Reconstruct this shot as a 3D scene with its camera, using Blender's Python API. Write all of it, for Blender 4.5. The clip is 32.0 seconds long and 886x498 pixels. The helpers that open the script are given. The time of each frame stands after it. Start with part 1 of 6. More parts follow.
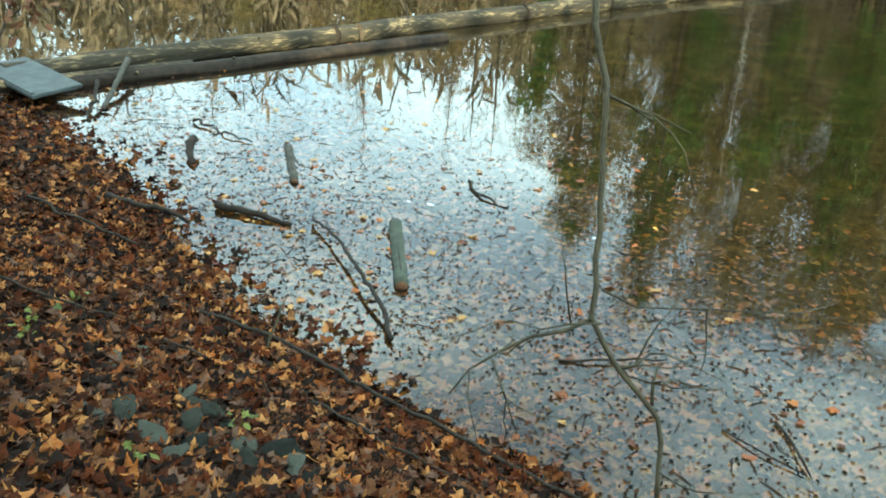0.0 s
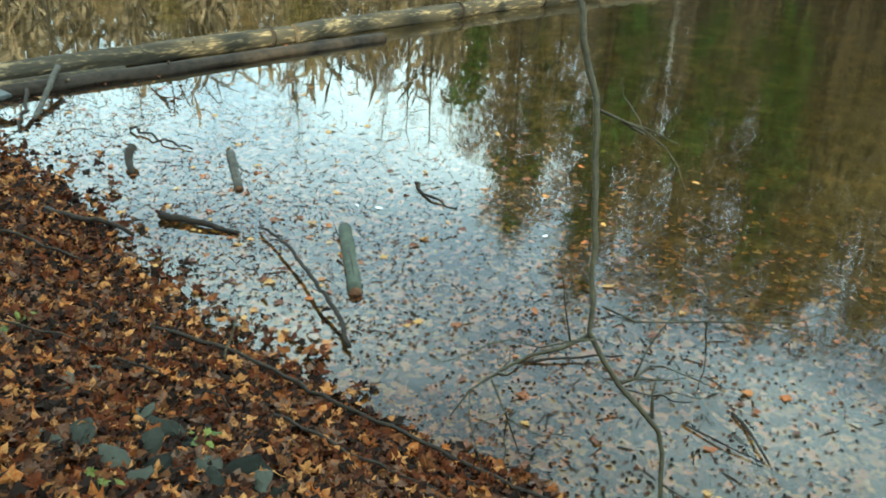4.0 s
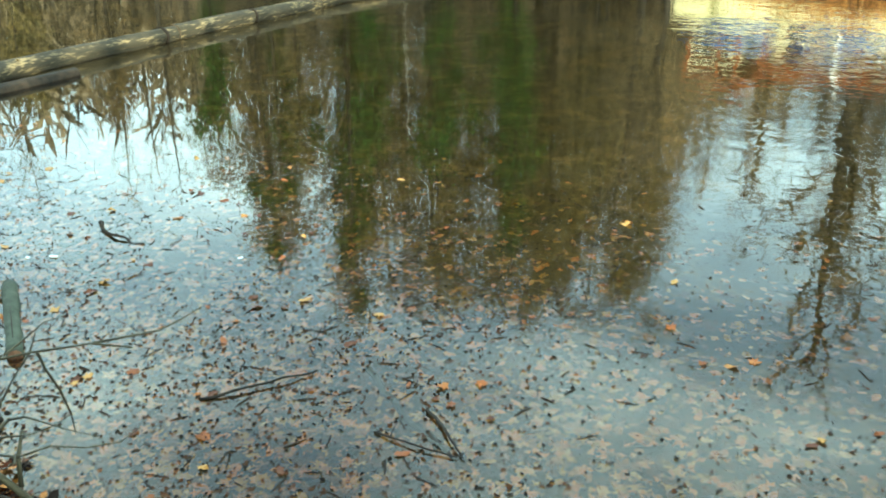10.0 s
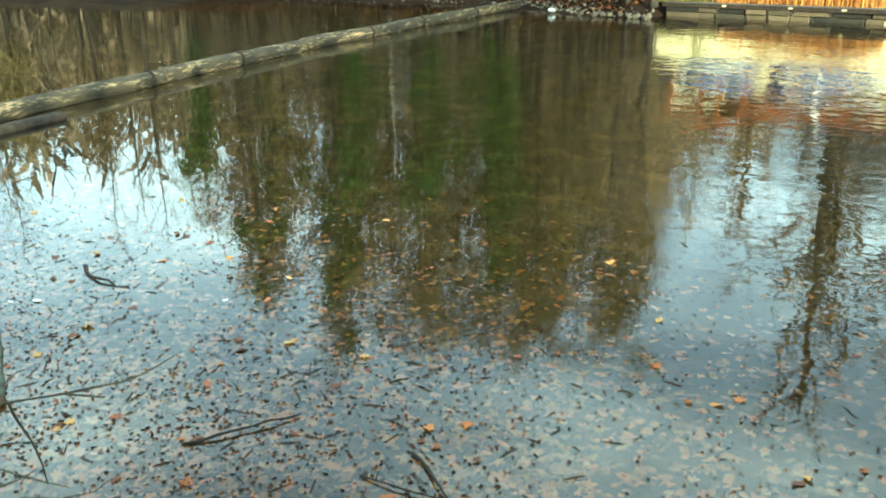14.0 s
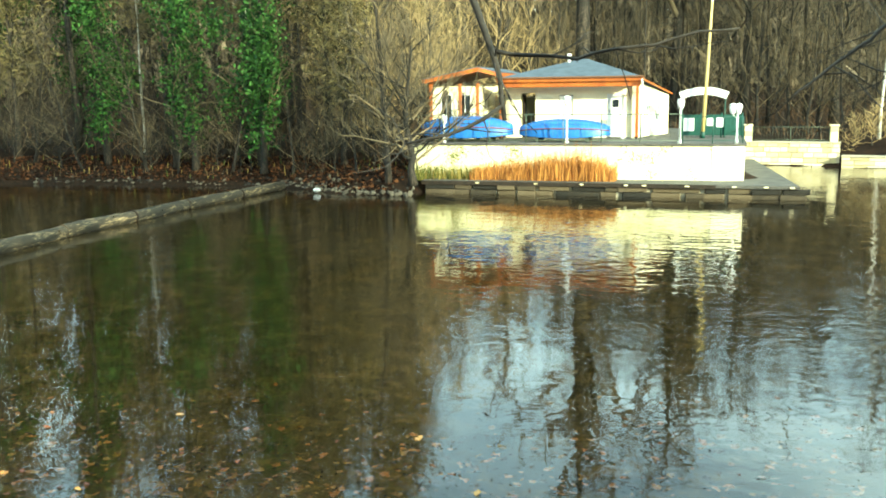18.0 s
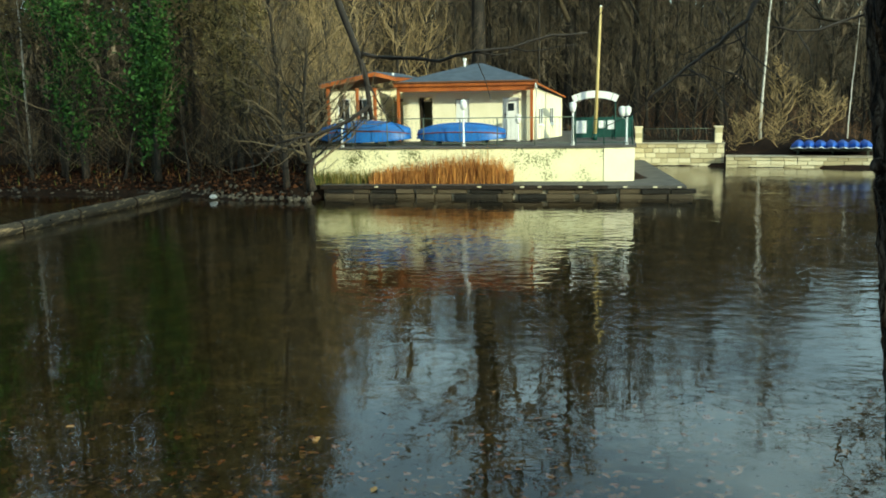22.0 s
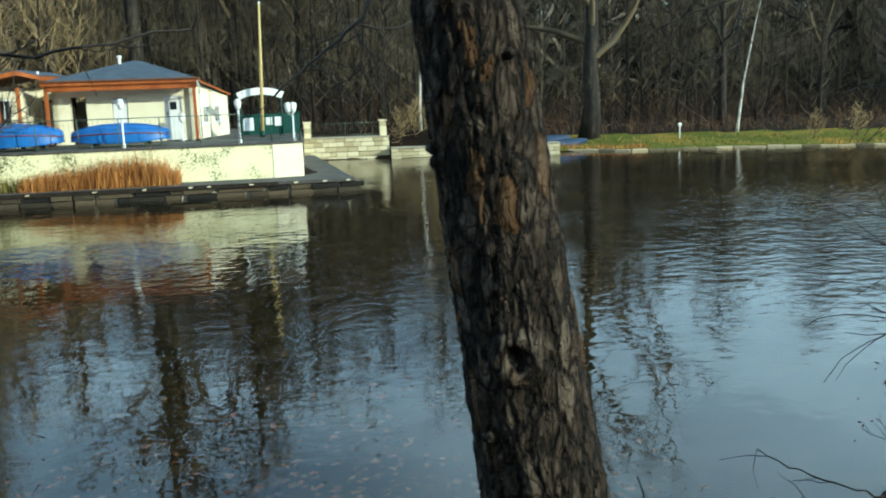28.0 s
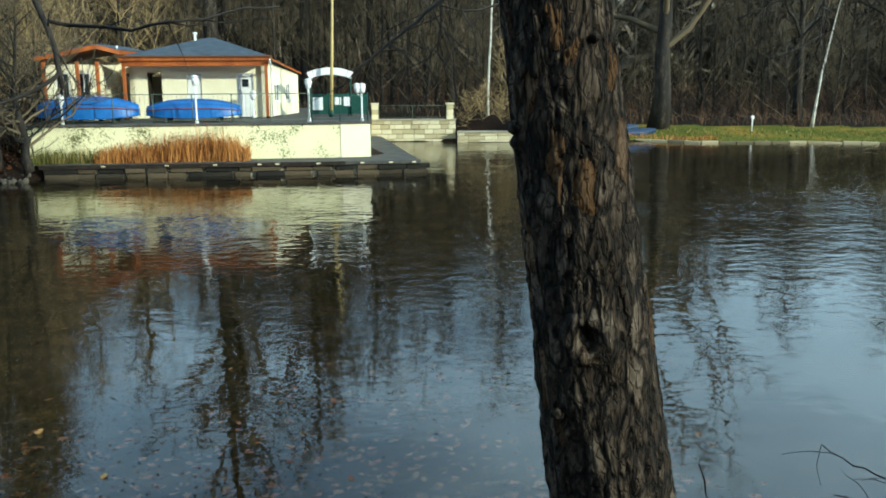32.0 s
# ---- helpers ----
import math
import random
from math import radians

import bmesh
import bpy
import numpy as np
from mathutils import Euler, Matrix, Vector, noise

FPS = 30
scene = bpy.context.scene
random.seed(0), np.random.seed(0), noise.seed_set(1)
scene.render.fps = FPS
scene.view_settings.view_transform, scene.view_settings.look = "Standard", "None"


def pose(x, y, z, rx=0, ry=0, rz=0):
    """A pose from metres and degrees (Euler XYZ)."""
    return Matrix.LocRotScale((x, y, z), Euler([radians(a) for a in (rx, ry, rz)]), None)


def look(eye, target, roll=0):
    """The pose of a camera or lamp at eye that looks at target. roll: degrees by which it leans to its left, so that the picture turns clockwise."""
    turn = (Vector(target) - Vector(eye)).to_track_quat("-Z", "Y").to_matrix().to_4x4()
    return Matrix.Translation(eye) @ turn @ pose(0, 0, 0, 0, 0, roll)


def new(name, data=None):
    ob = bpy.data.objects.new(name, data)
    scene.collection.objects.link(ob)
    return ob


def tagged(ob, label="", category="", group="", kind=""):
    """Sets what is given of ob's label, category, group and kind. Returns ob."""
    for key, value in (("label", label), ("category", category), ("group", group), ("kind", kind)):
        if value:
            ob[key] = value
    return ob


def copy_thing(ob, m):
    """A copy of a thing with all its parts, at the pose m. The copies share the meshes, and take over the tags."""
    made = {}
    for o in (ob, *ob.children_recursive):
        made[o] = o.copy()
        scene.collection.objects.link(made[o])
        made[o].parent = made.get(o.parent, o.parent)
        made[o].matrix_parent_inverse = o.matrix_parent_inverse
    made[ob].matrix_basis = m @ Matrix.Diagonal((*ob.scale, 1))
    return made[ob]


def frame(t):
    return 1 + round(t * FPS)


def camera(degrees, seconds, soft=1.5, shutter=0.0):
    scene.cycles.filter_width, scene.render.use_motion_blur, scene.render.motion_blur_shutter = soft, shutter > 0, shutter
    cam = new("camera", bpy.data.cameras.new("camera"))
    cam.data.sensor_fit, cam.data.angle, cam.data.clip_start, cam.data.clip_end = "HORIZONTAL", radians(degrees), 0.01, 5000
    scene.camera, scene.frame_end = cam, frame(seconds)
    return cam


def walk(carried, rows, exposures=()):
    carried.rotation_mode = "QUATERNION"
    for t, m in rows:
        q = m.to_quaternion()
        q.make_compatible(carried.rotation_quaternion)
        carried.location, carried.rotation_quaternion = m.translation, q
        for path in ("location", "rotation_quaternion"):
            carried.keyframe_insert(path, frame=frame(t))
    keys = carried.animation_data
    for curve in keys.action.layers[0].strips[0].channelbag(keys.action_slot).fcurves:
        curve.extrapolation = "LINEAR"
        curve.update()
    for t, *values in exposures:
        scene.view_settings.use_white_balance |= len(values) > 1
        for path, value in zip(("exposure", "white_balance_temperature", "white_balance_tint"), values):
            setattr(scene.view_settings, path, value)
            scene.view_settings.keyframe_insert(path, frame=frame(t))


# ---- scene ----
import itertools

cam = camera(51.9, 32.0, soft=1.8, shutter=0.3)
PATH = [
    (0, (1.004, 0.514, 3.676), (-0.445, 1.623, 2.856), 3.0),
    (0.5, (0.973, 0.512, 3.666), (-0.479, 1.618, 2.848), 3.5),
    (1, (1.021, 0.544, 3.68), (-0.443, 1.641, 2.872), 3.8),
    (1.5, (1.04, 0.555, 3.674), (-0.421, 1.652, 2.861), 4.0),
    (2, (0.971, 0.537, 3.687), (-0.477, 1.662, 2.889), 3.7),
    (2.5, (0.829, 0.44, 3.705), (-0.598, 1.585, 2.894), 3.4),
    (4.5, (0.91, 0.438, 3.713), (-0.4, 1.71, 2.897), 2.1),
    (5, (0.943, 0.449, 3.72), (-0.281, 1.805, 2.906), 1.2),
    (5.5, (0.976, 0.511, 3.698), (-0.16, 1.939, 2.88), 0.5),
    (6, (1.052, 0.621, 3.677), (-0.076, 2.105, 2.953), 1.8),
    (6.5, (1.148, 0.794, 3.633), (0.114, 2.318, 2.853), 2.7),
    (7, (1.061, 0.928, 3.588), (0.133, 2.497, 2.766), 0.6),
    (7.5, (1.007, 0.96, 3.61), (0.105, 2.558, 2.816), -0.8),
    (8, (0.934, 1.035, 3.583), (0.071, 2.628, 2.737), 0.1),
    (8.5, (1.007, 1.149, 3.529), (0.045, 2.713, 2.737), 0.5),
    (9, (1.171, 1.306, 3.518), (0.189, 2.85, 2.713), 0.2),
    (9.5, (1.253, 1.343, 3.507), (0.235, 2.877, 2.723), -0.6),
    (10, (1.258, 1.339, 3.502), (0.233, 2.87, 2.725), -0.8),
    (10.5, (1.26, 1.327, 3.508), (0.229, 2.861, 2.744), -1.2),
    (11, (1.273, 1.369, 3.515), (0.244, 2.912, 2.766), -1.3),
    (11.5, (1.278, 1.348, 3.511), (0.266, 2.914, 2.787), -0.8),
    (12, (1.285, 1.354, 3.512), (0.266, 2.917, 2.793), -1.2),
    (12.5, (1.286, 1.349, 3.517), (0.268, 2.917, 2.807), -1.3),
    (13, (1.283, 1.36, 3.514), (0.262, 2.925, 2.803), -1.2),
    (13.5, (1.291, 1.347, 3.516), (0.273, 2.918, 2.809), -1.1),
    (15.5, (1.274, 1.353, 3.53), (0.243, 2.926, 2.851), -0.9),
    (16, (1.276, 1.358, 3.533), (0.25, 2.938, 2.862), -0.6),
    (16.5, (1.237, 1.36, 3.579), (0.296, 3.023, 2.988), -0.4),
    (17, (1.115, 1.241, 3.595), (0.327, 3.016, 3.119), -0.8),
    (17.5, (0.916, 1.216, 3.601), (0.305, 3.082, 3.221), -1.4),
    (18, (0.922, 1.164, 3.622), (0.329, 3.044, 3.28), -0.7),
    (18.5, (0.936, 1.158, 3.622), (0.351, 3.041, 3.287), -0.4),
    (19, (1.003, 1.056, 3.613), (0.504, 2.962, 3.27), -0.6),
    (19.5, (1.046, 1.006, 3.605), (0.616, 2.928, 3.256), -0.7),
    (20, (1.065, 0.983, 3.601), (0.661, 2.909, 3.243), -0.8),
    (20.5, (1.069, 0.994, 3.602), (0.657, 2.919, 3.248), -0.6),
    (21, (1.076, 0.985, 3.602), (0.663, 2.91, 3.249), -0.5),
    (21.5, (1.067, 1.056, 3.607), (0.66, 2.983, 3.262), -0.7),
    (22, (1.08, 1.031, 3.606), (0.691, 2.965, 3.271), -1.0),
    (22.5, (1.101, 0.932, 3.607), (0.725, 2.869, 3.281), -0.9),
    (23, (1.094, 0.919, 3.612), (0.68, 2.852, 3.31), -0.3),
    (23.5, (1.141, 0.911, 3.622), (0.885, 2.875, 3.348), -0.1),
    (24, (1.288, 0.873, 3.632), (1.418, 2.854, 3.392), -0.3),
    (24.5, (1.338, 0.873, 3.634), (1.686, 2.826, 3.374), -0.4),
    (25, (1.382, 0.878, 3.629), (1.816, 2.811, 3.357), -1.6),
    (25.5, (1.421, 0.879, 3.629), (1.908, 2.8, 3.355), -1.4),
    (27.5, (1.433, 0.817, 3.635), (1.933, 2.732, 3.348), -1.2),
    (28, (1.312, 0.897, 3.592), (1.609, 2.842, 3.233), -1.9),
    (28.5, (1.259, 0.914, 3.579), (1.527, 2.857, 3.19), -1.3),
    (29, (1.258, 0.872, 3.587), (1.497, 2.82, 3.202), -1.3),
    (29.5, (1.273, 0.857, 3.588), (1.488, 2.809, 3.211), -1.5),
    (30, (1.263, 0.816, 3.59), (1.468, 2.77, 3.215), -1.4),
    (30.5, (1.271, 0.821, 3.589), (1.478, 2.774, 3.21), -1.3),
    (31, (1.275, 0.83, 3.586), (1.476, 2.782, 3.202), -1.0),
    (31.5, (1.271, 0.829, 3.586), (1.454, 2.784, 3.204), -0.7),
    (32, (1.259, 0.835, 3.583), (1.422, 2.79, 3.194), -0.3),
]
EXPOSURES = [(0.0, 1.64, 6450, -14), (2.5, 1.64, 6450, -15), (5.0, 1.55, 6550, -16), (7.0, 1.59, 6500, -20), (16.0, 1.68, 6250, -20), (17.0, 1.64, 6350, -23), (19.0, 1.05, 6200, -20), (22.0, -0.04, 5950, -18), (24.0, 0.0, 5550, -17), (25.0, 0.03, 5100, -14), (28.0, -0.02, 5200, -12), (32.0, -0.05, 5300, -10)]
walk(cam, [(t, look(eye, target, roll)) for t, eye, target, roll in PATH], EXPOSURES)

# ---- light ----
SUN_AZ, SUN_EL = radians(128), radians(18)
world = bpy.data.worlds.new("world")
scene.world = world
world.use_nodes = True
wn = world.node_tree.nodes
sky = wn.new("ShaderNodeTexSky")
sky.sky_type, sky.sun_disc = "NISHITA", False
sky.sun_elevation, sky.sun_rotation = SUN_EL, SUN_AZ
sky.air_density, sky.dust_density, sky.ozone_density = 0.9, 1.2, 1.2
wn["Background"].inputs["Strength"].default_value = 0.15
# thin, broken high cloud over the whole sky
wlink = world.node_tree.links.new
wco, wmap, wnoise, wramp, wmix = (wn.new(k) for k in ("ShaderNodeTexCoord", "ShaderNodeMapping", "ShaderNodeTexNoise", "ShaderNodeMapRange", "ShaderNodeMix"))
wmap.inputs["Scale"].default_value, wmap.inputs["Location"].default_value = (1.0, 1.0, 2.6), (16.04, 18.47, 5.32)
wnoise.inputs["Scale"].default_value, wnoise.inputs["Detail"].default_value = 2.4, 5
wramp.interpolation_type = "SMOOTHSTEP"
wramp.inputs["From Min"].default_value, wramp.inputs["From Max"].default_value, wramp.inputs["To Max"].default_value = 0.18, 0.80, 0.62
wramp.inputs["To Min"].default_value = 0.08
wmix.data_type = "RGBA"
wlink(wco.outputs["Generated"], wmap.inputs["Vector"])
wlink(wmap.outputs[0], wnoise.inputs["Vector"])
# the haze thickens a little towards the horizon and the sunny side, and a clear gap opens high in the north
wdot, wadd = wn.new("ShaderNodeVectorMath"), wn.new("ShaderNodeMath")
wdot.operation, wadd.operation = "DOT_PRODUCT", "MULTIPLY_ADD"
wdot.inputs[1].default_value = (0.45, 0.0, -0.05)
wadd.inputs[1].default_value = 0.25
wlink(wco.outputs["Generated"], wdot.inputs[0])
wlink(wdot.outputs["Value"], wadd.inputs[0])
wlink(wnoise.outputs["Fac"], wadd.inputs[2])
wbank, wsoft, wsum = wn.new("ShaderNodeVectorMath"), wn.new("ShaderNodeMapRange"), wn.new("ShaderNodeMath")
wbank.operation, wsoft.interpolation_type = "DOT_PRODUCT", "SMOOTHSTEP"
wbank.inputs[1].default_value = (-0.27, 0.74, 0.616)
wsoft.inputs["From Min"].default_value, wsoft.inputs["From Max"].default_value, wsoft.inputs["To Max"].default_value = 0.90, 0.99, -0.06
wlink(wco.outputs["Generated"], wbank.inputs[0])
wlink(wbank.outputs["Value"], wsoft.inputs["Value"])
wlink(wadd.outputs[0], wsum.inputs[0])
wlink(wsoft.outputs[0], wsum.inputs[1])
wlink(wsum.outputs[0], wramp.inputs["Value"])
wlink(wramp.outputs[0], wmix.inputs["Factor"])
wlink(sky.outputs[0], wmix.inputs["A"])
wmix.inputs["B"].default_value = (16.6, 18.4, 19.5, 1)
wlink(wmix.outputs["Result"], wn["Background"].inputs["Color"])
sun = new("sun", bpy.data.lights.new("sun", "SUN"))
sun.data.energy, sun.data.angle, sun.data.color = 5.0, radians(0.55), (1.0, 0.87, 0.66)
sun_dir = Vector((math.sin(SUN_AZ) * math.cos(SUN_EL), math.cos(SUN_AZ) * math.cos(SUN_EL), math.sin(SUN_EL)))
sun.matrix_world = look(sun_dir * 90, (0, 0, 0))


# ---- materials ----
def mat(name, c1, c2, scale=6.0, rough=0.7, bump=0.3, fine=40.0, c3=None, metal=0.0, stretch=(1, 1, 1), spec=0.4, per="", space="Object", dist=0.02):
    """Two scales of noise between colours, with relief; per: vary by 'object' or by 'island'."""
    m = bpy.data.materials.new(name)
    m.use_nodes = True
    n, link = m.node_tree.nodes, m.node_tree.links.new
    b = n["Principled BSDF"]
    co = n.new("ShaderNodeTexCoord")
    mp = n.new("ShaderNodeMapping")
    mp.inputs["Scale"].default_value = stretch
    link(co.outputs[space], mp.inputs["Vector"])
    n1, n2 = n.new("ShaderNodeTexNoise"), n.new("ShaderNodeTexNoise")
    n1.inputs["Scale"].default_value, n1.inputs["Detail"].default_value = scale, 4
    n2.inputs["Scale"].default_value, n2.inputs["Detail"].default_value = fine, 3
    link(mp.outputs[0], n1.inputs["Vector"])
    link(mp.outputs[0], n2.inputs["Vector"])
    ramp = n.new("ShaderNodeValToRGB")
    e = ramp.color_ramp.elements
    e[0].position, e[0].color = 0.32, (*c1, 1)
    e[1].position, e[1].color = 0.68, (*c2, 1)
    if c3:
        k = e.new(0.55)
        k.color = (*c3, 1)
    fac = n1.outputs["Fac"]
    mixf = n.new("ShaderNodeMath")
    mixf.operation = "MULTIPLY_ADD"
    mixf.inputs[1].default_value, mixf.inputs[2].default_value = 0.45, 0.0
    link(n2.outputs["Fac"], mixf.inputs[0])
    add = n.new("ShaderNodeMath")
    add.operation = "MULTIPLY_ADD"
    add.inputs[1].default_value = 0.6
    link(fac, add.inputs[0])
    link(mixf.outputs[0], add.inputs[2])
    out = add.outputs[0]
    if per:
        src = n.new("ShaderNodeObjectInfo").outputs["Random"] if per == "object" else n.new("ShaderNodeNewGeometry").outputs["Random Per Island"]
        mm = n.new("ShaderNodeMath")
        mm.operation = "MULTIPLY_ADD"
        mm.inputs[1].default_value = 0.75
        half = n.new("ShaderNodeMath")
        half.operation = "MULTIPLY_ADD"
        half.inputs[1].default_value, half.inputs[2].default_value = 0.35, -0.03
        link(out, half.inputs[0])
        link(src, mm.inputs[0])
        link(half.outputs[0], mm.inputs[2])
        out = mm.outputs[0]
    link(out, ramp.inputs["Fac"])
    link(ramp.outputs["Color"], b.inputs["Base Color"])
    b.inputs["Metallic"].default_value = metal
    b.inputs["Specular IOR Level"].default_value = spec
    rr = n.new("ShaderNodeMapRange")
    rr.inputs["To Min"].default_value, rr.inputs["To Max"].default_value = max(rough - 0.12, 0.02), min(rough + 0.12, 1)
    link(n2.outputs["Fac"], rr.inputs["Value"])
    link(rr.outputs[0], b.inputs["Roughness"])
    if bump:
        bp = n.new("ShaderNodeBump")
        bp.inputs["Strength"].default_value, bp.inputs["Distance"].default_value = bump, dist
        link(add.outputs[0], bp.inputs["Height"])
        link(bp.outputs[0], b.inputs["Normal"])
    return m


LITTER = mat("leaf_litter_soil", (0.006, 0.0035, 0.0022), (0.045, 0.019, 0.008), 9, 0.95, 0.6, 45, c3=(0.013, 0.008, 0.005), spec=0.1)
MUD = mat("pond_mud", (0.013, 0.0095, 0.003), (0.115, 0.070, 0.017), 1.6, 0.9, 0.3, 12, c3=(0.044, 0.030, 0.008))
GRASS = mat("lawn", (0.045, 0.062, 0.006), (0.36, 0.18, 0.03), 0.35, 0.95, 0.4, 9, c3=(0.12, 0.12, 0.014), spec=0.1)
LEAF = mat("fallen_leaves", (0.007, 0.0028, 0.0018), (0.18, 0.055, 0.0125), 10, 0.8, 0.2, 60, c3=(0.040, 0.0105, 0.003), per="island", spec=0.15)
lk = LEAF.node_tree.nodes["Color Ramp"].color_ramp
for pos, col in ((0.20, (0.010, 0.005, 0.003)), (0.44, (0.075, 0.017, 0.0035)), (0.66, (0.11, 0.066, 0.046)), (0.78, (0.075, 0.030, 0.012)), (0.84, (0.34, 0.16, 0.055)), (0.92, (0.20, 0.055, 0.010))):
    lk.elements.new(pos).color = (*col, 1)
LEAF_OLD = mat("old_leaves", (0.008, 0.0035, 0.002), (0.085, 0.036, 0.015), 10, 0.85, 0.2, 60, c3=(0.024, 0.0085, 0.004), per="island", spec=0.12)
LEAF_DARK = mat("floating_leaves", (0.005, 0.004, 0.0035), (0.06, 0.024, 0.011), 10, 0.88, 0.2, 60, c3=(0.022, 0.014, 0.010), per="island", spec=0.08)
LEAF_FRESH = mat("fresh_leaves", (0.08, 0.022, 0.006), (0.36, 0.19, 0.05), 10, 0.6, 0.2, 60, c3=(0.30, 0.085, 0.015), per="island")
LEAF_WET = mat("sunken_leaves", (0.026, 0.016, 0.010), (0.24, 0.10, 0.035), 10, 0.7, 0.2, 60, c3=(0.085, 0.044, 0.022), per="island")
for pos, col in ((0.22, (0.042, 0.031, 0.025)), (0.42, (0.075, 0.034, 0.013)), (0.62, (0.28, 0.15, 0.026)), (0.74, (0.14, 0.082, 0.058)), (0.82, (0.40, 0.13, 0.035)), (0.9, (0.33, 0.20, 0.09))):
    LEAF_WET.node_tree.nodes["Color Ramp"].color_ramp.elements.new(pos).color = (*col, 1)
BARK = mat("bark", (0.008, 0.006, 0.0045), (0.085, 0.062, 0.042), 5, 0.9, 1.0, 30, stretch=(1, 1, 0.25), c3=(0.02, 0.016, 0.012))
TWIG = mat("twigs", (0.012, 0.010, 0.006), (0.145, 0.108, 0.06), 2, 0.85, 0.2, 12, per="island")
# lighter than TWIG: the haze of distance is mixed into the colour
TWIG_HAZE = mat("haze_paled_stems", (0.024, 0.021, 0.017), (0.21, 0.165, 0.115), 2, 0.9, 0.1, 12, per="island", spec=0.1)
# straw gold, raised well above TWIG so that sunlight sits in the colour
TWIG_GOLD_SUN = mat("golden_sunlit_twigs", (0.10, 0.07, 0.03), (0.42, 0.30, 0.14), 2, 0.85, 0.2, 12, per="island")
TWIG_NEAR = mat("olive_twig_bark", (0.018, 0.015, 0.007), (0.07, 0.056, 0.028), 14, 0.7, 0.4, 60)
TWIG_DARK = mat("dark_twig_bark", (0.010, 0.008, 0.0065), (0.038, 0.03, 0.024), 14, 0.8, 0.4, 60)
BIRCH = mat("birch_bark", (0.09, 0.08, 0.07), (0.72, 0.68, 0.60), 3, 0.7, 0.3, 20, stretch=(1, 1, 2.2), c3=(0.62, 0.58, 0.50))
IVY = mat("ivy_leaves", (0.007, 0.024, 0.005), (0.05, 0.11, 0.022), 3, 0.75, 0.2, 20, per="island", spec=0.15)
DRY_LEAF = mat("dry_twiglets", (0.045, 0.03, 0.012), (0.20, 0.135, 0.055), 3, 0.7, 0.2, 20, per="island")
OLIVE_LEAF = mat("olive_twiglets", (0.03, 0.028, 0.011), (0.20, 0.155, 0.065), 3, 0.8, 0.2, 20, per="island", spec=0.15)
LOGWOOD = mat("weathered_log", (0.010, 0.008, 0.005), (0.21, 0.152, 0.082), 7, 0.85, 1.0, 26, stretch=(1, 0.22, 1), c3=(0.035, 0.027, 0.015))
LOGEND = mat("cut_log_end", (0.03, 0.022, 0.014), (0.11, 0.08, 0.05), 12, 0.9, 0.4, 60)
BAND = mat("dark_iron_band", (0.015, 0.012, 0.01), (0.035, 0.025, 0.018), 20, 0.9, 0.3, 60, metal=0.0, spec=0.1)
STICK = mat("wet_driftwood", (0.005, 0.004, 0.003), (0.032, 0.022, 0.015), 8, 0.7, 0.5, 50, spec=0.2)
PALE_STICK = mat("grey_driftwood", (0.012, 0.011, 0.009), (0.07, 0.062, 0.048), 8, 0.8, 0.5, 50)
POST = mat("mossy_post", (0.014, 0.017, 0.012), (0.062, 0.074, 0.052), 9, 0.8, 0.5, 40, stretch=(1, 1, 0.3))
RUST = mat("rust", (0.05, 0.022, 0.012), (0.17, 0.075, 0.035), 20, 0.8, 0.3, 60)
ROCK = mat("bank_rock", (0.009, 0.010, 0.008), (0.055, 0.058, 0.047), 5, 0.95, 0.6, 35, per="object", spec=0.1)
RIPRAP = mat("riprap_stone", (0.016, 0.013, 0.010), (0.095, 0.080, 0.058), 4, 0.9, 0.6, 25, per="object")
WHITE_STONE = mat("white_stone", (0.10, 0.09, 0.08), (0.8, 0.78, 0.74), 4, 0.8, 0.4, 25)
CREAM = mat("cream_render", (0.60, 0.55, 0.30), (0.85, 0.79, 0.50), 1.3, 0.85, 0.25, 18, c3=(0.80, 0.73, 0.44))
def stained(m):
    """Dark moss gathered in patches low in the colour ramp."""
    k = m.node_tree.nodes["Color Ramp"].color_ramp
    k.elements[0].color, k.elements[0].position = (0.12, 0.12, 0.04, 1), 0.37
    k.elements[1].position = 0.47
    return m


stained(CREAM)
WALLPAINT = mat("house_render", (0.76, 0.68, 0.46), (0.87, 0.80, 0.58), 1.5, 0.85, 0.15, 25)
WHITE = mat("white_paint", (0.70, 0.69, 0.66), (0.84, 0.83, 0.80), 3, 0.5, 0.05, 30)
ORANGE = mat("orange_stained_wood", (0.18, 0.040, 0.006), (0.42, 0.115, 0.016), 3, 0.5, 0.2, 30, stretch=(1, 1, 0.3))
SLATE = mat("roof_felt", (0.03, 0.042, 0.06), (0.075, 0.095, 0.125), 3, 0.75, 0.3, 30)
CANOE = mat("faded_blue_hull", (0.006, 0.016, 0.045), (0.015, 0.035, 0.085), 2, 0.6, 0.1, 14)
BLUE = mat("blue_boat_paint", (0.012, 0.075, 0.28), (0.03, 0.15, 0.46), 2, 0.45, 0.1, 14)
TARP = mat("deep_blue_hull", (0.01, 0.04, 0.22), (0.03, 0.11, 0.48), 2, 0.5, 0.1, 14)
REDBAND = mat("dark_red_strake", (0.10, 0.02, 0.02), (0.20, 0.05, 0.04), 6, 0.6, 0.1, 30)
DECK = mat("slate_deck", (0.024, 0.021, 0.018), (0.10, 0.09, 0.078), 2, 0.8, 0.3, 18)
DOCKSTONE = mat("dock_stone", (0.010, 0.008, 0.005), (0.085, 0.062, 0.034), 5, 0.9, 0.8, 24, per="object")
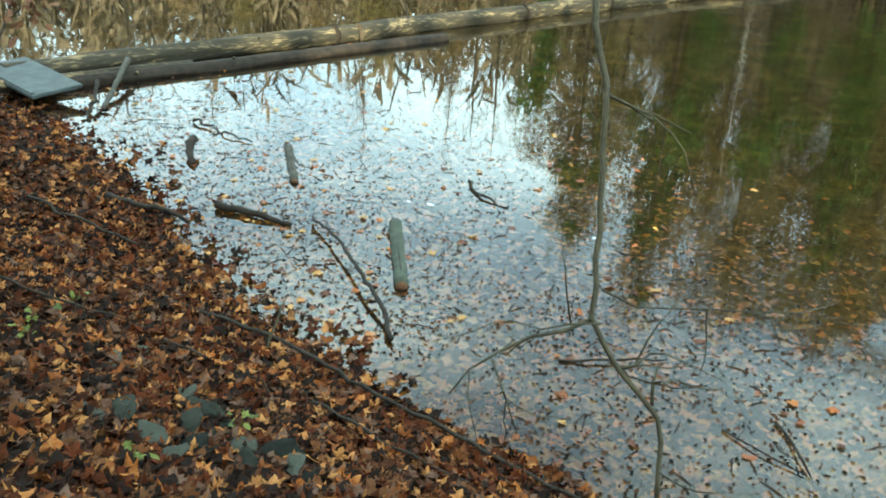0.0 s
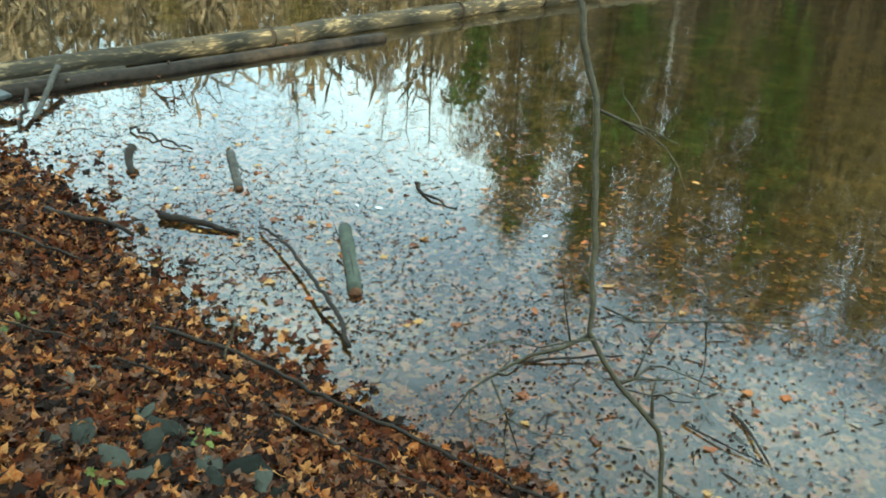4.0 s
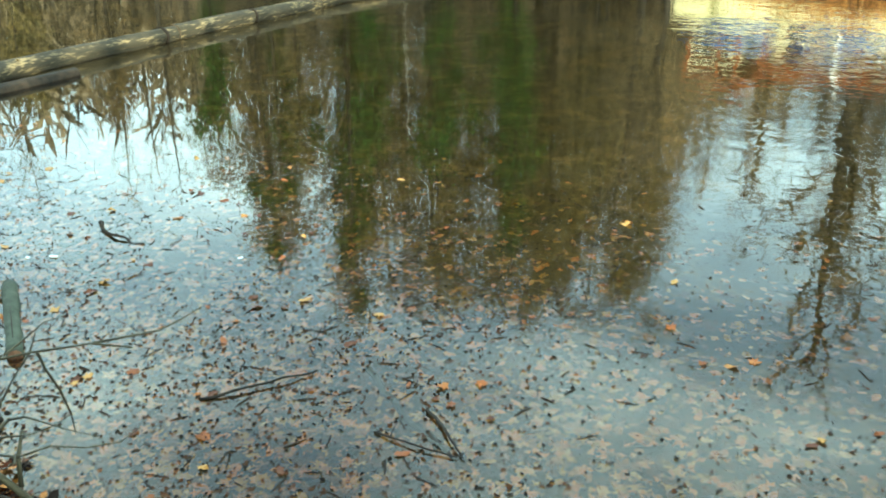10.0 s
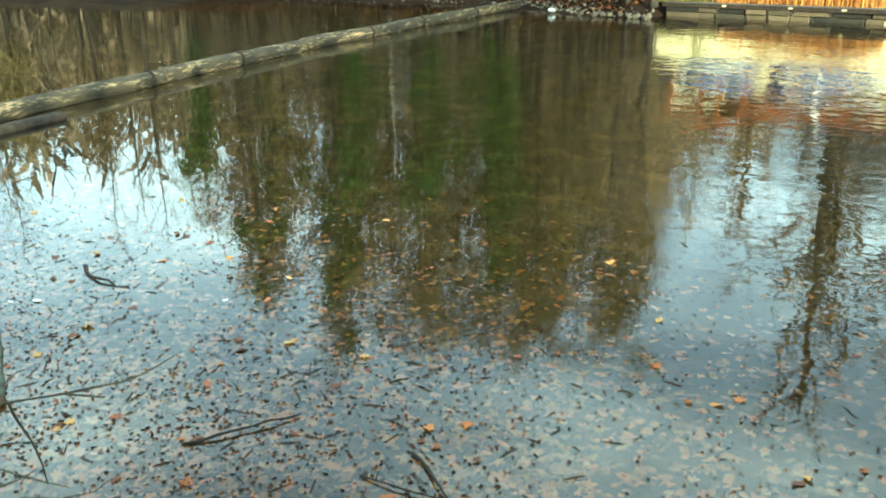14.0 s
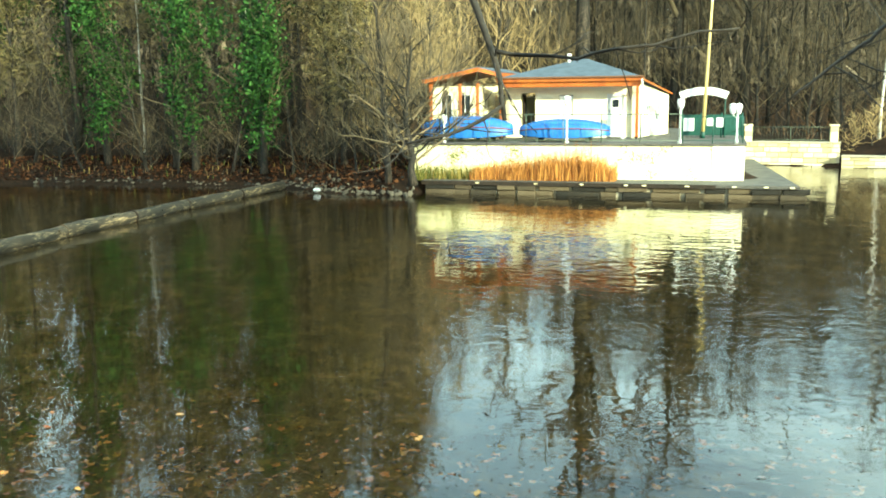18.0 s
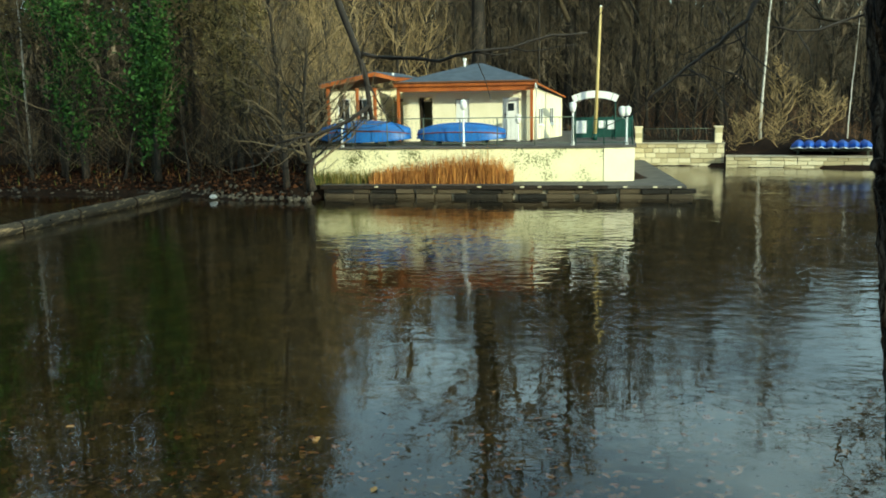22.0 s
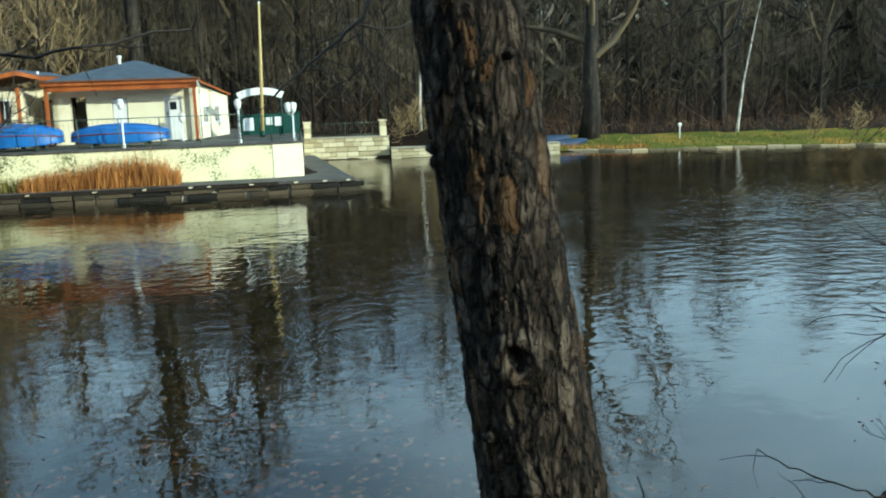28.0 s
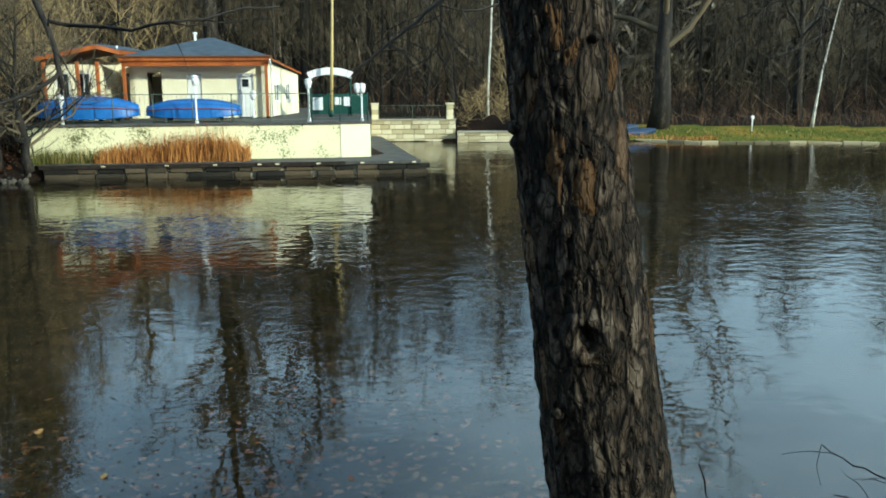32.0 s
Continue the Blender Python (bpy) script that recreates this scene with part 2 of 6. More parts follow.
QUAYSTONE = mat("sandstone", (0.42, 0.35, 0.20), (0.66, 0.58, 0.38), 3, 0.9, 0.5, 18, per="object")
MORTAR = mat("mortar", (0.22, 0.19, 0.13), (0.42, 0.37, 0.27), 5, 0.95, 0.4, 40)
GREENPAINT = mat("green_paint", (0.005, 0.032, 0.024), (0.012, 0.065, 0.048), 4, 0.5, 0.1, 30)
RAIL = mat("grey_green_rail", (0.05, 0.07, 0.05), (0.12, 0.14, 0.10), 6, 0.5, 0.1, 30, metal=0.3)
POLE = mat("yellow_wood_pole", (0.42, 0.30, 0.10), (0.62, 0.48, 0.20), 2, 0.6, 0.1, 20, stretch=(1, 1, 0.2))
# near-black that stands for the shade indoors and in the dock gap
SHADE_BLACK = mat("shade_black", (0.01, 0.01, 0.01), (0.03, 0.028, 0.025), 4, 0.8, 0.0)
STALK = mat("dead_stalks", (0.02, 0.014, 0.007), (0.12, 0.08, 0.035), 3, 0.8, 0.1, 20, per="island")
DRYGRASS = mat("dry_reed_grass", (0.17, 0.055, 0.012), (0.62, 0.29, 0.07), 3, 0.8, 0.1, 20, per="island")
GREENBLADE = mat("green_blades", (0.05, 0.08, 0.010), (0.28, 0.20, 0.05), 3, 0.8, 0.1, 20, per="island")
SPRIG = mat("green_sprig", (0.04, 0.055, 0.006), (0.10, 0.115, 0.014), 8, 0.6, 0.1, 30, per="island")
SHEET = mat("grey_board", (0.014, 0.019, 0.02), (0.06, 0.072, 0.076), 5, 0.6, 0.2, 30)
BRUSH = mat("brown_brush", (0.010, 0.007, 0.005), (0.10, 0.055, 0.025), 3, 0.85, 0.1, 20, per="island")
KERB = mat("pale_kerb", (0.14, 0.11, 0.06), (0.42, 0.34, 0.20), 3, 0.9, 0.4, 18, per="object")
PAPER = mat("pale_litter", (0.7, 0.7, 0.68), (0.85, 0.85, 0.83), 10, 0.7, 0.1)


def glass_mat():
    m = bpy.data.materials.new("window_glass")
    m.use_nodes = True
    b = m.node_tree.nodes["Principled BSDF"]
    b.inputs["Base Color"].default_value = (0.02, 0.025, 0.03, 1)
    b.inputs["Roughness"].default_value = 0.06
    return m


GLASS = glass_mat()


def water_mat():
    """Clear, slightly brown water: a mirror by Fresnel over a tinted see-through, with ripples that grow where the wind reaches."""
    m = bpy.data.materials.new("pond_water")
    m.use_nodes = True
    n, link = m.node_tree.nodes, m.node_tree.links.new
    n.remove(n["Principled BSDF"])
    co = n.new("ShaderNodeTexCoord")

    def noise_at(scale, sx, sy, detail=2):
        mp = n.new("ShaderNodeMapping")
        mp.inputs["Scale"].default_value = (sx, sy, 1)
        link(co.outputs["Object"], mp.inputs["Vector"])
        t = n.new("ShaderNodeTexNoise")
        t.inputs["Scale"].default_value, t.inputs["Detail"].default_value = scale, detail
        link(mp.outputs[0], t.inputs["Vector"])
        return t.outputs["Fac"]

    def mth(op, a, b=None, c=None):
        k = n.new("ShaderNodeMath")
        k.operation = op
        for i, v in enumerate((a, b, c)):
            if v is None:
                continue
            if isinstance(v, (int, float)):
                k.inputs[i].default_value = v
            else:
                link(v, k.inputs[i])
        return k.outputs[0]

    sep = n.new("ShaderNodeSeparateXYZ")
    link(co.outputs["Object"], sep.inputs[0])
    # wind reaches the open water, most of all towards the far right
    far = n.new("ShaderNodeMapRange")
    far.interpolation_type = "SMOOTHSTEP"
    far.inputs["From Min"].default_value, far.inputs["From Max"].default_value = 6.0, 22.0
    link(mth("MULTIPLY_ADD", sep.outputs["X"], 0.45, sep.outputs["Y"]), far.inputs["Value"])
    patch = n.new("ShaderNodeMapRange")
    patch.interpolation_type = "SMOOTHSTEP"
    patch.inputs["From Min"].default_value, patch.inputs["From Max"].default_value = 0.36, 0.62
    link(noise_at(0.11, 1, 1.6), patch.inputs["Value"])
    breeze = n.new("ShaderNodeMapRange")
    breeze.interpolation_type = "SMOOTHSTEP"
    breeze.inputs["From Min"].default_value, breeze.inputs["From Max"].default_value = 5.0, 14.0
    link(mth("MULTIPLY_ADD", sep.outputs["Y"], -0.12, sep.outputs["X"]), breeze.inputs["Value"])
    calm = n.new("ShaderNodeMapRange")
    calm.interpolation_type = "SMOOTHSTEP"
    for key, v in zip(("From Min", "From Max", "To Min", "To Max"), (28.0, 37.0, 1.0, 0.10)):
        calm.inputs[key].default_value = v
    link(mth("MULTIPLY_ADD", sep.outputs["X"], 0.25, sep.outputs["Y"]), calm.inputs["Value"])
    wind = mth("MULTIPLY", mth("MULTIPLY", breeze.outputs[0], far.outputs[0]), calm.outputs[0])
    amount = mth("MULTIPLY", far.outputs[0], mth("MULTIPLY_ADD", patch.outputs[0], 0.6, 0.25))
    amount = mth("MULTIPLY_ADD", wind, 0.7, amount)
    ripple = mth("MULTIPLY", noise_at(1.9, 0.55, 1.0, 3), mth("MULTIPLY_ADD", wind, 0.018, mth("MULTIPLY", far.outputs[0], 0.003)))
    fine = mth("MULTIPLY", noise_at(5.2, 0.75, 1.0, 2), mth("MULTIPLY", wind, 0.024))
    chop = mth("MULTIPLY", noise_at(3.4, 0.8, 1.0, 2), mth("MULTIPLY_ADD", amount, 0.020, 0.0006))
    swell = mth("MULTIPLY", noise_at(0.9, 0.5, 1.0, 2), mth("MULTIPLY_ADD", amount, 0.018, 0.0015))
    bump = n.new("ShaderNodeBump")
    bump.inputs["Distance"].default_value, bump.inputs["Strength"].default_value = 1.0, 1.0
    link(mth("ADD", mth("ADD", mth("ADD", chop, fine), ripple), swell), bump.inputs["Height"])
    fr = n.new("ShaderNodeFresnel")
    fr.inputs["IOR"].default_value = 1.58
    link(bump.outputs[0], fr.inputs["Normal"])
    clear, gloss, mix = n.new("ShaderNodeBsdfTransparent"), n.new("ShaderNodeBsdfGlossy"), n.new("ShaderNodeMixShader")
    clear.inputs["Color"].default_value = (0.82, 0.75, 0.54, 1)
    gloss.inputs["Roughness"].default_value = 0.015
    gloss.inputs["Color"].default_value = (1, 1, 1, 1)
    link(bump.outputs[0], gloss.inputs["Normal"])
    link(fr.outputs[0], mix.inputs[0])
    link(clear.outputs[0], mix.inputs[1])
    link(gloss.outputs[0], mix.inputs[2])
    link(mix.outputs[0], n["Material Output"].inputs["Surface"])
    return m


WATER = water_mat()


def bark_mat():
    """Grey-brown bark in upright plates with dark cracks, and rust-coloured flakes."""
    m = bpy.data.materials.new("plated_bark")
    m.use_nodes = True
    n, link = m.node_tree.nodes, m.node_tree.links.new
    b = n["Principled BSDF"]
    co, mp = n.new("ShaderNodeTexCoord"), n.new("ShaderNodeMapping")
    mp.inputs["Scale"].default_value = (1, 1, 0.40)
    link(co.outputs["Object"], mp.inputs["Vector"])
    warp = n.new("ShaderNodeTexNoise")
    warp.inputs["Scale"].default_value, warp.inputs["Detail"].default_value = 14, 4
    link(mp.outputs[0], warp.inputs["Vector"])
    bend = n.new("ShaderNodeVectorMath")
    bend.operation = "MULTIPLY_ADD"
    bend.inputs[1].default_value = (0.075, 0.075, 0.075)
    link(warp.outputs["Color"], bend.inputs[0])
    link(mp.outputs[0], bend.inputs[2])

    def cells(scale, feature):
        v = n.new("ShaderNodeTexVoronoi")
        v.feature = feature
        v.inputs["Scale"].default_value = scale
        link(bend.outputs[0], v.inputs["Vector"])
        return v

    def span(src, a, c, lo, hi):
        k = n.new("ShaderNodeMapRange")
        k.interpolation_type = "SMOOTHSTEP"
        for name, v in zip(("From Min", "From Max", "To Min", "To Max"), (a, c, lo, hi)):
            k.inputs[name].default_value = v
        link(src, k.inputs["Value"])
        return k.outputs[0]

    def mth(op, a, c):
        k = n.new("ShaderNodeMath")
        k.operation = op
        for i, v in enumerate((a, c)):
            if isinstance(v, (int, float)):
                k.inputs[i].default_value = v
            else:
                link(v, k.inputs[i])
        return k.outputs[0]

    big_, small_ = cells(20, "DISTANCE_TO_EDGE"), cells(47, "DISTANCE_TO_EDGE")
    tone = cells(20, "F1")
    grain = n.new("ShaderNodeTexNoise")
    grain.inputs["Scale"].default_value, grain.inputs["Detail"].default_value = 95, 4
    link(mp.outputs[0], grain.inputs["Vector"])
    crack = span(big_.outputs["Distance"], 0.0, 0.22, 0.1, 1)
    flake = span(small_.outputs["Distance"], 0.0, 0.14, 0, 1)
    sep = n.new("ShaderNodeSeparateColor")
    link(tone.outputs["Color"], sep.inputs[0])
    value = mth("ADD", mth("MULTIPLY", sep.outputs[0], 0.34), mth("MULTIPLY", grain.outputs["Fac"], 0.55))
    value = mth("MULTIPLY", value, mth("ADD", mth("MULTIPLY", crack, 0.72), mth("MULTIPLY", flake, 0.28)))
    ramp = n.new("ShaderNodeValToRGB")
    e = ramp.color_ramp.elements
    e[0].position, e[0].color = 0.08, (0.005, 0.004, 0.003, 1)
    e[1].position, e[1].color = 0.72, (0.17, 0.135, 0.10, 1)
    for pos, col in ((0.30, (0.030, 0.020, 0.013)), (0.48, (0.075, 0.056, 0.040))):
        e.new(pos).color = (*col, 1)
    link(value, ramp.inputs["Fac"])
    rust = n.new("ShaderNodeMix")
    rust.data_type = "RGBA"
    rust.inputs["B"].default_value = (0.13, 0.065, 0.022, 1)
    link(span(sep.outputs[1], 0.86, 0.98, 0, 0.55), rust.inputs["Factor"])
    link(ramp.outputs["Color"], rust.inputs["A"])
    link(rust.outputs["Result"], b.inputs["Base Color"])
    b.inputs["Roughness"].default_value, b.inputs["Specular IOR Level"].default_value = 0.9, 0.25
    bump = n.new("ShaderNodeBump")
    bump.inputs["Strength"].default_value, bump.inputs["Distance"].default_value = 1.0, 0.02
    height = mth("ADD", mth("MULTIPLY", crack, 0.55), mth("MULTIPLY", flake, 0.22))
    height = mth("ADD", height, mth("ADD", mth("MULTIPLY", sep.outputs[0], 0.35), mth("MULTIPLY", grain.outputs["Fac"], 0.25)))
    link(height, bump.inputs["Height"])
    link(bump.outputs[0], b.inputs["Normal"])
    return m


BARK_HERO = bark_mat()


# ---- mesh helpers ----
def mesh_of(name, verts, faces, *mats):
    me = bpy.data.meshes.new(name)
    me.from_pydata(np.asarray(verts, float).tolist(), [], faces.tolist() if isinstance(faces, np.ndarray) else [tuple(map(int, f)) for f in faces])
    for m in mats:
        me.materials.append(m)
    return me


def smooth(me):
    me.polygons.foreach_set("use_smooth", [True] * len(me.polygons))
    return me


def thing(name, m, label, category, group="", kind=""):
    ob = new(name)
    ob.empty_display_size = 0.1
    ob.matrix_world = m
    return tagged(ob, label, category, group, kind)


def put(name, me, parent=None, label="", m=None):
    """One mesh object, under a thing or part where given; coordinates are the parent's own."""
    ob = new(name, me)
    if parent is not None:
        ob.parent = parent
    if m is not None:
        ob.matrix_local = m
    if label:
        ob["label"] = label
    return ob


def part(name, bm, material, parent, label=""):
    me = bpy.data.meshes.new(name)
    bm.to_mesh(me)
    bm.free()
    me.materials.append(material)
    return put(name, me, parent, label)


def box(x0, x1, y0, y1, z0, z1, bevel=0.01):
    bm = bmesh.new()
    bmesh.ops.create_cube(bm, size=1)
    bmesh.ops.transform(bm, matrix=Matrix.Translation(((x0 + x1) / 2, (y0 + y1) / 2, (z0 + z1) / 2)) @ Matrix.Diagonal((x1 - x0, y1 - y0, z1 - z0, 1)), verts=bm.verts)
    if bevel:
        bmesh.ops.bevel(bm, geom=bm.edges[:], offset=bevel, segments=1, affect="EDGES", clamp_overlap=True)
    return bm


def prism(outline, z0, z1, bevel=0.0):
    """An upright block over an outline of (x, y), anticlockwise."""
    bm = bmesh.new()
    lo = [bm.verts.new((x, y, z0)) for x, y in outline]
    hi = [bm.verts.new((x, y, z1)) for x, y in outline]
    k = len(lo)
    bm.faces.new(hi)
    bm.faces.new(lo[::-1])
    for i in range(k):
        bm.faces.new((lo[i], lo[(i + 1) % k], hi[(i + 1) % k], hi[i]))
    if bevel:
        bmesh.ops.bevel(bm, geom=bm.edges[:], offset=bevel, segments=1, affect="EDGES", clamp_overlap=True)
    return bm


def tube_geo(points, radii, sides=6, base=0, cap=True):
    """Vertices and faces of a tube along points."""
    pts = np.asarray(points, float)
    rad = np.broadcast_to(np.asarray(radii, float), (len(pts),))
    tan = np.gradient(pts, axis=0)
    tan /= np.linalg.norm(tan, axis=1)[:, None] + 1e-9
    ref = np.array([0.31, 0.17, 0.93]) if abs(tan[0] @ [0.31, 0.17, 0.93]) < 0.9 else np.array([0.9, 0.3, 0.1])
    a = np.cross(tan, ref)
    a /= np.linalg.norm(a, axis=1)[:, None]
    b = np.cross(tan, a)
    th = np.arange(sides) * 2 * np.pi / sides
    ring = pts[:, None] + rad[:, None, None] * (a[:, None] * np.cos(th)[None, :, None] + b[:, None] * np.sin(th)[None, :, None])
    v = ring.reshape(-1, 3)
    f = []
    for i in range(len(pts) - 1):
        for j in range(sides):
            k = (j + 1) % sides
            f.append((base + i * sides + j, base + i * sides + k, base + (i + 1) * sides + k, base + (i + 1) * sides + j))
    if cap:
        f.append(tuple(base + j for j in range(sides))[::-1])
        f.append(tuple(base + (len(pts) - 1) * sides + j for j in range(sides)))
    return v, f


def tubes(name, paths, material, sides=6):
    """One mesh of several tubes: (points, radii) each."""
    vs, fs, base = [], [], 0
    for pts, rad in paths:
        v, f = tube_geo(pts, rad, sides, base)
        vs.append(v)
        fs += f
        base += len(v)
    return smooth(mesh_of(name, np.concatenate(vs), fs, material))


def wobble(points, step, amount, rng):
    """A polyline resampled, with small bends."""
    pts = np.asarray(points, float)
    d = np.r_[0, np.cumsum(np.linalg.norm(np.diff(pts, axis=0), axis=1))]
    k = max(int(d[-1] / step), 2)
    s = np.linspace(0, d[-1], k + 1)
    out = np.stack([np.interp(s, d, pts[:, i]) for i in range(3)], 1)
    out[1:-1] += rng.normal(0, amount, (k - 1, 3))
    return out
# ---- ground and water ----
SHORE = [(-70, -2), (-40, 1.5), (-25, 2.2), (-16, 2.6), (-12.5, 2.95), (-11.1, 3.39), (-9.3, 3.47), (-7.4, 3.32), (-6.3, 3.16), (-5.2, 3.15), (-4.3, 3.4),
         (-3.5, 3.53), (-2.7, 3.76), (-2.1, 3.95), (0, 4.3), (2.2, 4.7), (4.6, 6.4), (6.9, 8.2), (9.2, 9.6), (14, 12), (22, 15.5), (34, 20), (48, 27), (46, 34),
         (36, 38.2), (30.6, 39.9), (23, 42.7), (17.3, 43.6), (14.5, 45.4), (12.2, 44.6), (5.7, 46.2), (1.5, 46.9), (2.2, 40), (3.1, 33.5), (-9.6, 33.2),
         (-9.9, 31.0), (-12.3, 31.3), (-15.0, 32.9), (-16.6, 33.0), (-24.1, 33.0), (-27, 32.4), (-32.6, 30), (-48, 27), (-70, 24)]
shore_a = np.array(SHORE, float)
shore_b = np.roll(shore_a, -1, axis=0)


def shore_distance(x, y):
    """Metres from the waterline: positive on land."""
    p = np.stack([np.ravel(x), np.ravel(y)], 1)
    best, inside = np.full(len(p), 1e9), np.zeros(len(p), bool)
    for a, b in zip(shore_a, shore_b):
        ab = b - a
        t = np.clip(((p - a) @ ab) / (ab @ ab), 0, 1)
        best = np.minimum(best, np.hypot(*(p - a - t[:, None] * ab).T))
        cross = (a[1] > p[:, 1]) != (b[1] > p[:, 1])
        with np.errstate(divide="ignore", invalid="ignore"):
            hit = p[:, 0] < (b[0] - a[0]) * (p[:, 1] - a[1]) / (b[1] - a[1]) + a[0]
        inside ^= cross & hit
    return np.where(inside, -best, best).reshape(np.shape(x))


def rough_field(x, y):
    return (np.sin(x * 1.7 + 1.3 * np.sin(y * 0.9)) * np.cos(y * 1.3 + 0.7 * np.sin(x * 0.6)) + 0.5 * np.sin(x * 3.9 + y * 2.7) + 0.35 * np.cos(y * 5.1 - x * 4.3))


def ground_height(x, y):
    x, y = np.asarray(x, float), np.asarray(y, float)
    d = shore_distance(x, y)
    k = np.clip((y - 15) / 10, 0, 1)
    land = np.maximum(d, 0)
    near = np.minimum(0.24 * land + 0.062 * land**2, 2.05 + 0.02 * land)
    lawn = np.clip((x - 12) / 3, 0, 1)
    far = (1 - lawn) * (0.05 + 1.05 * (1 - np.exp(-land / 2.2)) + 0.03 * land) + lawn * (0.05 + 0.16 * (1 - np.exp(-land / 2.5)) + 0.008 * land)
    # rise under the far wood, and an unseen near hill added for shade
    rise_and_shade_hill = 0.15 * np.clip(np.hypot(x, y - 10) - 66, 0, 75) * np.clip((y + 5) / 20, 0, 1) + np.minimum(0.75 * np.clip(-2.5 - y, 0, None), 9.5 + 0.8 * np.sin(x * 0.13))
    up = np.minimum(near * (1 - k) + far * k, 9.0) + rise_and_shade_hill
    up = up + 0.025 * rough_field(x, y) * np.clip(land, 0, 1)
    down = -0.04 - 0.16 * np.minimum(-np.minimum(d, 0), 3.5) - 0.06 * np.clip(-d - 3.5, 0, 12)
    return np.where(d > 0, up, down + 0.02 * rough_field(x, y))


def axis(core0, core1, step, mid0, mid1, midstep, reach):
    mid = list(np.arange(mid0, core0, midstep)) + list(np.arange(core0, core1, step)) + list(np.arange(core1, mid1 + 0.1, midstep))
    out, s = [], midstep
    a = mid0
    while a > -reach:
        s *= 1.5
        a -= s
        out.append(a)
    lo = out[::-1]
    out, s, a = [], midstep, mid[-1]
    while a < reach:
        s *= 1.5
        a += s
        out.append(a)
    return np.array(lo + mid + out)


gx = axis(-14, 10, 0.22, -60, 60, 1.3, 1500)
gy = axis(-4, 10, 0.22, -20, 66, 1.1, 1500)
X, Y = np.meshgrid(gx, gy)
Z = ground_height(X, Y)
nx, ny = len(gx), len(gy)
verts = np.stack([X.ravel(), Y.ravel(), Z.ravel()], 1)
idx = np.arange(nx * ny).reshape(ny, nx)
faces = np.stack([idx[:-1, :-1].ravel(), idx[:-1, 1:].ravel(), idx[1:, 1:].ravel(), idx[1:, :-1].ravel()], 1)
ground = put("ground", smooth(mesh_of("ground", verts, faces, LITTER, MUD, GRASS)))
fc = verts[faces].mean(1)
fd = shore_distance(fc[:, 0], fc[:, 1])
lawnish = (fc[:, 0] > 13.5) & (fc[:, 1] > 36) & (fd > 0) & (fd < 9) & (fc[:, 0] < 60)
ground.data.polygons.foreach_set("material_index", np.where(fd < np.where(fc[:, 1] > 15, -0.7, 0), 1, np.where(lawnish, 2, 0)).astype(np.int32))
tagged(ground, "leaf-covered earth banks, muddy pond bed and lawn", "ground", kind="structure")

wx = np.arange(-72, 52, 2.0)
wy = np.arange(-4, 50, 2.0)
WX, WY = np.meshgrid(wx, wy)
wi = np.arange(WX.size).reshape(WX.shape)
wf = np.stack([wi[:-1, :-1].ravel(), wi[:-1, 1:].ravel(), wi[1:, 1:].ravel(), wi[1:, :-1].ravel()], 1)
wv = np.stack([WX.ravel(), WY.ravel(), 0 * WX.ravel()], 1)
wc = wv[wf].mean(1)
keep = shore_distance(wc[:, 0], wc[:, 1]) < 2.6
water = put("water", mesh_of("water", wv, wf[keep], WATER))
tagged(water, "still brown pond water with faint ripples", "pond", kind="structure")


# ---- leaves ----
def leaf_shape(kind):
    """Outline fan of a lobed (0) or an oval (1) leaf, unit length."""
    if kind == 0:
        a = np.radians([-90, -40, -28, 5, 22, 52, 70, 90, 110, 128, 158, 175, 208, 220])
        r = np.array([0.42, 0.30, 0.46, 0.27, 0.52, 0.27, 0.42, 0.58, 0.42, 0.27, 0.52, 0.27, 0.46, 0.30])
    else:
        a = np.radians([-90, -45, 0, 45, 90, 135, 180, 225])
        r = np.array([0.5, 0.3, 0.22, 0.34, 0.52, 0.34, 0.22, 0.3])
    return np.stack([r * np.cos(a), r * np.sin(a)], 1)


def scatter_leaves(name, material, xs, ys, zs, size, tilt, rng, curl=0.25, lobed=0.6):
    vs, fs, base = [], [], 0
    for x, y, z in zip(xs, ys, zs):
        o = leaf_shape(0 if rng.random() < lobed else 1)
        s = size * rng.uniform(0.55, 1.25)
        k = len(o)
        p = np.zeros((k + 1, 3))
        p[1:, :2] = o
        p[1:, 2] = curl * rng.normal(0.25, 0.5) * (o[:, 0] ** 2) * 2 + curl * rng.normal(0.2, 0.4) * (o[:, 1] ** 2) + curl * 0.15 * rng.normal(0, 1, k)
        rot = np.array(Euler((rng.normal(0, tilt), rng.normal(0, tilt), rng.uniform(0, 6.28))).to_matrix())
        vs.append((p * s) @ rot.T + (x, y, z))
        fs += [(base, base + 1 + i, base + 1 + (i + 1) % k) for i in range(k)]
        base += k + 1
    return mesh_of(name, np.concatenate(vs), fs, material)


rng = np.random.default_rng(3)
# litter on the near bank
lx, ly = rng.uniform(-15.5, 1.5, 56000), rng.uniform(-1.2, 4.6, 56000)
ld = shore_distance(lx, ly)
ok = (ld > -0.10 - np.where(lx < -3.6, 0.42, 0.05) * rng.random(len(lx)) ** 4 * (1.3 + rough_field(lx * 1.6, ly * 1.6))) & (rng.random(len(lx)) < np.where(lx > -8, 0.72, 0.34)) & (ld < 3.4 + 0.0 * lx)
lx, ly, ld = lx[ok], ly[ok], ld[ok]
lz = np.maximum(ground_height(lx, ly), 0.0) + rng.uniform(0.004, 0.045, len(lx))
tagged(put("leaf_litter", scatter_leaves("leaf_litter", LEAF, lx, ly, lz, 0.122, 0.40, rng, 0.7)), "rust-brown fallen maple and oak leaves covering the bank", "leaf litter", kind="stuff")
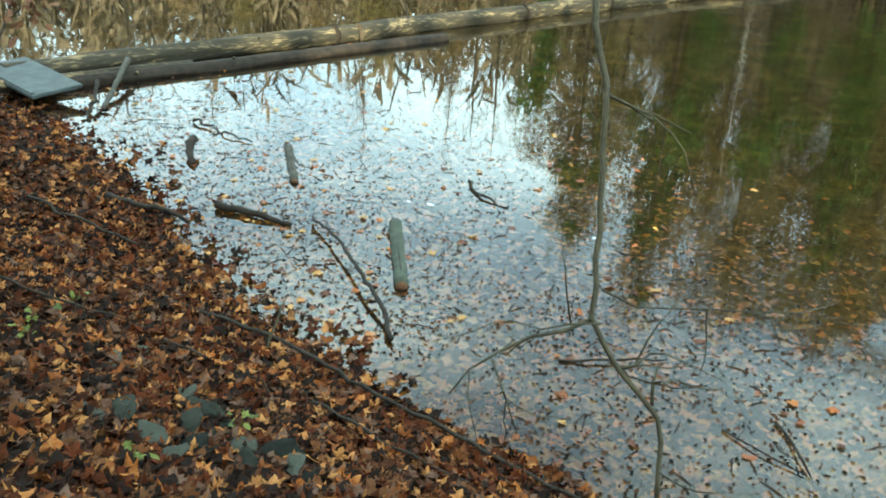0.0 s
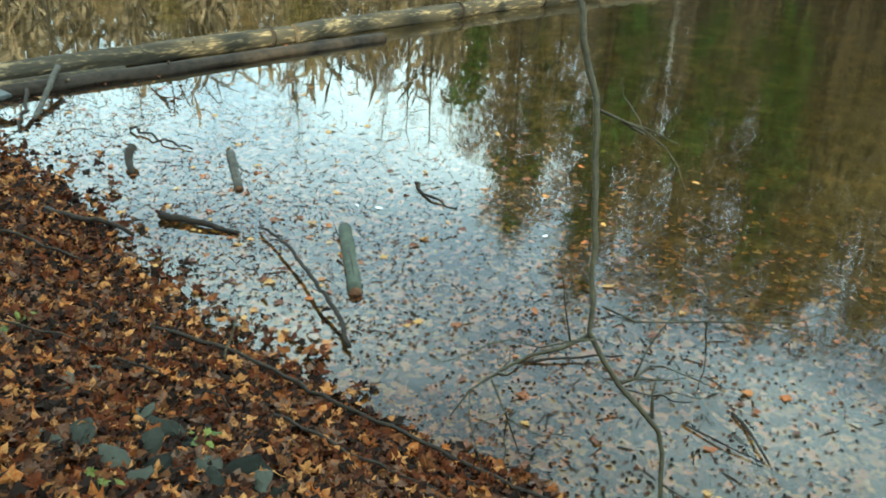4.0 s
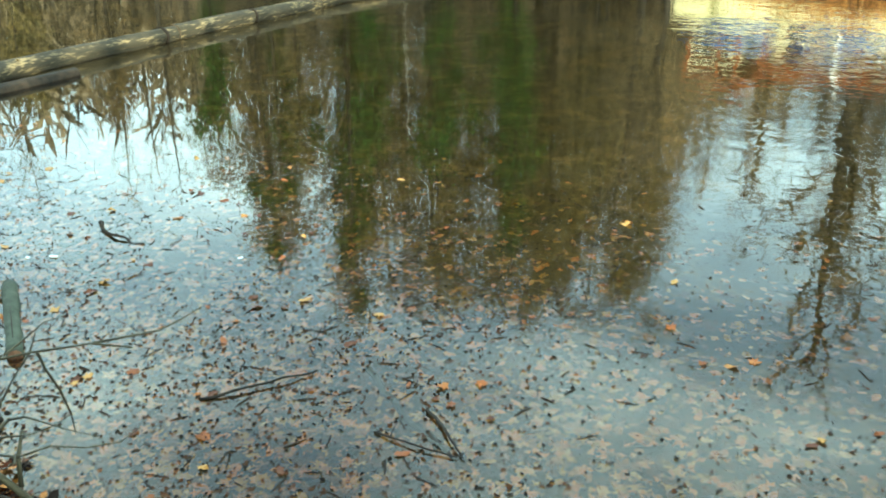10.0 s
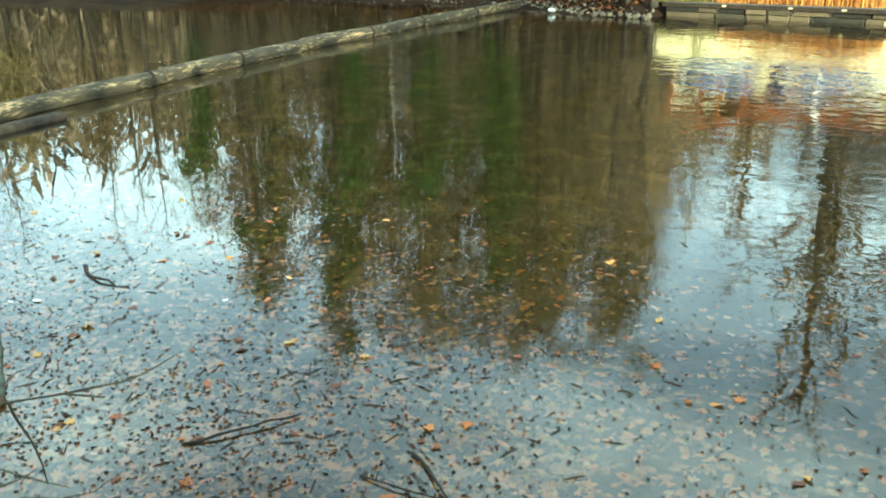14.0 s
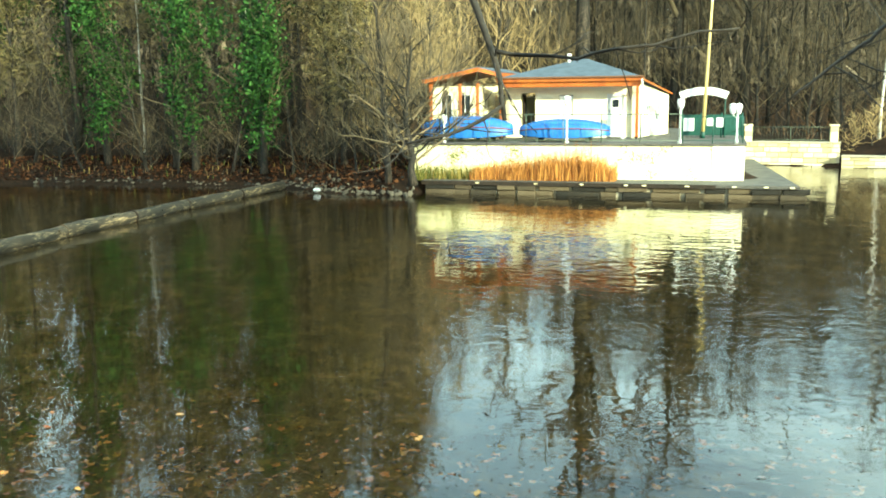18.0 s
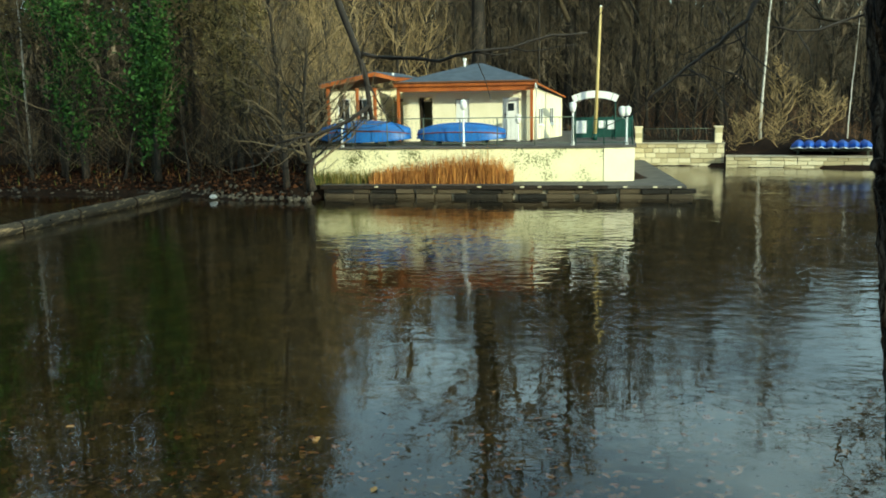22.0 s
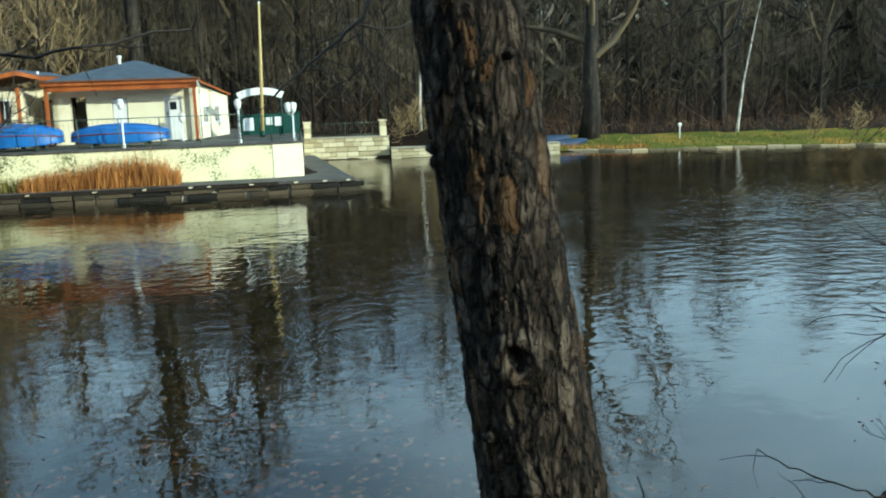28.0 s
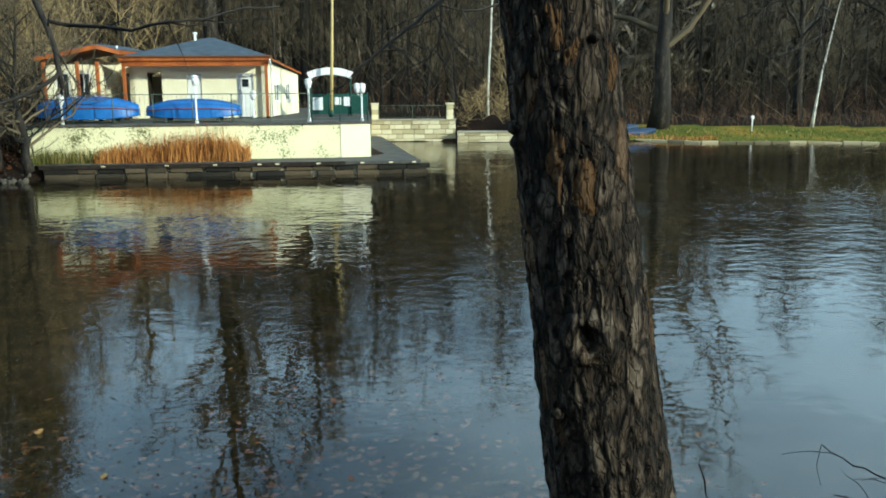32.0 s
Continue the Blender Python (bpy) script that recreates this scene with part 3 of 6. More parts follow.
# older, flattened leaves beneath
ox, oy = rng.uniform(-9, 1.5, 21000), rng.uniform(-0.6, 4.6, 21000)
od = shore_distance(ox, oy)
ok = (od > -0.1) & (od < 3.2)
ox, oy = ox[ok], oy[ok]
oz = np.maximum(ground_height(ox, oy), 0.0) + rng.uniform(0.002, 0.018, len(ox))
tagged(put("old_leaf_litter", scatter_leaves("old_leaf_litter", LEAF_OLD, ox, oy, oz, 0.13, 0.22, rng, 0.35, 0.45)), "dark brown flattened leaves under the fresh litter", "leaf litter", kind="stuff")
# the same litter, thinner, on the bank round the foot of the tree
r_ = np.random.default_rng(31)
lx, ly = r_.uniform(-16, 13, 30000), r_.uniform(-5, 12, 30000)
ld = shore_distance(lx, ly)
ok = (ld > 0) & (ld < 8) & ((lx > 1.2) | (ld > 2.9)) & (r_.random(len(lx)) < 0.75)
lx, ly = lx[ok], ly[ok]
tagged(put("bank_leaves", scatter_leaves("bank_leaves", LEAF, lx, ly, ground_height(lx, ly) + 0.02, 0.12, 0.35, r_, 0.6)), "brown fallen leaves on the bank beside the trunk", "leaf litter", kind="stuff")


def density(x, y):
    """Floating debris gathers along the near shore and thins out towards open water."""
    d = -shore_distance(x, y)
    edge = np.exp(-(np.maximum(d - 1.0, 0) / 2.8) ** 1.5)
    return edge * np.clip((1.8 - x) / 5.0, 0.06, 1) * np.clip((3.5 - x) / 2, 0, 1) * (0.45 + 0.55 * (rough_field(x * 0.8, y * 0.8) > -0.6))


lx, ly = rng.uniform(-14.5, 4, 120000), rng.uniform(3, 12, 120000)
den = density(lx, ly)
d = shore_distance(lx, ly)
ok = (d < -0.03) & (rng.random(len(lx)) < 0.37 * den)
fx, fy = lx[ok], ly[ok]
tagged(put("floating_leaves", scatter_leaves("floating_leaves", LEAF_DARK, fx, fy, np.full(len(fx), 0.006), 0.036, 0.10, rng, 0.25, 0.35)),
       "dark wet leaves floating on the water by the bank", "floating leaves", kind="stuff")
ok = (d < -0.03) & (rng.random(len(lx)) < 0.008 * den)
fx, fy = lx[ok], ly[ok]
tagged(put("drifting_leaves", scatter_leaves("drifting_leaves", LEAF_FRESH, fx, fy, np.full(len(fx), 0.01), 0.105, 0.10, rng, 0.4)),
       "orange maple leaves drifting on the water", "floating leaves", kind="stuff")
lx, ly = rng.uniform(-34, -10.5, 9000), rng.uniform(31, 37, 9000)
ok = (shore_distance(lx, ly) > 0.15) & (shore_distance(lx, ly) < 3.0)
lx, ly = lx[ok], ly[ok]
tagged(put("far_bank_leaves", scatter_leaves("far_bank_leaves", LEAF_OLD, lx, ly, ground_height(lx, ly) + 0.04, 0.16, 0.5, rng, 0.6)), "dull brown leaves lying on the far bank", "leaf litter", kind="stuff")
# twiggy scum of short stems
sx, sy = rng.uniform(-14.5, 6, 26000), rng.uniform(3, 13, 26000)
ok = (shore_distance(sx, sy) < -0.03) & (rng.random(len(sx)) < 0.10 * density(sx, sy))
sx, sy = sx[ok], sy[ok]
vs, fs = [], []
for x, y in zip(sx, sy):
    a, l, w = rng.uniform(0, 3.14), rng.uniform(0.02, 0.10), rng.uniform(0.003, 0.007)
    c, s = math.cos(a), math.sin(a)
    b = len(vs)
    for u, v, z in ((-l, -w, 0.003), (l, -w, 0.004), (l, w, 0.004), (-l, w, 0.003), (0, 0, 0.012)):
        vs.append((x + u * c - v * s, y + u * s + v * c, z))
    fs += [(b, b + 1, b + 4), (b + 1, b + 2, b + 4), (b + 2, b + 3, b + 4), (b + 3, b, b + 4)]
tagged(put("floating_stems", mesh_of("floating_stems", vs, fs, STICK)), "dark stems and bits of twig floating on the water", "floating debris", kind="stuff")
# sunken leaves on the shallow bed
lx, ly = rng.uniform(-15, 9, 105000), rng.uniform(3, 15, 105000)
d = -shore_distance(lx, ly)
ok = (d > 0.05) & (rng.random(len(lx)) < (0.62 * np.exp(-(np.maximum(d - 1.5, 0) / 2.2) ** 2) + 0.30 * np.exp(-(d / 6.8) ** 4)) * np.clip((5 - lx) / 6, 0, 1))
lx, ly = lx[ok], ly[ok]
tagged(put("sunken_leaves", scatter_leaves("sunken_leaves", LEAF_WET, lx, ly, ground_height(lx, ly) + rng.uniform(0.008, 0.03, len(lx)), 0.125, 0.14, rng, 0.3)),
       "pale sodden leaves lying on the shallow pond bed", "sunken leaves", kind="stuff")


# ---- trees ----
def grow(seed, height, radius, lean=(0, 0), first=0.3, limbs=16, levels=3, spread=1.0, rise=0.5, twig=0.012, wander=0.05, fork=0, density=(7, 6)):
    """Paths of a bare tree: the trunk, and the limbs and twigs."""
    r = np.random.default_rng(seed)
    k = 11
    s = np.linspace(0, 1, k)
    trunk = np.stack([lean[0] * s**1.3 * height + np.cumsum(r.normal(0, wander, k)) * 0.6, lean[1] * s**1.3 * height + np.cumsum(r.normal(0, wander, k)) * 0.6, s * height], 1)
    trunk[0, :2] = 0
    trad = radius * (1 - 0.86 * s) * (1 + 0.35 * np.exp(-s * 22))
    twigs = []

    def branch(p, d, length, rad, level):
        n = 5 if level == 1 else 3 if level == 2 else 2
        q, pts, dd = np.array(p), [np.array(p)], np.array(d)
        for _ in range(n):
            dd = dd + r.normal(0, 0.22, 3) + (0, 0, 0.10)
            dd /= np.linalg.norm(dd)
            q = q + dd * length / n
            pts.append(q)
        pts = np.array(pts)
        rads = rad * np.linspace(1, 0.3, n + 1)
        twigs.append((pts, rads, level))
        if level < levels:
            for _ in range(density[level - 1]):
                t = r.uniform(0.25, 1.0)
                i = min(int(t * n), n - 1)
                base = pts[i] + (pts[i + 1] - pts[i]) * (t * n - i)
                side = r.normal(0, 1, 3)
                d2 = dd * 0.7 + side * 0.55 + (0, 0, 0.15)
                branch(base, d2 / np.linalg.norm(d2), length * r.uniform(0.32, 0.55), max(rad * 0.42, twig * 0.6), level + 1)

    for i in range(limbs):
        t = first + (1 - first) * (i + r.random()) / limbs
        j = min(int(t * (k - 1)), k - 2)
        p = trunk[j] + (trunk[j + 1] - trunk[j]) * (t * (k - 1) - j)
        a = i * 2.4 + r.uniform(-0.5, 0.5)
        d = np.array([math.cos(a), math.sin(a), rise + 0.7 * t])
        length = spread * height * 0.36 * (1.15 - 0.75 * t) * r.uniform(0.7, 1.25)
        branch(p, d / np.linalg.norm(d), length, max(radius * 0.42 * (1.05 - 0.8 * t), twig * 2), 1)
    return trunk, trad, twigs


def branch_mesh(name, twigs, material, gauge=1.0):
    vs, fs, base = [], [], 0
    for pts, rads, level in twigs:
        if level == 3:
            w = max(rads[0] * gauge * 0.75, 0.004)
            v = np.array([pts[0] + (w, 0, 0), pts[0] + (-0.5 * w, 0.87 * w, 0), pts[0] + (-0.5 * w, -0.87 * w, 0), pts[-1]])
            f = [(base, base + 1, base + 3), (base + 1, base + 2, base + 3), (base + 2, base, base + 3)]
        else:
            v, f = tube_geo(pts, np.maximum(rads * gauge, 0.005), 5 if level == 1 else 3, base, cap=False)
        vs.append(v)
        fs += f
        base += len(v)
    return smooth(mesh_of(name, np.concatenate(vs), fs, material))


def leaf_cloud(name, centres, count, spread, size, material, seed, width=0.5):
    """Many small leaves, or slim twiglets, gathered in clumps round the centres."""
    r = np.random.default_rng(seed)
    c = np.asarray(centres)[r.integers(0, len(centres), count)]
    p = c + r.normal(0, 1, (count, 3)) * spread
    a, b = r.normal(0, 1, (count, 3)), r.normal(0, 1, (count, 3))
    a /= np.linalg.norm(a, axis=1)[:, None]
    b -= a * (a * b).sum(1)[:, None]
    b /= np.linalg.norm(b, axis=1)[:, None]
    s = size * r.uniform(0.6, 1.4, (count, 1))
    v = np.stack([p - a * s, p + b * s * width, p + a * s, p - b * s * width], 1).reshape(-1, 3)
    f = np.arange(count * 4).reshape(-1, 4)
    return mesh_of(name, v, f, material)


def bare_tree(name, label, seed, bark, twig_mat, m, gauge=1.0, leaves=None, **kw):
    trunk, trad, twigs = grow(seed, **kw)
    t = thing(name, m, label, "tree", group="trees round the pond")
    put("trunk", tubes("trunk", [(trunk, trad)], bark, 10), t)
    put("crown", branch_mesh("crown", twigs, twig_mat, gauge), t)
    if leaves:
        mat_, count, spread, size, lo = leaves
        ends = [p[-1] for p, _, l in twigs if l >= 2 and p[-1][2] > lo]
        put("foliage", leaf_cloud("foliage", ends, count, spread, size, mat_, seed), t)
    return t


tall = [
    bare_tree("forest_tree", "tall bare forest tree with grey-brown bark", 11, BARK, TWIG, pose(-33, 52, 1.6), 0.68, height=25, radius=0.30, first=0.22, limbs=20, spread=0.85, density=(7, 9), twig=0.02),
    bare_tree("forest_tree", "tall bare forest tree with a slender dark trunk", 12, BARK, TWIG, pose(-40, 54, 1.6), 0.68, height=27, radius=0.24, first=0.26, limbs=20, spread=0.75, density=(7, 9), twig=0.02, lean=(0.03, 0)),
    bare_tree("forest_tree", "bare forest tree forking into steep limbs", 13, BARK, TWIG, pose(-27, 55, 1.6), 0.68, height=23, radius=0.2, first=0.18, limbs=20, spread=0.9, density=(7, 9), twig=0.02, lean=(-0.04, 0.02), rise=0.9),
    bare_tree("forest_tree", "thin bare young tree in the wood", 14, BARK, TWIG, pose(5, 58, 1.8), 0.68, height=17, radius=0.11, first=0.16, limbs=18, spread=0.8, density=(7, 8), twig=0.018, wander=0.09),
    bare_tree("forest_tree", "bare multi-limbed tree with low branches", 15, BARK, TWIG, pose(10, 60, 1.8), 0.68, height=15, radius=0.13, first=0.1, limbs=22, spread=1.1, density=(7, 8), twig=0.018, wander=0.12),
]
big = bare_tree("forest_tree", "stout dark forest tree behind the boathouse", 18, BARK, TWIG, pose(-7.4, 55, 1.9), 1.3, height=24, radius=0.5, first=0.3, limbs=22, spread=0.9, density=(8, 10), twig=0.02, rise=0.6)
distant = [
    bare_tree("forest_tree", "tall bare tree deep in the wood", 16, BARK, TWIG, pose(-12, 82, 3.5), 1.0, height=27, radius=0.22, first=0.2, limbs=20, levels=2, spread=0.85, density=(22,), twig=0.024),
    bare_tree("forest_tree", "straight bare tree deep in the wood", 17, BARK, TWIG, pose(14, 84, 3.0), 1.0, height=25, radius=0.18, first=0.24, limbs=20, levels=2, spread=0.75, density=(22,), twig=0.024),
]
oak = bare_tree("oak_tree", "large spreading bare oak on the far lawn", 21, BARK, TWIG, pose(17.4, 50.5, 0.2), 1.1, height=20, radius=0.5, first=0.2, limbs=22, spread=1.45, density=(9, 12), twig=0.018, rise=0.35, wander=0.15)
thicket = bare_tree("thicket_shrub", "dense bare brown undergrowth shrub", 31, BARK, TWIG, pose(-20, 38, 0.9), 0.7, height=4.2, radius=0.05, first=0.03, limbs=20, spread=1.6, density=(5, 6), twig=0.013, wander=0.1)
golden = bare_tree("golden_shrub", "straw-coloured bare shrub with sunlight put into its pale colour", 32, BARK, TWIG_GOLD_SUN, pose(-12.5, 40, 0.9), 0.7, height=7.5, radius=0.09, first=0.05, limbs=30, spread=1.0, density=(6, 8), twig=0.012, wander=0.12, rise=0.8)

# how high the wood stands over the water, by bearing in degrees as seen mirrored in the pond: low in the west, a high stand
# on the left bank, low behind the boathouse with single taller trees, low again behind the lawn
BEARING = (-95, -60, -51, -47, -44, -38, -30, -23, -18.6, -17.2, -15.5, -10.6, -8.6, -6.5, -2.5, -0.5, 2, 4, 6.5, 13, 18, 20, 22, 32, 70)
RISE = (16, 17, 18, 21, 25, 26.5, 26, 26.5, 25.5, 18, 15.5, 15.5, 23.5, 17, 21.5, 17.5, 21.5, 17, 15, 13, 13, 18, 13.5, 12, 11.5)


def tree_height(x, y):
    """Height of the wood at a place."""
    z = float(ground_height(np.array([x]), np.array([y]))[0])
    d = min(math.hypot(x - 1.1, y - 1.0), 82.0)
    return d * math.tan(radians(float(np.interp(math.degrees(math.atan2(x - 1.1, y - 1.0)), BEARING, RISE)))) - 3.6 - z


rt = random.Random(8)


def plant(proto, x, y, s=1.0, turn=None, lift=-0.05):
    z = float(ground_height(np.array([x]), np.array([y]))[0]) + lift
    m = pose(x, y, z, 0, 0, rt.uniform(0, 360) if turn is None else turn)
    o = copy_thing(proto, m)
    o.scale = (s, s, s * rt.uniform(0.92, 1.1))
    return o


STAND = dict(zip(tall + distant, (26, 28, 24, 18, 16, 28, 26)))
# the wood behind the house and lawn: thick at the back, thinner at its edge
spots = []
for _ in range(4000):
    x, y = rt.uniform(-62, 92), rt.uniform(46, 104)
    edge = 52 if x < 4 else 55 if x < 14 else 53 - 0.22 * (x - 14)
    if y < edge or (-10 < x < 3 and y < 51):
        continue
    if min((math.hypot(x - a, y - b) for a, b in spots), default=9) < 3.1:
        continue
    spots.append((x, y))
    if len(spots) >= 150:
        break
for x, y in spots:
    proto = rt.choice(tall if y < 70 else distant)
    plant(proto, x, y, min(rt.uniform(0.80, 1.08), tree_height(x, y) * rt.uniform(0.8, 1.0) / STAND[proto]))
for x, y, s in ((-2.2, 56, 0.8), (1.6, 55, 0.62), (6.4, 57, 0.55), (9.6, 56, 0.5), (-12.5, 57, 0.6), (-22, 46, 0.8), (28, 56, 0.55), (36, 58, 0.6)):
    plant(big, x, y, s)
# left bank, close to the water
for x, y, k, s in ((-17.4, 34.6, 3, 0.8), (-19.2, 36.8, 1, 0.62), (-21.3, 34.4, 3, 0.95), (-23.6, 37.5, 0, 0.7), (-27.5, 36.2, 2, 0.75), (-31, 34.4, 3, 0.9), (-34.6, 36.8, 1, 0.7),
                   (-38, 33.6, 0, 0.75), (-43, 34.5, 2, 0.8), (-14.2, 37.5, 2, 0.72), (-15.6, 41.5, 0, 0.78), (-25.5, 42, 1, 0.8), (-32, 42, 0, 0.82), (-20, 44, 2, 0.85),
                   (-39, 41, 1, 0.85), (-48, 40, 0, 0.8), (-52, 33, 2, 0.8), (-58, 36, 1, 0.8), (-29, 47, 2, 0.9), (-36, 48, 0, 0.9), (-45, 47, 1, 0.9), (-16, 48, 1, 0.6), (-66, 22, 0, 0.8), (-72, 30, 2, 0.9), (-68, 12, 1, 0.8), (-70, 3, 2, 0.8), (-60, -2, 0, 0.8)):
    plant(tall[k], x, y, min(s, tree_height(x, y) / STAND[tall[k]]))
for i in range(36):
    plant(thicket, rt.uniform(-56, -11.5), rt.uniform(34.5, 44), rt.uniform(0.7, 1.5))
for i in range(34):
    plant(thicket, rt.uniform(-34, -11.5), rt.uniform(33.6, 36.0), rt.uniform(0.3, 0.75))
for i in range(38):
    plant(thicket, rt.uniform(-14, 62), rt.uniform(52, 60) if i % 2 else rt.uniform(58, 74), rt.uniform(0.7, 1.5))
for i in range(16):
    plant(thicket, rt.uniform(-64, -24), rt.uniform(31.5, 40), rt.uniform(0.7, 1.3))
for x, y, s in ((-11.2, 37.2, 0.75), (-14.5, 39.0, 0.95), (-12.9, 43, 1.15), (-10.2, 46.5, 1.2), (-18.0, 41.0, 0.9)):
    plant(golden, x, y, s)
for x, y, k in ((-12.2, 35.2, 0.7), (-13.4, 36.6, 0.85), (-15.2, 37.4, 0.9), (-11.8, 39.5, 1.0), (-13.8, 41.5, 1.15), (-16.6, 39.6, 1.0), (-16.2, 44, 1.3), (-12.2, 46, 1.3), (-9.4, 48.5, 1.2), (-19.4, 36.4, 0.5)):
    plant(golden, x, y, k)
# low crooked trees leaning out along the left bank
for x, y, k, a in ((-15.6, 33.9, 0.36, 200), (-18.4, 34.0, 0.42, 120), (-20.8, 33.8, 0.34, 60), (-22.6, 34.2, 0.45, 310), (-25.6, 33.9, 0.40, 20), (-28.2, 34.0, 0.42, 170), (-12.6, 33.2, 0.38, 250), (-30.6, 33.2, 0.40, 90)):
    tilt = plant(tall[4], x, y, k, a)
    tilt.rotation_euler.x, tilt.rotation_euler.y = radians(rt.uniform(8, 18)), radians(rt.uniform(-14, 14))
# tall brown brushwood behind the boathouse and the quay
brushwood = bare_tree("wood_shrub", "tall brown many-stemmed shrub in the wood", 34, BARK, TWIG, pose(-8.5, 52.5, 1.6), 0.7, height=9, radius=0.08, first=0.04, limbs=34, spread=0.9, density=(7, 9), twig=0.012, wander=0.12, rise=0.9)
for i in range(34):
    x, y = -17 + 28 * ((i * 0.618) % 1), 51.5 + 13 * ((i * 0.377) % 1)
    if not (-10.5 < x < 3 and y < 52):
        plant(brushwood, x, y, min(1.9, 0.82 * tree_height(x, y) / 9))
for i in range(44):
    x = 12 + 58 * ((i * 0.618) % 1)
    y = 55 - 0.2 * (x - 14) + 15 * ((i * 0.377) % 1)
    plant(brushwood, x, y, min(1.6, 0.86 * tree_height(x, y) / 9))
# unseen trees added behind and beside the camera on the near bank, for shade
for x, y, k, s in ((3.2, -5, 0, 0.9), (-6, -7, 2, 0.9), (-14, -5, 1, 0.85), (-22, -6, 0, 0.9), (-30, -4, 2, 0.9), (9.5, -1.5, 2, 0.95), (13.5, 3.5, 4, 1.2), (17, -4, 0, 0.95), (22, 4, 1, 0.9), (12, -9, 1, 1), (26, -6, 2, 1), (30, -11, 4, 1.5), (38, -12, 2, 1.0), (22, -9, 4, 1.4), (18, -11, 2, 1), (33, -14, 1, 1), (29, -7, 4, 1.4),
                   (20, -14, 1, 1), (36, -8, 0, 1), (8, -16, 0, 1), (-4, -16, 1, 1), (-16, -15, 2, 1), (16, 8, 4, 1.0), (7, -6, 4, 1.3), (30, -16, 0, 1)):
    plant(tall[k], x, y, s)

# birches by the water
birch = bare_tree("birch_tree", "white-barked birch with fine hanging twigs", 41, BIRCH, TWIG, pose(7.75, 49.5, 1.1), 0.8, height=14, radius=0.07, first=0.32, limbs=18, spread=0.6, density=(7, 10), twig=0.012, lean=(0.055, 0), rise=0.7, wander=0.04)
for x, y, s, turn in ((12.0, 50, 0.5, 0), (38, 52, 0.7, 130), (-20, 38.5, 0.8, 100), (-24.5, 36.8, 0.85, 300)):
    plant(birch, x, y, s, turn)

bare_tree("birch_tree", "slender leaning white birch behind the lawn", 43, BIRCH, TWIG, pose(26.0, 50, 0.2), 0.8, height=7.5, radius=0.085, first=0.35, limbs=16, spread=0.7, density=(7, 8), twig=0.01, lean=(0.17, 0), rise=0.6, wander=0.04)

# ivy-grown and leafy trees on the left bank
def ivy_tree(x, y, height, seed, foliage, count, lean, loose=0.38):
    trunk, trad, twigs = grow(seed, height=height, radius=0.13, first=0.25, limbs=14, levels=2, spread=0.7, density=(6, 5), lean=lean, twig=0.014)
    z = float(ground_height(np.array([x]), np.array([y]))[0]) - 0.05
    t = thing("ivy_tree", pose(x, y, z), "leaning tree overgrown with dark green ivy" if foliage is IVY else "tree with a dense olive-brown twiggy crown", "tree", group="trees round the pond")
    put("trunk", tubes("trunk", [(trunk, trad)], BARK, 9), t)
    put("crown", branch_mesh("crown", twigs, TWIG), t)
    mids = np.concatenate([p[1:] for p, _, l in twigs if l == 1 or seed % 2] + [trunk[4:9]])
    if foliage is IVY:
        r = np.random.default_rng(seed)
        mids = np.concatenate([trunk[2:9] + r.normal(0, 0.2, (7, 3)), mids[r.integers(0, len(mids), 6)] - (0, 0, 0.3)])
        put("foliage", leaf_cloud("foliage", mids, count, (0.32, 0.32, 0.5), 0.085, foliage, seed), t)
    else:
        put("foliage", leaf_cloud("foliage", mids, count, loose, 0.17, foliage, seed, 0.10), t)
    return t


for x, y, h, s, fol, n, lean in ((-16.9, 33.9, 8.5, 52, IVY, 5200, (0.05, -0.06)), (-20.2, 34.2, 9.5, 53, IVY, 5200, (-0.04, -0.05)), (-17.8, 35.8, 12, 54, IVY, 6500, (0.02, -0.02)),
                                 (-24.8, 34.6, 10, 55, IVY, 5000, (0.03, -0.04)), (-13.6, 34.4, 7.0, 56, OLIVE_LEAF, 3800, (0.08, -0.05)), (-29.5, 34.6, 9, 57, OLIVE_LEAF, 4200, (0.03, -0.06)),
                                 (-15.0, 36.4, 11.5, 58, OLIVE_LEAF, 4200, (0.02, -0.05)), (-35.5, 34.8, 9, 59, IVY, 4200, (0, -0.05)), (-41, 32.6, 8, 61, DRY_LEAF, 3800, (0.04, -0.04)), (-46, 30.5, 8, 62, OLIVE_LEAF, 4000, (0.02, -0.05)), (-52, 30, 8, 63, DRY_LEAF, 4200, (0.05, -0.03)), (-58, 27.5, 8, 64, OLIVE_LEAF, 4200, (0.03, -0.03)), (-64, 25.5, 8, 65, DRY_LEAF, 4200, (0.03, 0)), (-49, 33, 8, 66, OLIVE_LEAF, 4200, (0, -0.03))):
    ivy_tree(x, y, h, s, fol, n, lean)
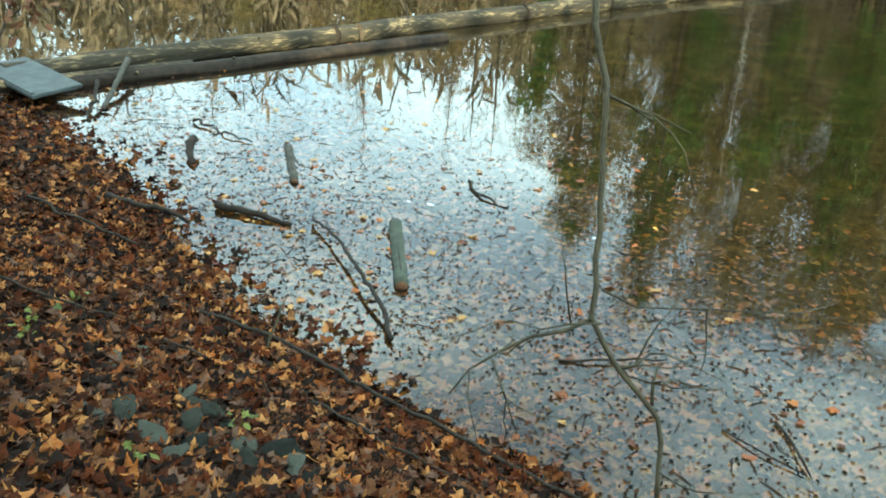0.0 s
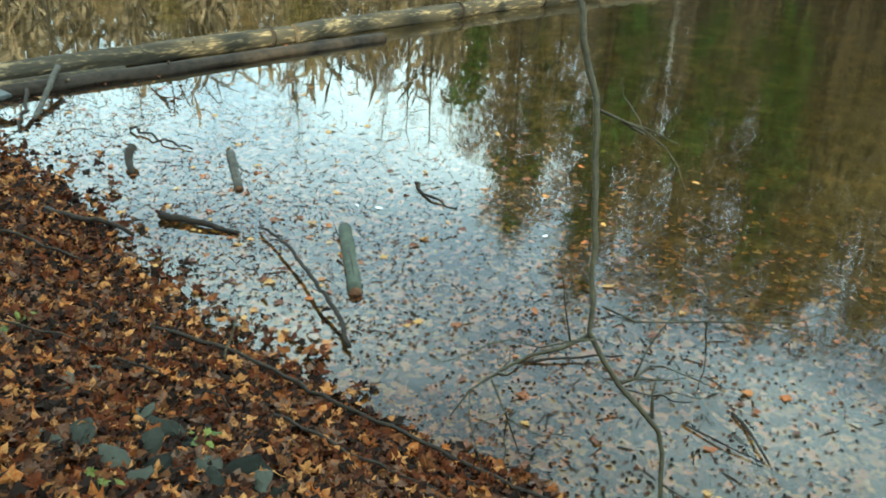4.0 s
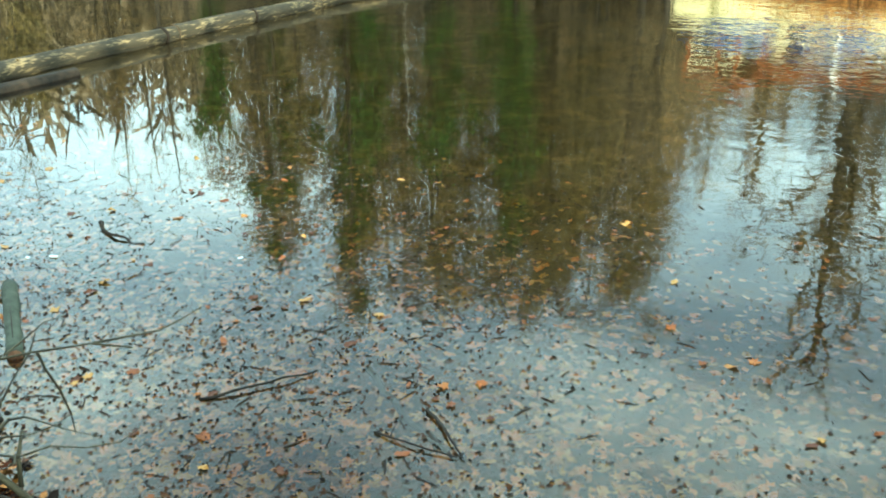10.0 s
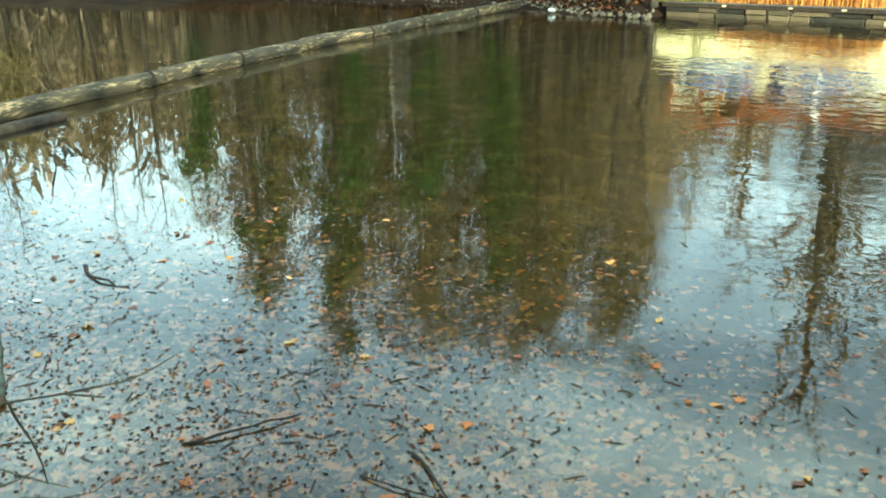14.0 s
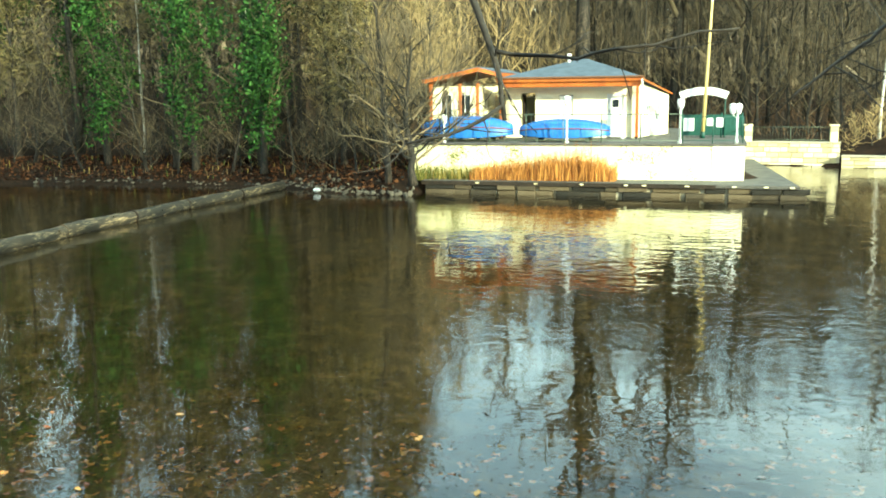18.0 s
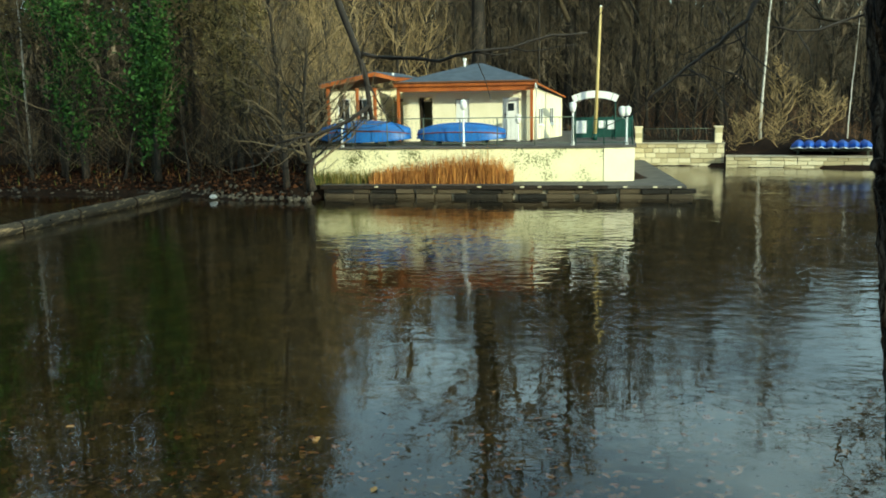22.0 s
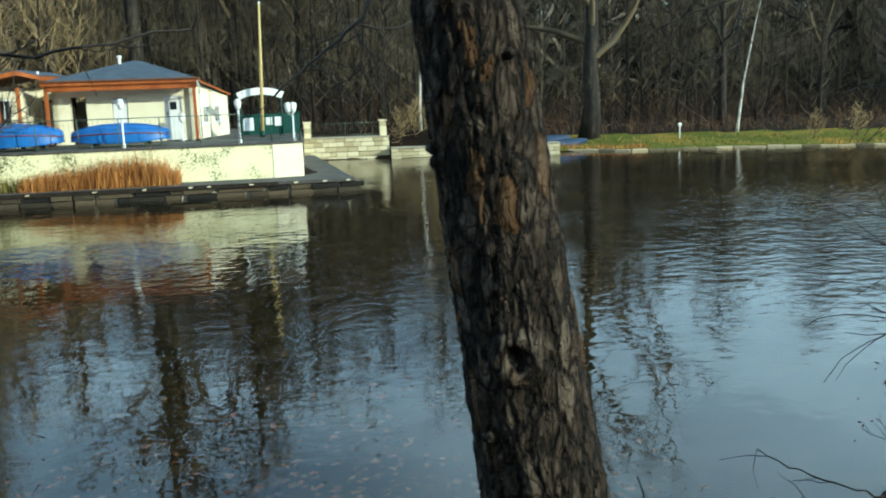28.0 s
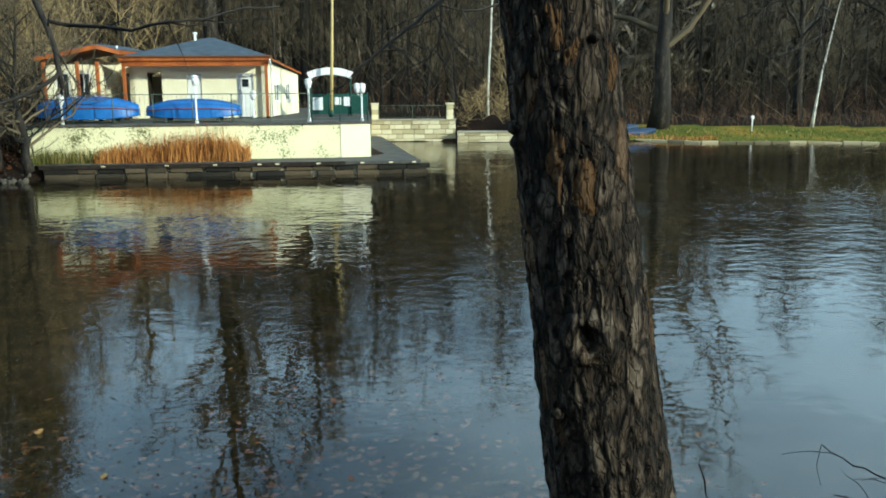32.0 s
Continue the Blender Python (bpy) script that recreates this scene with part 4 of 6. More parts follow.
# tall twiggy crowns: four grown, the rest copied, each as high as the wood there
crowns = [ivy_tree(x, y, 17, 101 + 2 * i, fol, 9000, (0.01, -0.02), 0.55) for i, (x, y, fol) in enumerate(((-15.2, 43.5, OLIVE_LEAF), (-20.6, 40.5, OLIVE_LEAF), (-26.6, 39.2, DRY_LEAF), (-29.2, 38.2, IVY)))]
for k, (x, y) in enumerate(((-14.6, 40.6), (-17.6, 38.6), (-18.4, 43.4), (-23.4, 37.6), (-24.2, 42.6), (-31.8, 36.2), (-34.5, 38.6), (-21.4, 46.5), (-27.5, 44.5), (-33.5, 43.5), (-37.2, 36.4), (-38.5, 40.5), (-30.2, 41.2), (-15.8, 47.5), (-41.5, 44), (-36, 47), (-25, 49))):
    plant(crowns[(0, 1, 2, 1, 0, 3, 2)[k % 7]], x, y, tree_height(x, y) * rt.uniform(0.88, 1.0) / 18.5)


# two leaning stems and a bush where the stones meet the terrace
edge_tree = bare_tree("bank_tree", "slim leaning tree at the water's edge", 71, BARK, TWIG, pose(-10.8, 31.9, 0.3), 1.5, height=9.5, radius=0.11, first=0.16, limbs=22, spread=0.75, density=(7, 10), twig=0.012, lean=(-0.05, -0.05))
edge_tree2 = bare_tree("bank_tree", "short twisted tree spreading over the terrace wall", 72, BARK, TWIG, pose(-9.9, 32.0, 0.3), 1.0, height=5.2, radius=0.14, first=0.12, limbs=34, spread=1.7, density=(8, 11), twig=0.012, lean=(0.05, -0.08), rise=0.25, wander=0.1)
plant(thicket, -10.2, 33.4, 0.75)


def undergrowth():
    """Knee-high to head-high brown brush on the floor of the wood."""
    r = np.random.default_rng(19)
    x, y = r.uniform(-40, 62, 15000), r.uniform(34, 80, 15000)
    edge = np.where(x < -11, 35.0, np.where(x < 4, 50.5, np.where(x < 14, 50.0, 53 - 0.25 * (x - 14))))
    ok = (y > edge) & (shore_distance(x, y) > 1.5)
    x, y = x[ok], y[ok]
    z = ground_height(x, y) - 0.05
    vs, fs = [], []
    for a, b, c in zip(x, y, z):
        h = r.uniform(0.5, 1.7) * (0.55 if r.random() < 0.6 else 1)
        dx, dy = r.normal(0, 0.35, 2) * h
        w = r.uniform(0.012, 0.03)
        k = len(vs)
        vs += [(a - w, b, c), (a + w, b, c), (a, b + w, c), (a + dx, b + dy, c + h), (a + dx * 0.4, b + dy * 0.4, c + h * 0.45), (a + dx * 0.4 + w, b + dy * 0.4, c + h * 0.45 + w * 2), (a - dx * 0.6 + r.normal(0, 0.3), b - dy * 0.5, c + h * 0.9)]
        fs += [(k, k + 1, k + 3), (k + 1, k + 2, k + 3), (k + 2, k, k + 3), (k + 4, k + 5, k + 6)]
    return mesh_of("undergrowth", vs, fs, BRUSH)


tagged(put("undergrowth", undergrowth()), "brown dead brush and saplings on the wood's floor", "undergrowth", kind="stuff")


# the depth of the wood: stems and fine twigs too far off to tell apart
def far_wood():
    r = np.random.default_rng(77)
    n_, k = 2900, 26
    a, d = np.radians(r.uniform(-88, 68, n_)), r.uniform(80, 118, n_)
    x, y = d * np.sin(a), 4 + d * np.cos(a)
    z = 0.3 + 0.15 * np.clip(np.hypot(x, y - 10) - 66, 0, 75)
    top = np.minimum(d, 82) * np.tan(np.radians(np.interp(np.degrees(a), BEARING, RISE))) - 3.6 - z
    h = np.maximum(np.minimum(r.uniform(7, 17, n_), top * r.uniform(0.7, 1.1, n_)), 3.0)
    foot = np.stack([x, y, z], 1)
    tip = foot + np.stack([r.normal(0, 0.5, n_), r.normal(0, 0.5, n_), h], 1)
    w = r.uniform(0.05, 0.18, n_)[:, None]
    ring = np.stack([foot + w * (1, 0, 0), foot + w * (-0.5, 0.87, 0), foot + w * (-0.5, -0.87, 0), tip], 1).reshape(-1, 3)
    b = 4 * np.arange(n_)[:, None]
    stems = np.concatenate([b + (0, 1, 3), b + (1, 2, 3), b + (2, 0, 3)])
    t = r.uniform(0.02, 1.0, (n_, k, 1)) ** 1.25
    p = foot[:, None] + (tip - foot)[:, None] * t
    q = p + (r.normal(0, 1, (n_, k, 3)) * (1.6, 1.6, 1.2) + (0, 0, 2.0)) * np.minimum(h / 12, 1)[:, None, None]
    m = (p + q) / 2 + r.normal(0, 0.25, (n_, k, 3))
    w = r.uniform(0.012, 0.035, (n_, k, 1))
    twigs = np.stack([p, m + w * (1, 0, 0), m + w * (-1, 0, 1), q], 2).reshape(-1, 3)
    b = 4 * n_ + 4 * np.arange(n_ * k)[:, None]
    return mesh_of("far_wood", np.concatenate([ring, twigs]), np.concatenate([stems, b + (0, 1, 3), b + (0, 3, 2), b + (0, 2, 1)]), TWIG_HAZE)


tagged(put("far_wood", far_wood()), "deep bare wood of stems and twigs, paled grey-brown for distance haze", "woodland", kind="stuff")


# ---- terrace, dock and boathouse (own axes: u along the front, v to the back) ----
SITE = pose(-9.9, 32.3, 0, 0, 0, 2.2)


def site(u, v, z=0.0):
    return SITE @ Vector((u, v, z))


rng = np.random.default_rng(17)
terrace = thing("wall_terrace", SITE, "cream-rendered terrace retaining wall with mossy stains", "wall", kind="structure")
part("wall_body", prism([(-0.6, 1.3), (10.3, 1.3), (10.3, 14), (-0.6, 14)], -0.7, 1.64), CREAM, terrace)
# the sunnier end takes the lighter, unstained render: its sunlight is in the colour
part("end_pier", prism([(10.3, 1.27), (11.38, 1.42), (11.75, 13.9), (10.3, 14)], -0.7, 1.64, 0.01), WALLPAINT, terrace, "end of the terrace wall, brighter by sunlight put into its colour")
floor_t = thing("floor_terrace", SITE, "grey terrace paving with a thin overhanging edge", "floor", kind="structure")
part("paving", prism([(-0.65, 1.24), (10.3, 1.24), (11.44, 1.38), (11.8, 13.95), (-0.65, 14.05)], 1.644, 1.72, 0.012), DECK, floor_t)

dock = thing("dock", SITE, "low stone landing stage along the terrace foot", "dock", kind="structure")
part("core", prism([(0.3, 0.16), (12.9, -0.08), (12.2, 11.5), (11.0, 11.5), (10.9, 1.35), (0.3, 1.28)], -0.6, 0.33), MORTAR, dock)
part("deck_slab", prism([(0.2, 0.0), (13.04, -0.26), (12.31, 11.6), (11.77, 11.6), (11.42, 1.40), (10.3, 1.25), (0.2, 1.28)], 0.335, 0.45, 0.015), DECK, dock, "dark slate deck slab")
# dark strip over the slab's front edge, as far as u = 10.42
part("edge_strip", prism([(0.2, -0.03), (10.42, -0.24), (10.42, -0.2), (0.2, 0.02)], 0.31, 0.453, 0.01), STICK, dock, "dark strip along the left stretch of the deck front")
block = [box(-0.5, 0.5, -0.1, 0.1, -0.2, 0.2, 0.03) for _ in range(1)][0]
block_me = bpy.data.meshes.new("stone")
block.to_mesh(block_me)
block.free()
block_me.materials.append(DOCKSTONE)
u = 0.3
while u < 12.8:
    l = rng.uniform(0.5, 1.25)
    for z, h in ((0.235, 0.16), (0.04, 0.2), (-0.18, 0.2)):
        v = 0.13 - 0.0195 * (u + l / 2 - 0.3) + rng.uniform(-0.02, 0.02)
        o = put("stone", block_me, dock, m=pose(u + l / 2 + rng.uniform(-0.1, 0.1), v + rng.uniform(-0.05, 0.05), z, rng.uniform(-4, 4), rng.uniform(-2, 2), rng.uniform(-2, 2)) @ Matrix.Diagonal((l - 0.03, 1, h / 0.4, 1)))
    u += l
cap_me = bpy.data.meshes.new("bollard_plate")
b = box(-0.07, 0.07, -0.03, 0.03, -0.03, 0.02, 0.01)
b.to_mesh(cap_me)
b.free()
cap_me.materials.append(QUAYSTONE)
for u in (2.2, 4.3, 5.9, 7.4, 8.0, 9.4, 10.9, 11.9, 12.7):
    put("mooring_plate", cap_me, dock, m=pose(u + 0.1, -0.02 - 0.0195 * u, 0.40))
# a solid dark block paints the shade of a gap
part("shade_strip", box(10.42, 10.52, -0.13, -0.05, -0.5, 0.33, 0.01), SHADE_BLACK, dock, "dark strip painted as the shaded gap between two stretches of the stage")

# boathouse
house = thing("boathouse", SITE, "low cream boathouse with orange wooden eaves and a slate-grey hipped roof", "house")
Z0, ZW = 1.72, 3.86


def wall(name, p, q, z0, z1, holes, material, parent, thick=0.2, label=""):
    """A wall from p to q (u, v) with openings (a, b, lo, hi) along it, through its thickness."""
    p, q = Vector(p), Vector(q)
    d = (q - p).normalized()
    nrm = Vector((-d.y, d.x))
    length = (q - p).length
    cuts = sorted({0.0, length, *(k for h in holes for k in h[:2])})
    bm = bmesh.new()
    for a, b in zip(cuts, cuts[1:]):
        spans, low = [], z0
        for h in sorted((h for h in holes if h[0] <= a + 1e-6 and h[1] >= b - 1e-6), key=lambda h: h[2]):
            if h[2] > low:
                spans.append((low, h[2]))
            low = h[3]
        if low < z1:
            spans.append((low, z1))
        for lo, hi in spans:
            c = [p + d * a, p + d * b, p + d * b + nrm * thick, p + d * a + nrm * thick]
            vv = [bm.verts.new((k.x, k.y, z)) for z in (lo, hi) for k in c]
            for f in ((0, 1, 5, 4), (1, 2, 6, 5), (2, 3, 7, 6), (3, 0, 4, 7), (4, 5, 6, 7), (3, 2, 1, 0)):
                bm.faces.new([vv[i] for i in f])
    return part(name, bm, material, parent, label)


wall("front_wall", (2.25, 5.35), (7.5, 5.35), Z0, ZW, [(0.64, 1.21, Z0, 3.5), (2.15, 2.72, 1.95, 3.4), (4.07, 4.73, Z0, 3.44)], WALLPAINT, house)
side = wall("side_wall", (7.5, 5.1), (8.6, 8.9), Z0, 3.9, [(0.9, 1.5, 2.3, 3.0), (2.3, 2.9, 2.3, 3.0)], WALLPAINT, house, label="white sunlit side wall")
for vtx in side.data.vertices:
    if vtx.co.z > 3.8:
        vtx.co.z = 3.93 - 0.148 * (vtx.co.y - 5.0)
wall("back_wall", (8.6, 8.95), (-0.5, 9.1), Z0, 3.3, [], WALLPAINT, house)
wall("passage_wall", (2.25, 7.4), (2.25, 5.35), Z0, ZW, [(0.3, 1.0, Z0, 3.5)], WALLPAINT, house, 0.18)
wall("wing_front", (-0.6, 4.35), (1.35, 4.6), Z0, 3.8, [(0.35, 0.85, 2.5, 3.5), (1.1, 1.6, 2.5, 3.5)], WALLPAINT, house)
wall("wing_side", (1.35, 4.6), (1.35, 7.4), Z0, 3.9, [(0.8, 1.5, Z0, 3.5)], WALLPAINT, house, 0.18)
wall("recess_wall", (1.2, 7.4), (2.3, 7.4), Z0, 3.9, [(0.25, 0.8, Z0, 3.45)], WALLPAINT, house, 0.18)
part("inner_floor", box(-0.5, 8.0, 5.6, 9.0, 1.725, 1.74, 0), SHADE_BLACK, house)


def house_door(u, v, w, h, material, window, label):
    d = part("door", box(u, u + w, v, v + 0.05, Z0 + 0.02, Z0 + h, 0.008), material, house, label)
    part("frame", box(u - 0.05, u + 0.0, v - 0.05, v + 0.1, Z0, Z0 + h + 0.05, 0.006), WHITE, d)
    part("frame", box(u + w, u + w + 0.05, v - 0.05, v + 0.1, Z0, Z0 + h + 0.05, 0.006), WHITE, d)
    part("lintel", box(u - 0.05, u + w + 0.05, v - 0.05, v + 0.1, Z0 + h, Z0 + h + 0.06, 0.006), WHITE, d)
    part("handle", box(u + 0.05, u + 0.08, v - 0.05, v, Z0 + 0.98, Z0 + 1.1, 0.005), BAND, d)
    if window:
        a, b, lo, hi = window
        part("pane", box(a, b, v - 0.012, v - 0.002, lo, hi, 0), GLASS, d, "small dark window pane")
    return d


house_door(6.36, 5.42, 0.58, 1.68, WHITE, (6.53, 6.78, 2.91, 3.21), "white boarded door with a small square window")
for i in range(4):
    part("panel_board", box(6.38 + i * 0.14, 6.51 + i * 0.14, 5.408, 5.42, 1.80, 2.8, 0.004), WHITE, house)
open_door = part("open_door", box(2.93, 2.98, 5.5, 6.05, Z0 + 0.02, 3.46, 0.006), BAND, house, "dark door standing open")
part("handle", box(2.98, 3.02, 5.95, 6.0, 2.7, 2.8, 0.004), WHITE, open_door)
shut = part("window_shutter", box(4.42, 4.95, 5.40, 5.44, 1.97, 3.38, 0.008), WHITE, house, "white window shutter")
part("bar", box(4.42, 4.95, 5.385, 5.40, 2.62, 2.68, 0.004), WHITE, shut)


def house_window(name, p, q, lo, hi):
    """A framed pane between p and q."""
    d = (Vector(q) - Vector(p)).normalized()
    m = Matrix(((d.x, -d.y, 0, p[0]), (d.y, d.x, 0, p[1]), (0, 0, 1, 0), (0, 0, 0, 1)))
    l = (Vector(q) - Vector(p)).length
    w = put(name, mesh_of(name, [(0.03, 0.06, lo + 0.03), (l - 0.03, 0.06, lo + 0.03), (l - 0.03, 0.06, hi - 0.03), (0.03, 0.06, hi - 0.03), (0.03, 0.07, lo + 0.03), (l - 0.03, 0.07, lo + 0.03), (l - 0.03, 0.07, hi - 0.03), (0.03, 0.07, hi - 0.03)],
                            [(0, 1, 2, 3), (7, 6, 5, 4), (0, 4, 5, 1), (1, 5, 6, 2), (2, 6, 7, 3), (3, 7, 4, 0)], GLASS), house, "dark reflecting window pane", m)
    for a, b, c, e in ((0, l, lo, lo + 0.05), (0, l, hi - 0.05, hi), (0, 0.05, lo + 0.05, hi - 0.05), (l - 0.05, l, lo + 0.05, hi - 0.05), (l / 2 - 0.02, l / 2 + 0.02, lo + 0.05, hi - 0.05)):
        part("window_frame", box(a, b, 0.02, 0.1, c, e, 0.005), WHITE, w)
    part("sill", box(-0.04, l + 0.04, -0.05, 0.08, lo - 0.05, lo, 0.006), WHITE, w)


dv = (Vector((1.35, 4.6)) - Vector((-0.6, 4.35))).normalized()
for a, b in ((0.35, 0.85), (1.1, 1.6)):
    house_window("window", tuple(Vector((-0.6, 4.35)) + dv * a), tuple(Vector((-0.6, 4.35)) + dv * b), 2.5, 3.5)
dv = (Vector((8.6, 8.9)) - Vector((7.5, 5.1))).normalized()
for a, b in ((0.9, 1.5), (2.3, 2.9)):
    house_window("window", tuple(Vector((7.5, 5.1)) + dv * a), tuple(Vector((7.5, 5.1)) + dv * b), 2.3, 3.0)

# roof: eaves boards, soffit and hipped top
EAVE = [(2.1, 4.3), (7.72, 4.3), (7.74, 4.95), (8.72, 8.95), (1.9, 9.3)]
EZ = [4.09, 4.09, 3.98, 3.42, 3.5]
apex = [(5.05, 7.0), (5.35, 7.0)]


def hip_roof(outline, ridge, z0, z1, name, material, parent):
    bm = bmesh.new()
    lo = [bm.verts.new((x, y, z)) for (x, y), z in zip(outline, z0)]
    hi = [bm.verts.new((x, y, z1)) for x, y in ridge]
    bm.faces.new((lo[0], lo[1], hi[1], hi[0]))
    bm.faces.new((lo[1], lo[2], hi[1]))
    bm.faces.new((lo[2], lo[3], hi[1]))
    bm.faces.new((lo[3], lo[4], hi[0], hi[1]))
    bm.faces.new((lo[4], lo[0], hi[0]))
    bm.faces.new(lo[::-1])
    return part(name, bm, material, parent)


hip_roof([(u, v) for u, v in EAVE], apex, EZ, 4.86, "roof", SLATE, house)
for (a, b), za, zb in ((EAVE[:2], 4.09, 4.09), (EAVE[1:3], 4.09, 3.98), (EAVE[2:4], 3.98, 3.42)):
    d = (Vector(b) - Vector(a)).normalized()
    nn = Vector((d.y, -d.x)) * 0.04
    deep = 0.16 if za == zb else 0.05
    bm = bmesh.new()
    vv = [bm.verts.new((p[0] + o.x, p[1] + o.y, z + dz)) for p, z in ((a, za), (b, zb)) for o in (Vector((0, 0)), nn) for dz in (-deep, 0.012)]
    for f in ((0, 1, 3, 2), (4, 6, 7, 5), (0, 4, 5, 1), (2, 3, 7, 6), (1, 5, 7, 3), (0, 2, 6, 4)):
        bm.faces.new([vv[k] for k in f])
    bmesh.ops.recalc_face_normals(bm, faces=bm.faces[:])
    part("fascia", bm, ORANGE, house, "orange-stained eaves board")
part("soffit", prism([(2.1, 4.3), (7.72, 4.3), (7.6, 5.34), (2.1, 5.34)], 3.90, 3.925), ORANGE, house, "orange boarded soffit")
part("eaves_beam", box(2.2, 7.65, 4.36, 4.50, 3.72, 3.90, 0.01), ORANGE, house)
part("gutter", box(2.05, 7.8, 4.19, 4.25, 4.05, 4.12, 0.015), RUST, house, "brown gutter along the eaves")
for u, v in ((7.55, 4.42), (2.25, 4.42), (1.42, 3.85), (0.72, 3.8), (-0.45, 3.75)):
    p = part("post", box(u - 0.06, u + 0.06, v - 0.06, v + 0.06, Z0, 3.9, 0.01), ORANGE, house, "orange-stained porch post")
    part("foot", box(u - 0.075, u + 0.075, v - 0.075, v + 0.075, Z0, Z0 + 0.08, 0.005), BAND, p)
part("pilaster", box(7.36, 7.52, 5.27, 5.35, Z0, ZW, 0.008), ORANGE, house)
# wing roof, falling to the left
bm = bmesh.new()
quad = [(-0.75, 3.55, 3.97), (1.5, 3.55, 4.42), (2.25, 3.75, 4.22), (2.25, 9.2, 4.22), (1.5, 9.2, 4.42), (-0.75, 9.2, 3.97)]
top = [bm.verts.new((x, y, z + 0.09)) for x, y, z in quad]
low = [bm.verts.new((x, y, z - 0.06)) for x, y, z in quad]
bm.faces.new((top[0], top[1], top[4], top[5]))
bm.faces.new((top[1], top[2], top[3], top[4]))
bm.faces.new((low[5], low[4], low[1], low[0]))
bm.faces.new((low[4], low[3], low[2], low[1]))
for i in range(6):
    j = (i + 1) % 6
    bm.faces.new((low[i], low[j], top[j], top[i]))
part("wing_roof", bm, ORANGE, house, "orange boarded roof edge of the side wing")
bm = bmesh.new()
top = [bm.verts.new((x + dx, y, z + 0.094)) for (x, y, z), dx in zip(quad, (-0.02, 0, 0.02, 0.02, 0, -0.02))]
bm.faces.new((top[0], top[1], top[4], top[5]))
bm.faces.new((top[1], top[2], top[3], top[4]))
r = bmesh.ops.extrude_face_region(bm, geom=bm.faces[:])
bmesh.ops.translate(bm, vec=(0, 0.03, 0.03), verts=[g for g in r["geom"] if isinstance(g, bmesh.types.BMVert)])
part("wing_covering", bm, SLATE, house)
flue = part("flue", bmesh.new(), WHITE, house, "white metal flue with a cap")
flue.data = tubes("flue", [([(4.65, 6.6, 4.3), (4.65, 6.6, 4.98)], 0.055)], WHITE, 12)
put("cap", tubes("cap", [([(4.65, 6.6, 4.98), (4.65, 6.6, 5.06)], [0.1, 0.08])], WHITE, 12), flue)
put("down_pipe", tubes("down_pipe", [([(7.72, 4.05, 3.95), (7.72, 4.9, 3.6), (7.7, 5.0, 3.4), (7.7, 5.0, 1.75)], 0.035)], WHITE, 8), house)
put("vent_pipe", tubes("vent_pipe", [([(2.1, 4.2, 4.2), (2.1, 4.2, 4.48)], 0.04)], WHITE, 8), house)


# overturned rowing boats on the terrace
def rowing_boat(u, v, length, width, height, turn, label):
    t = thing("rowing_boat", SITE @ pose(u, v, 1.72, 0, 0, turn), label, "boat", "upturned boats on the terrace")
    ns, nk = 22, 9
    s = np.linspace(-1, 1, ns)
    vs = []
    for k in s:
        w = width / 2 * (1 - abs(k) ** 3.2 * 0.72)
        keel = height * (1 - 0.34 * abs(k) ** 2.6)
        gun = 0.16 + 0.10 * k * k
        for j in range(nk):
            a = j / (nk - 1) * math.pi
            c, q = math.cos(a), math.sin(a)
            vs.append((k * length / 2, w * np.sign(c) * abs(c) ** 0.62, gun + (keel - gun) * abs(q) ** 0.7))
    fs = [(i * nk + j, i * nk + j + 1, (i + 1) * nk + j + 1, (i + 1) * nk + j) for i in range(ns - 1) for j in range(nk - 1)]
    fs += [tuple(range(nk))[::-1], tuple((ns - 1) * nk + j for j in range(nk))]
    hull = put("hull", smooth(mesh_of("hull", vs, fs, BLUE)), t)
    V = np.array(vs).reshape(ns, nk, 3)
    for j, sd in ((1, 1), (nk - 2, -1)):
        line = V[:, j] + (0, 0.012 * sd, 0)
        put("strake", tubes("strake", [(line, 0.022)], REDBAND, 6), hull, "dark red rubbing strake")
    for j in (0, nk - 1):
        put("gunwale", tubes("gunwale", [(V[:, j], 0.03)], BLUE, 6), hull)
    put("keel_strip", tubes("keel_strip", [(V[:, nk // 2] + (0, 0, 0.01), 0.02)], BLUE, 6), hull)
    for k in (-0.55, 0.55):
        part("trestle", box(k * length / 2 - 0.05, k * length / 2 + 0.05, -width * 0.46, width * 0.46, 0.0, 0.17, 0.01), POST, t, "low wooden trestle")
    return t


rowing_boat(1.25, 2.75, 3.55, 1.35, 0.92, 1.5, "blue upturned rowing boat with a red strake on low trestles")
rowing_boat(5.0, 2.75, 3.35, 1.3, 0.80, -1.5, "shorter blue upturned rowing boat with a red strake on low trestles")


# railing along the terrace edge
def railing(name, m, length, height, posts, bars, material, label):
    t = thing(name, m, label, "railing", kind="")
    for i in range(posts):
        put("post", tubes("post", [([(length * i / (posts - 1), 0, 0), (length * i / (posts - 1), 0, height)], 0.018)], material, 6), t)
    for z in (0.1, height):
        put("rail", tubes("rail", [([(0, 0, z), (length, 0, z)], 0.013 if z < 1 else 0.017)], material, 6), t)
    bar = tubes("bar", [([(0, 0, 0.1), (0, 0, height)], 0.0035)], material, 4)
    for i in range(1, bars):
        put("bar", bar, t, m=pose(length * i / bars, 0, 0))
    return t


railing("terrace_railing", SITE @ pose(-0.3, 1.45, 1.72), 9.5, 1.02, 8, 60, RAIL, "thin grey-green steel railing on the terrace edge")
railing("terrace_railing", SITE @ pose(9.3, 1.47, 1.72), 2.0, 0.92, 3, 14, GREENPAINT, "short green steel railing beside the lamps")


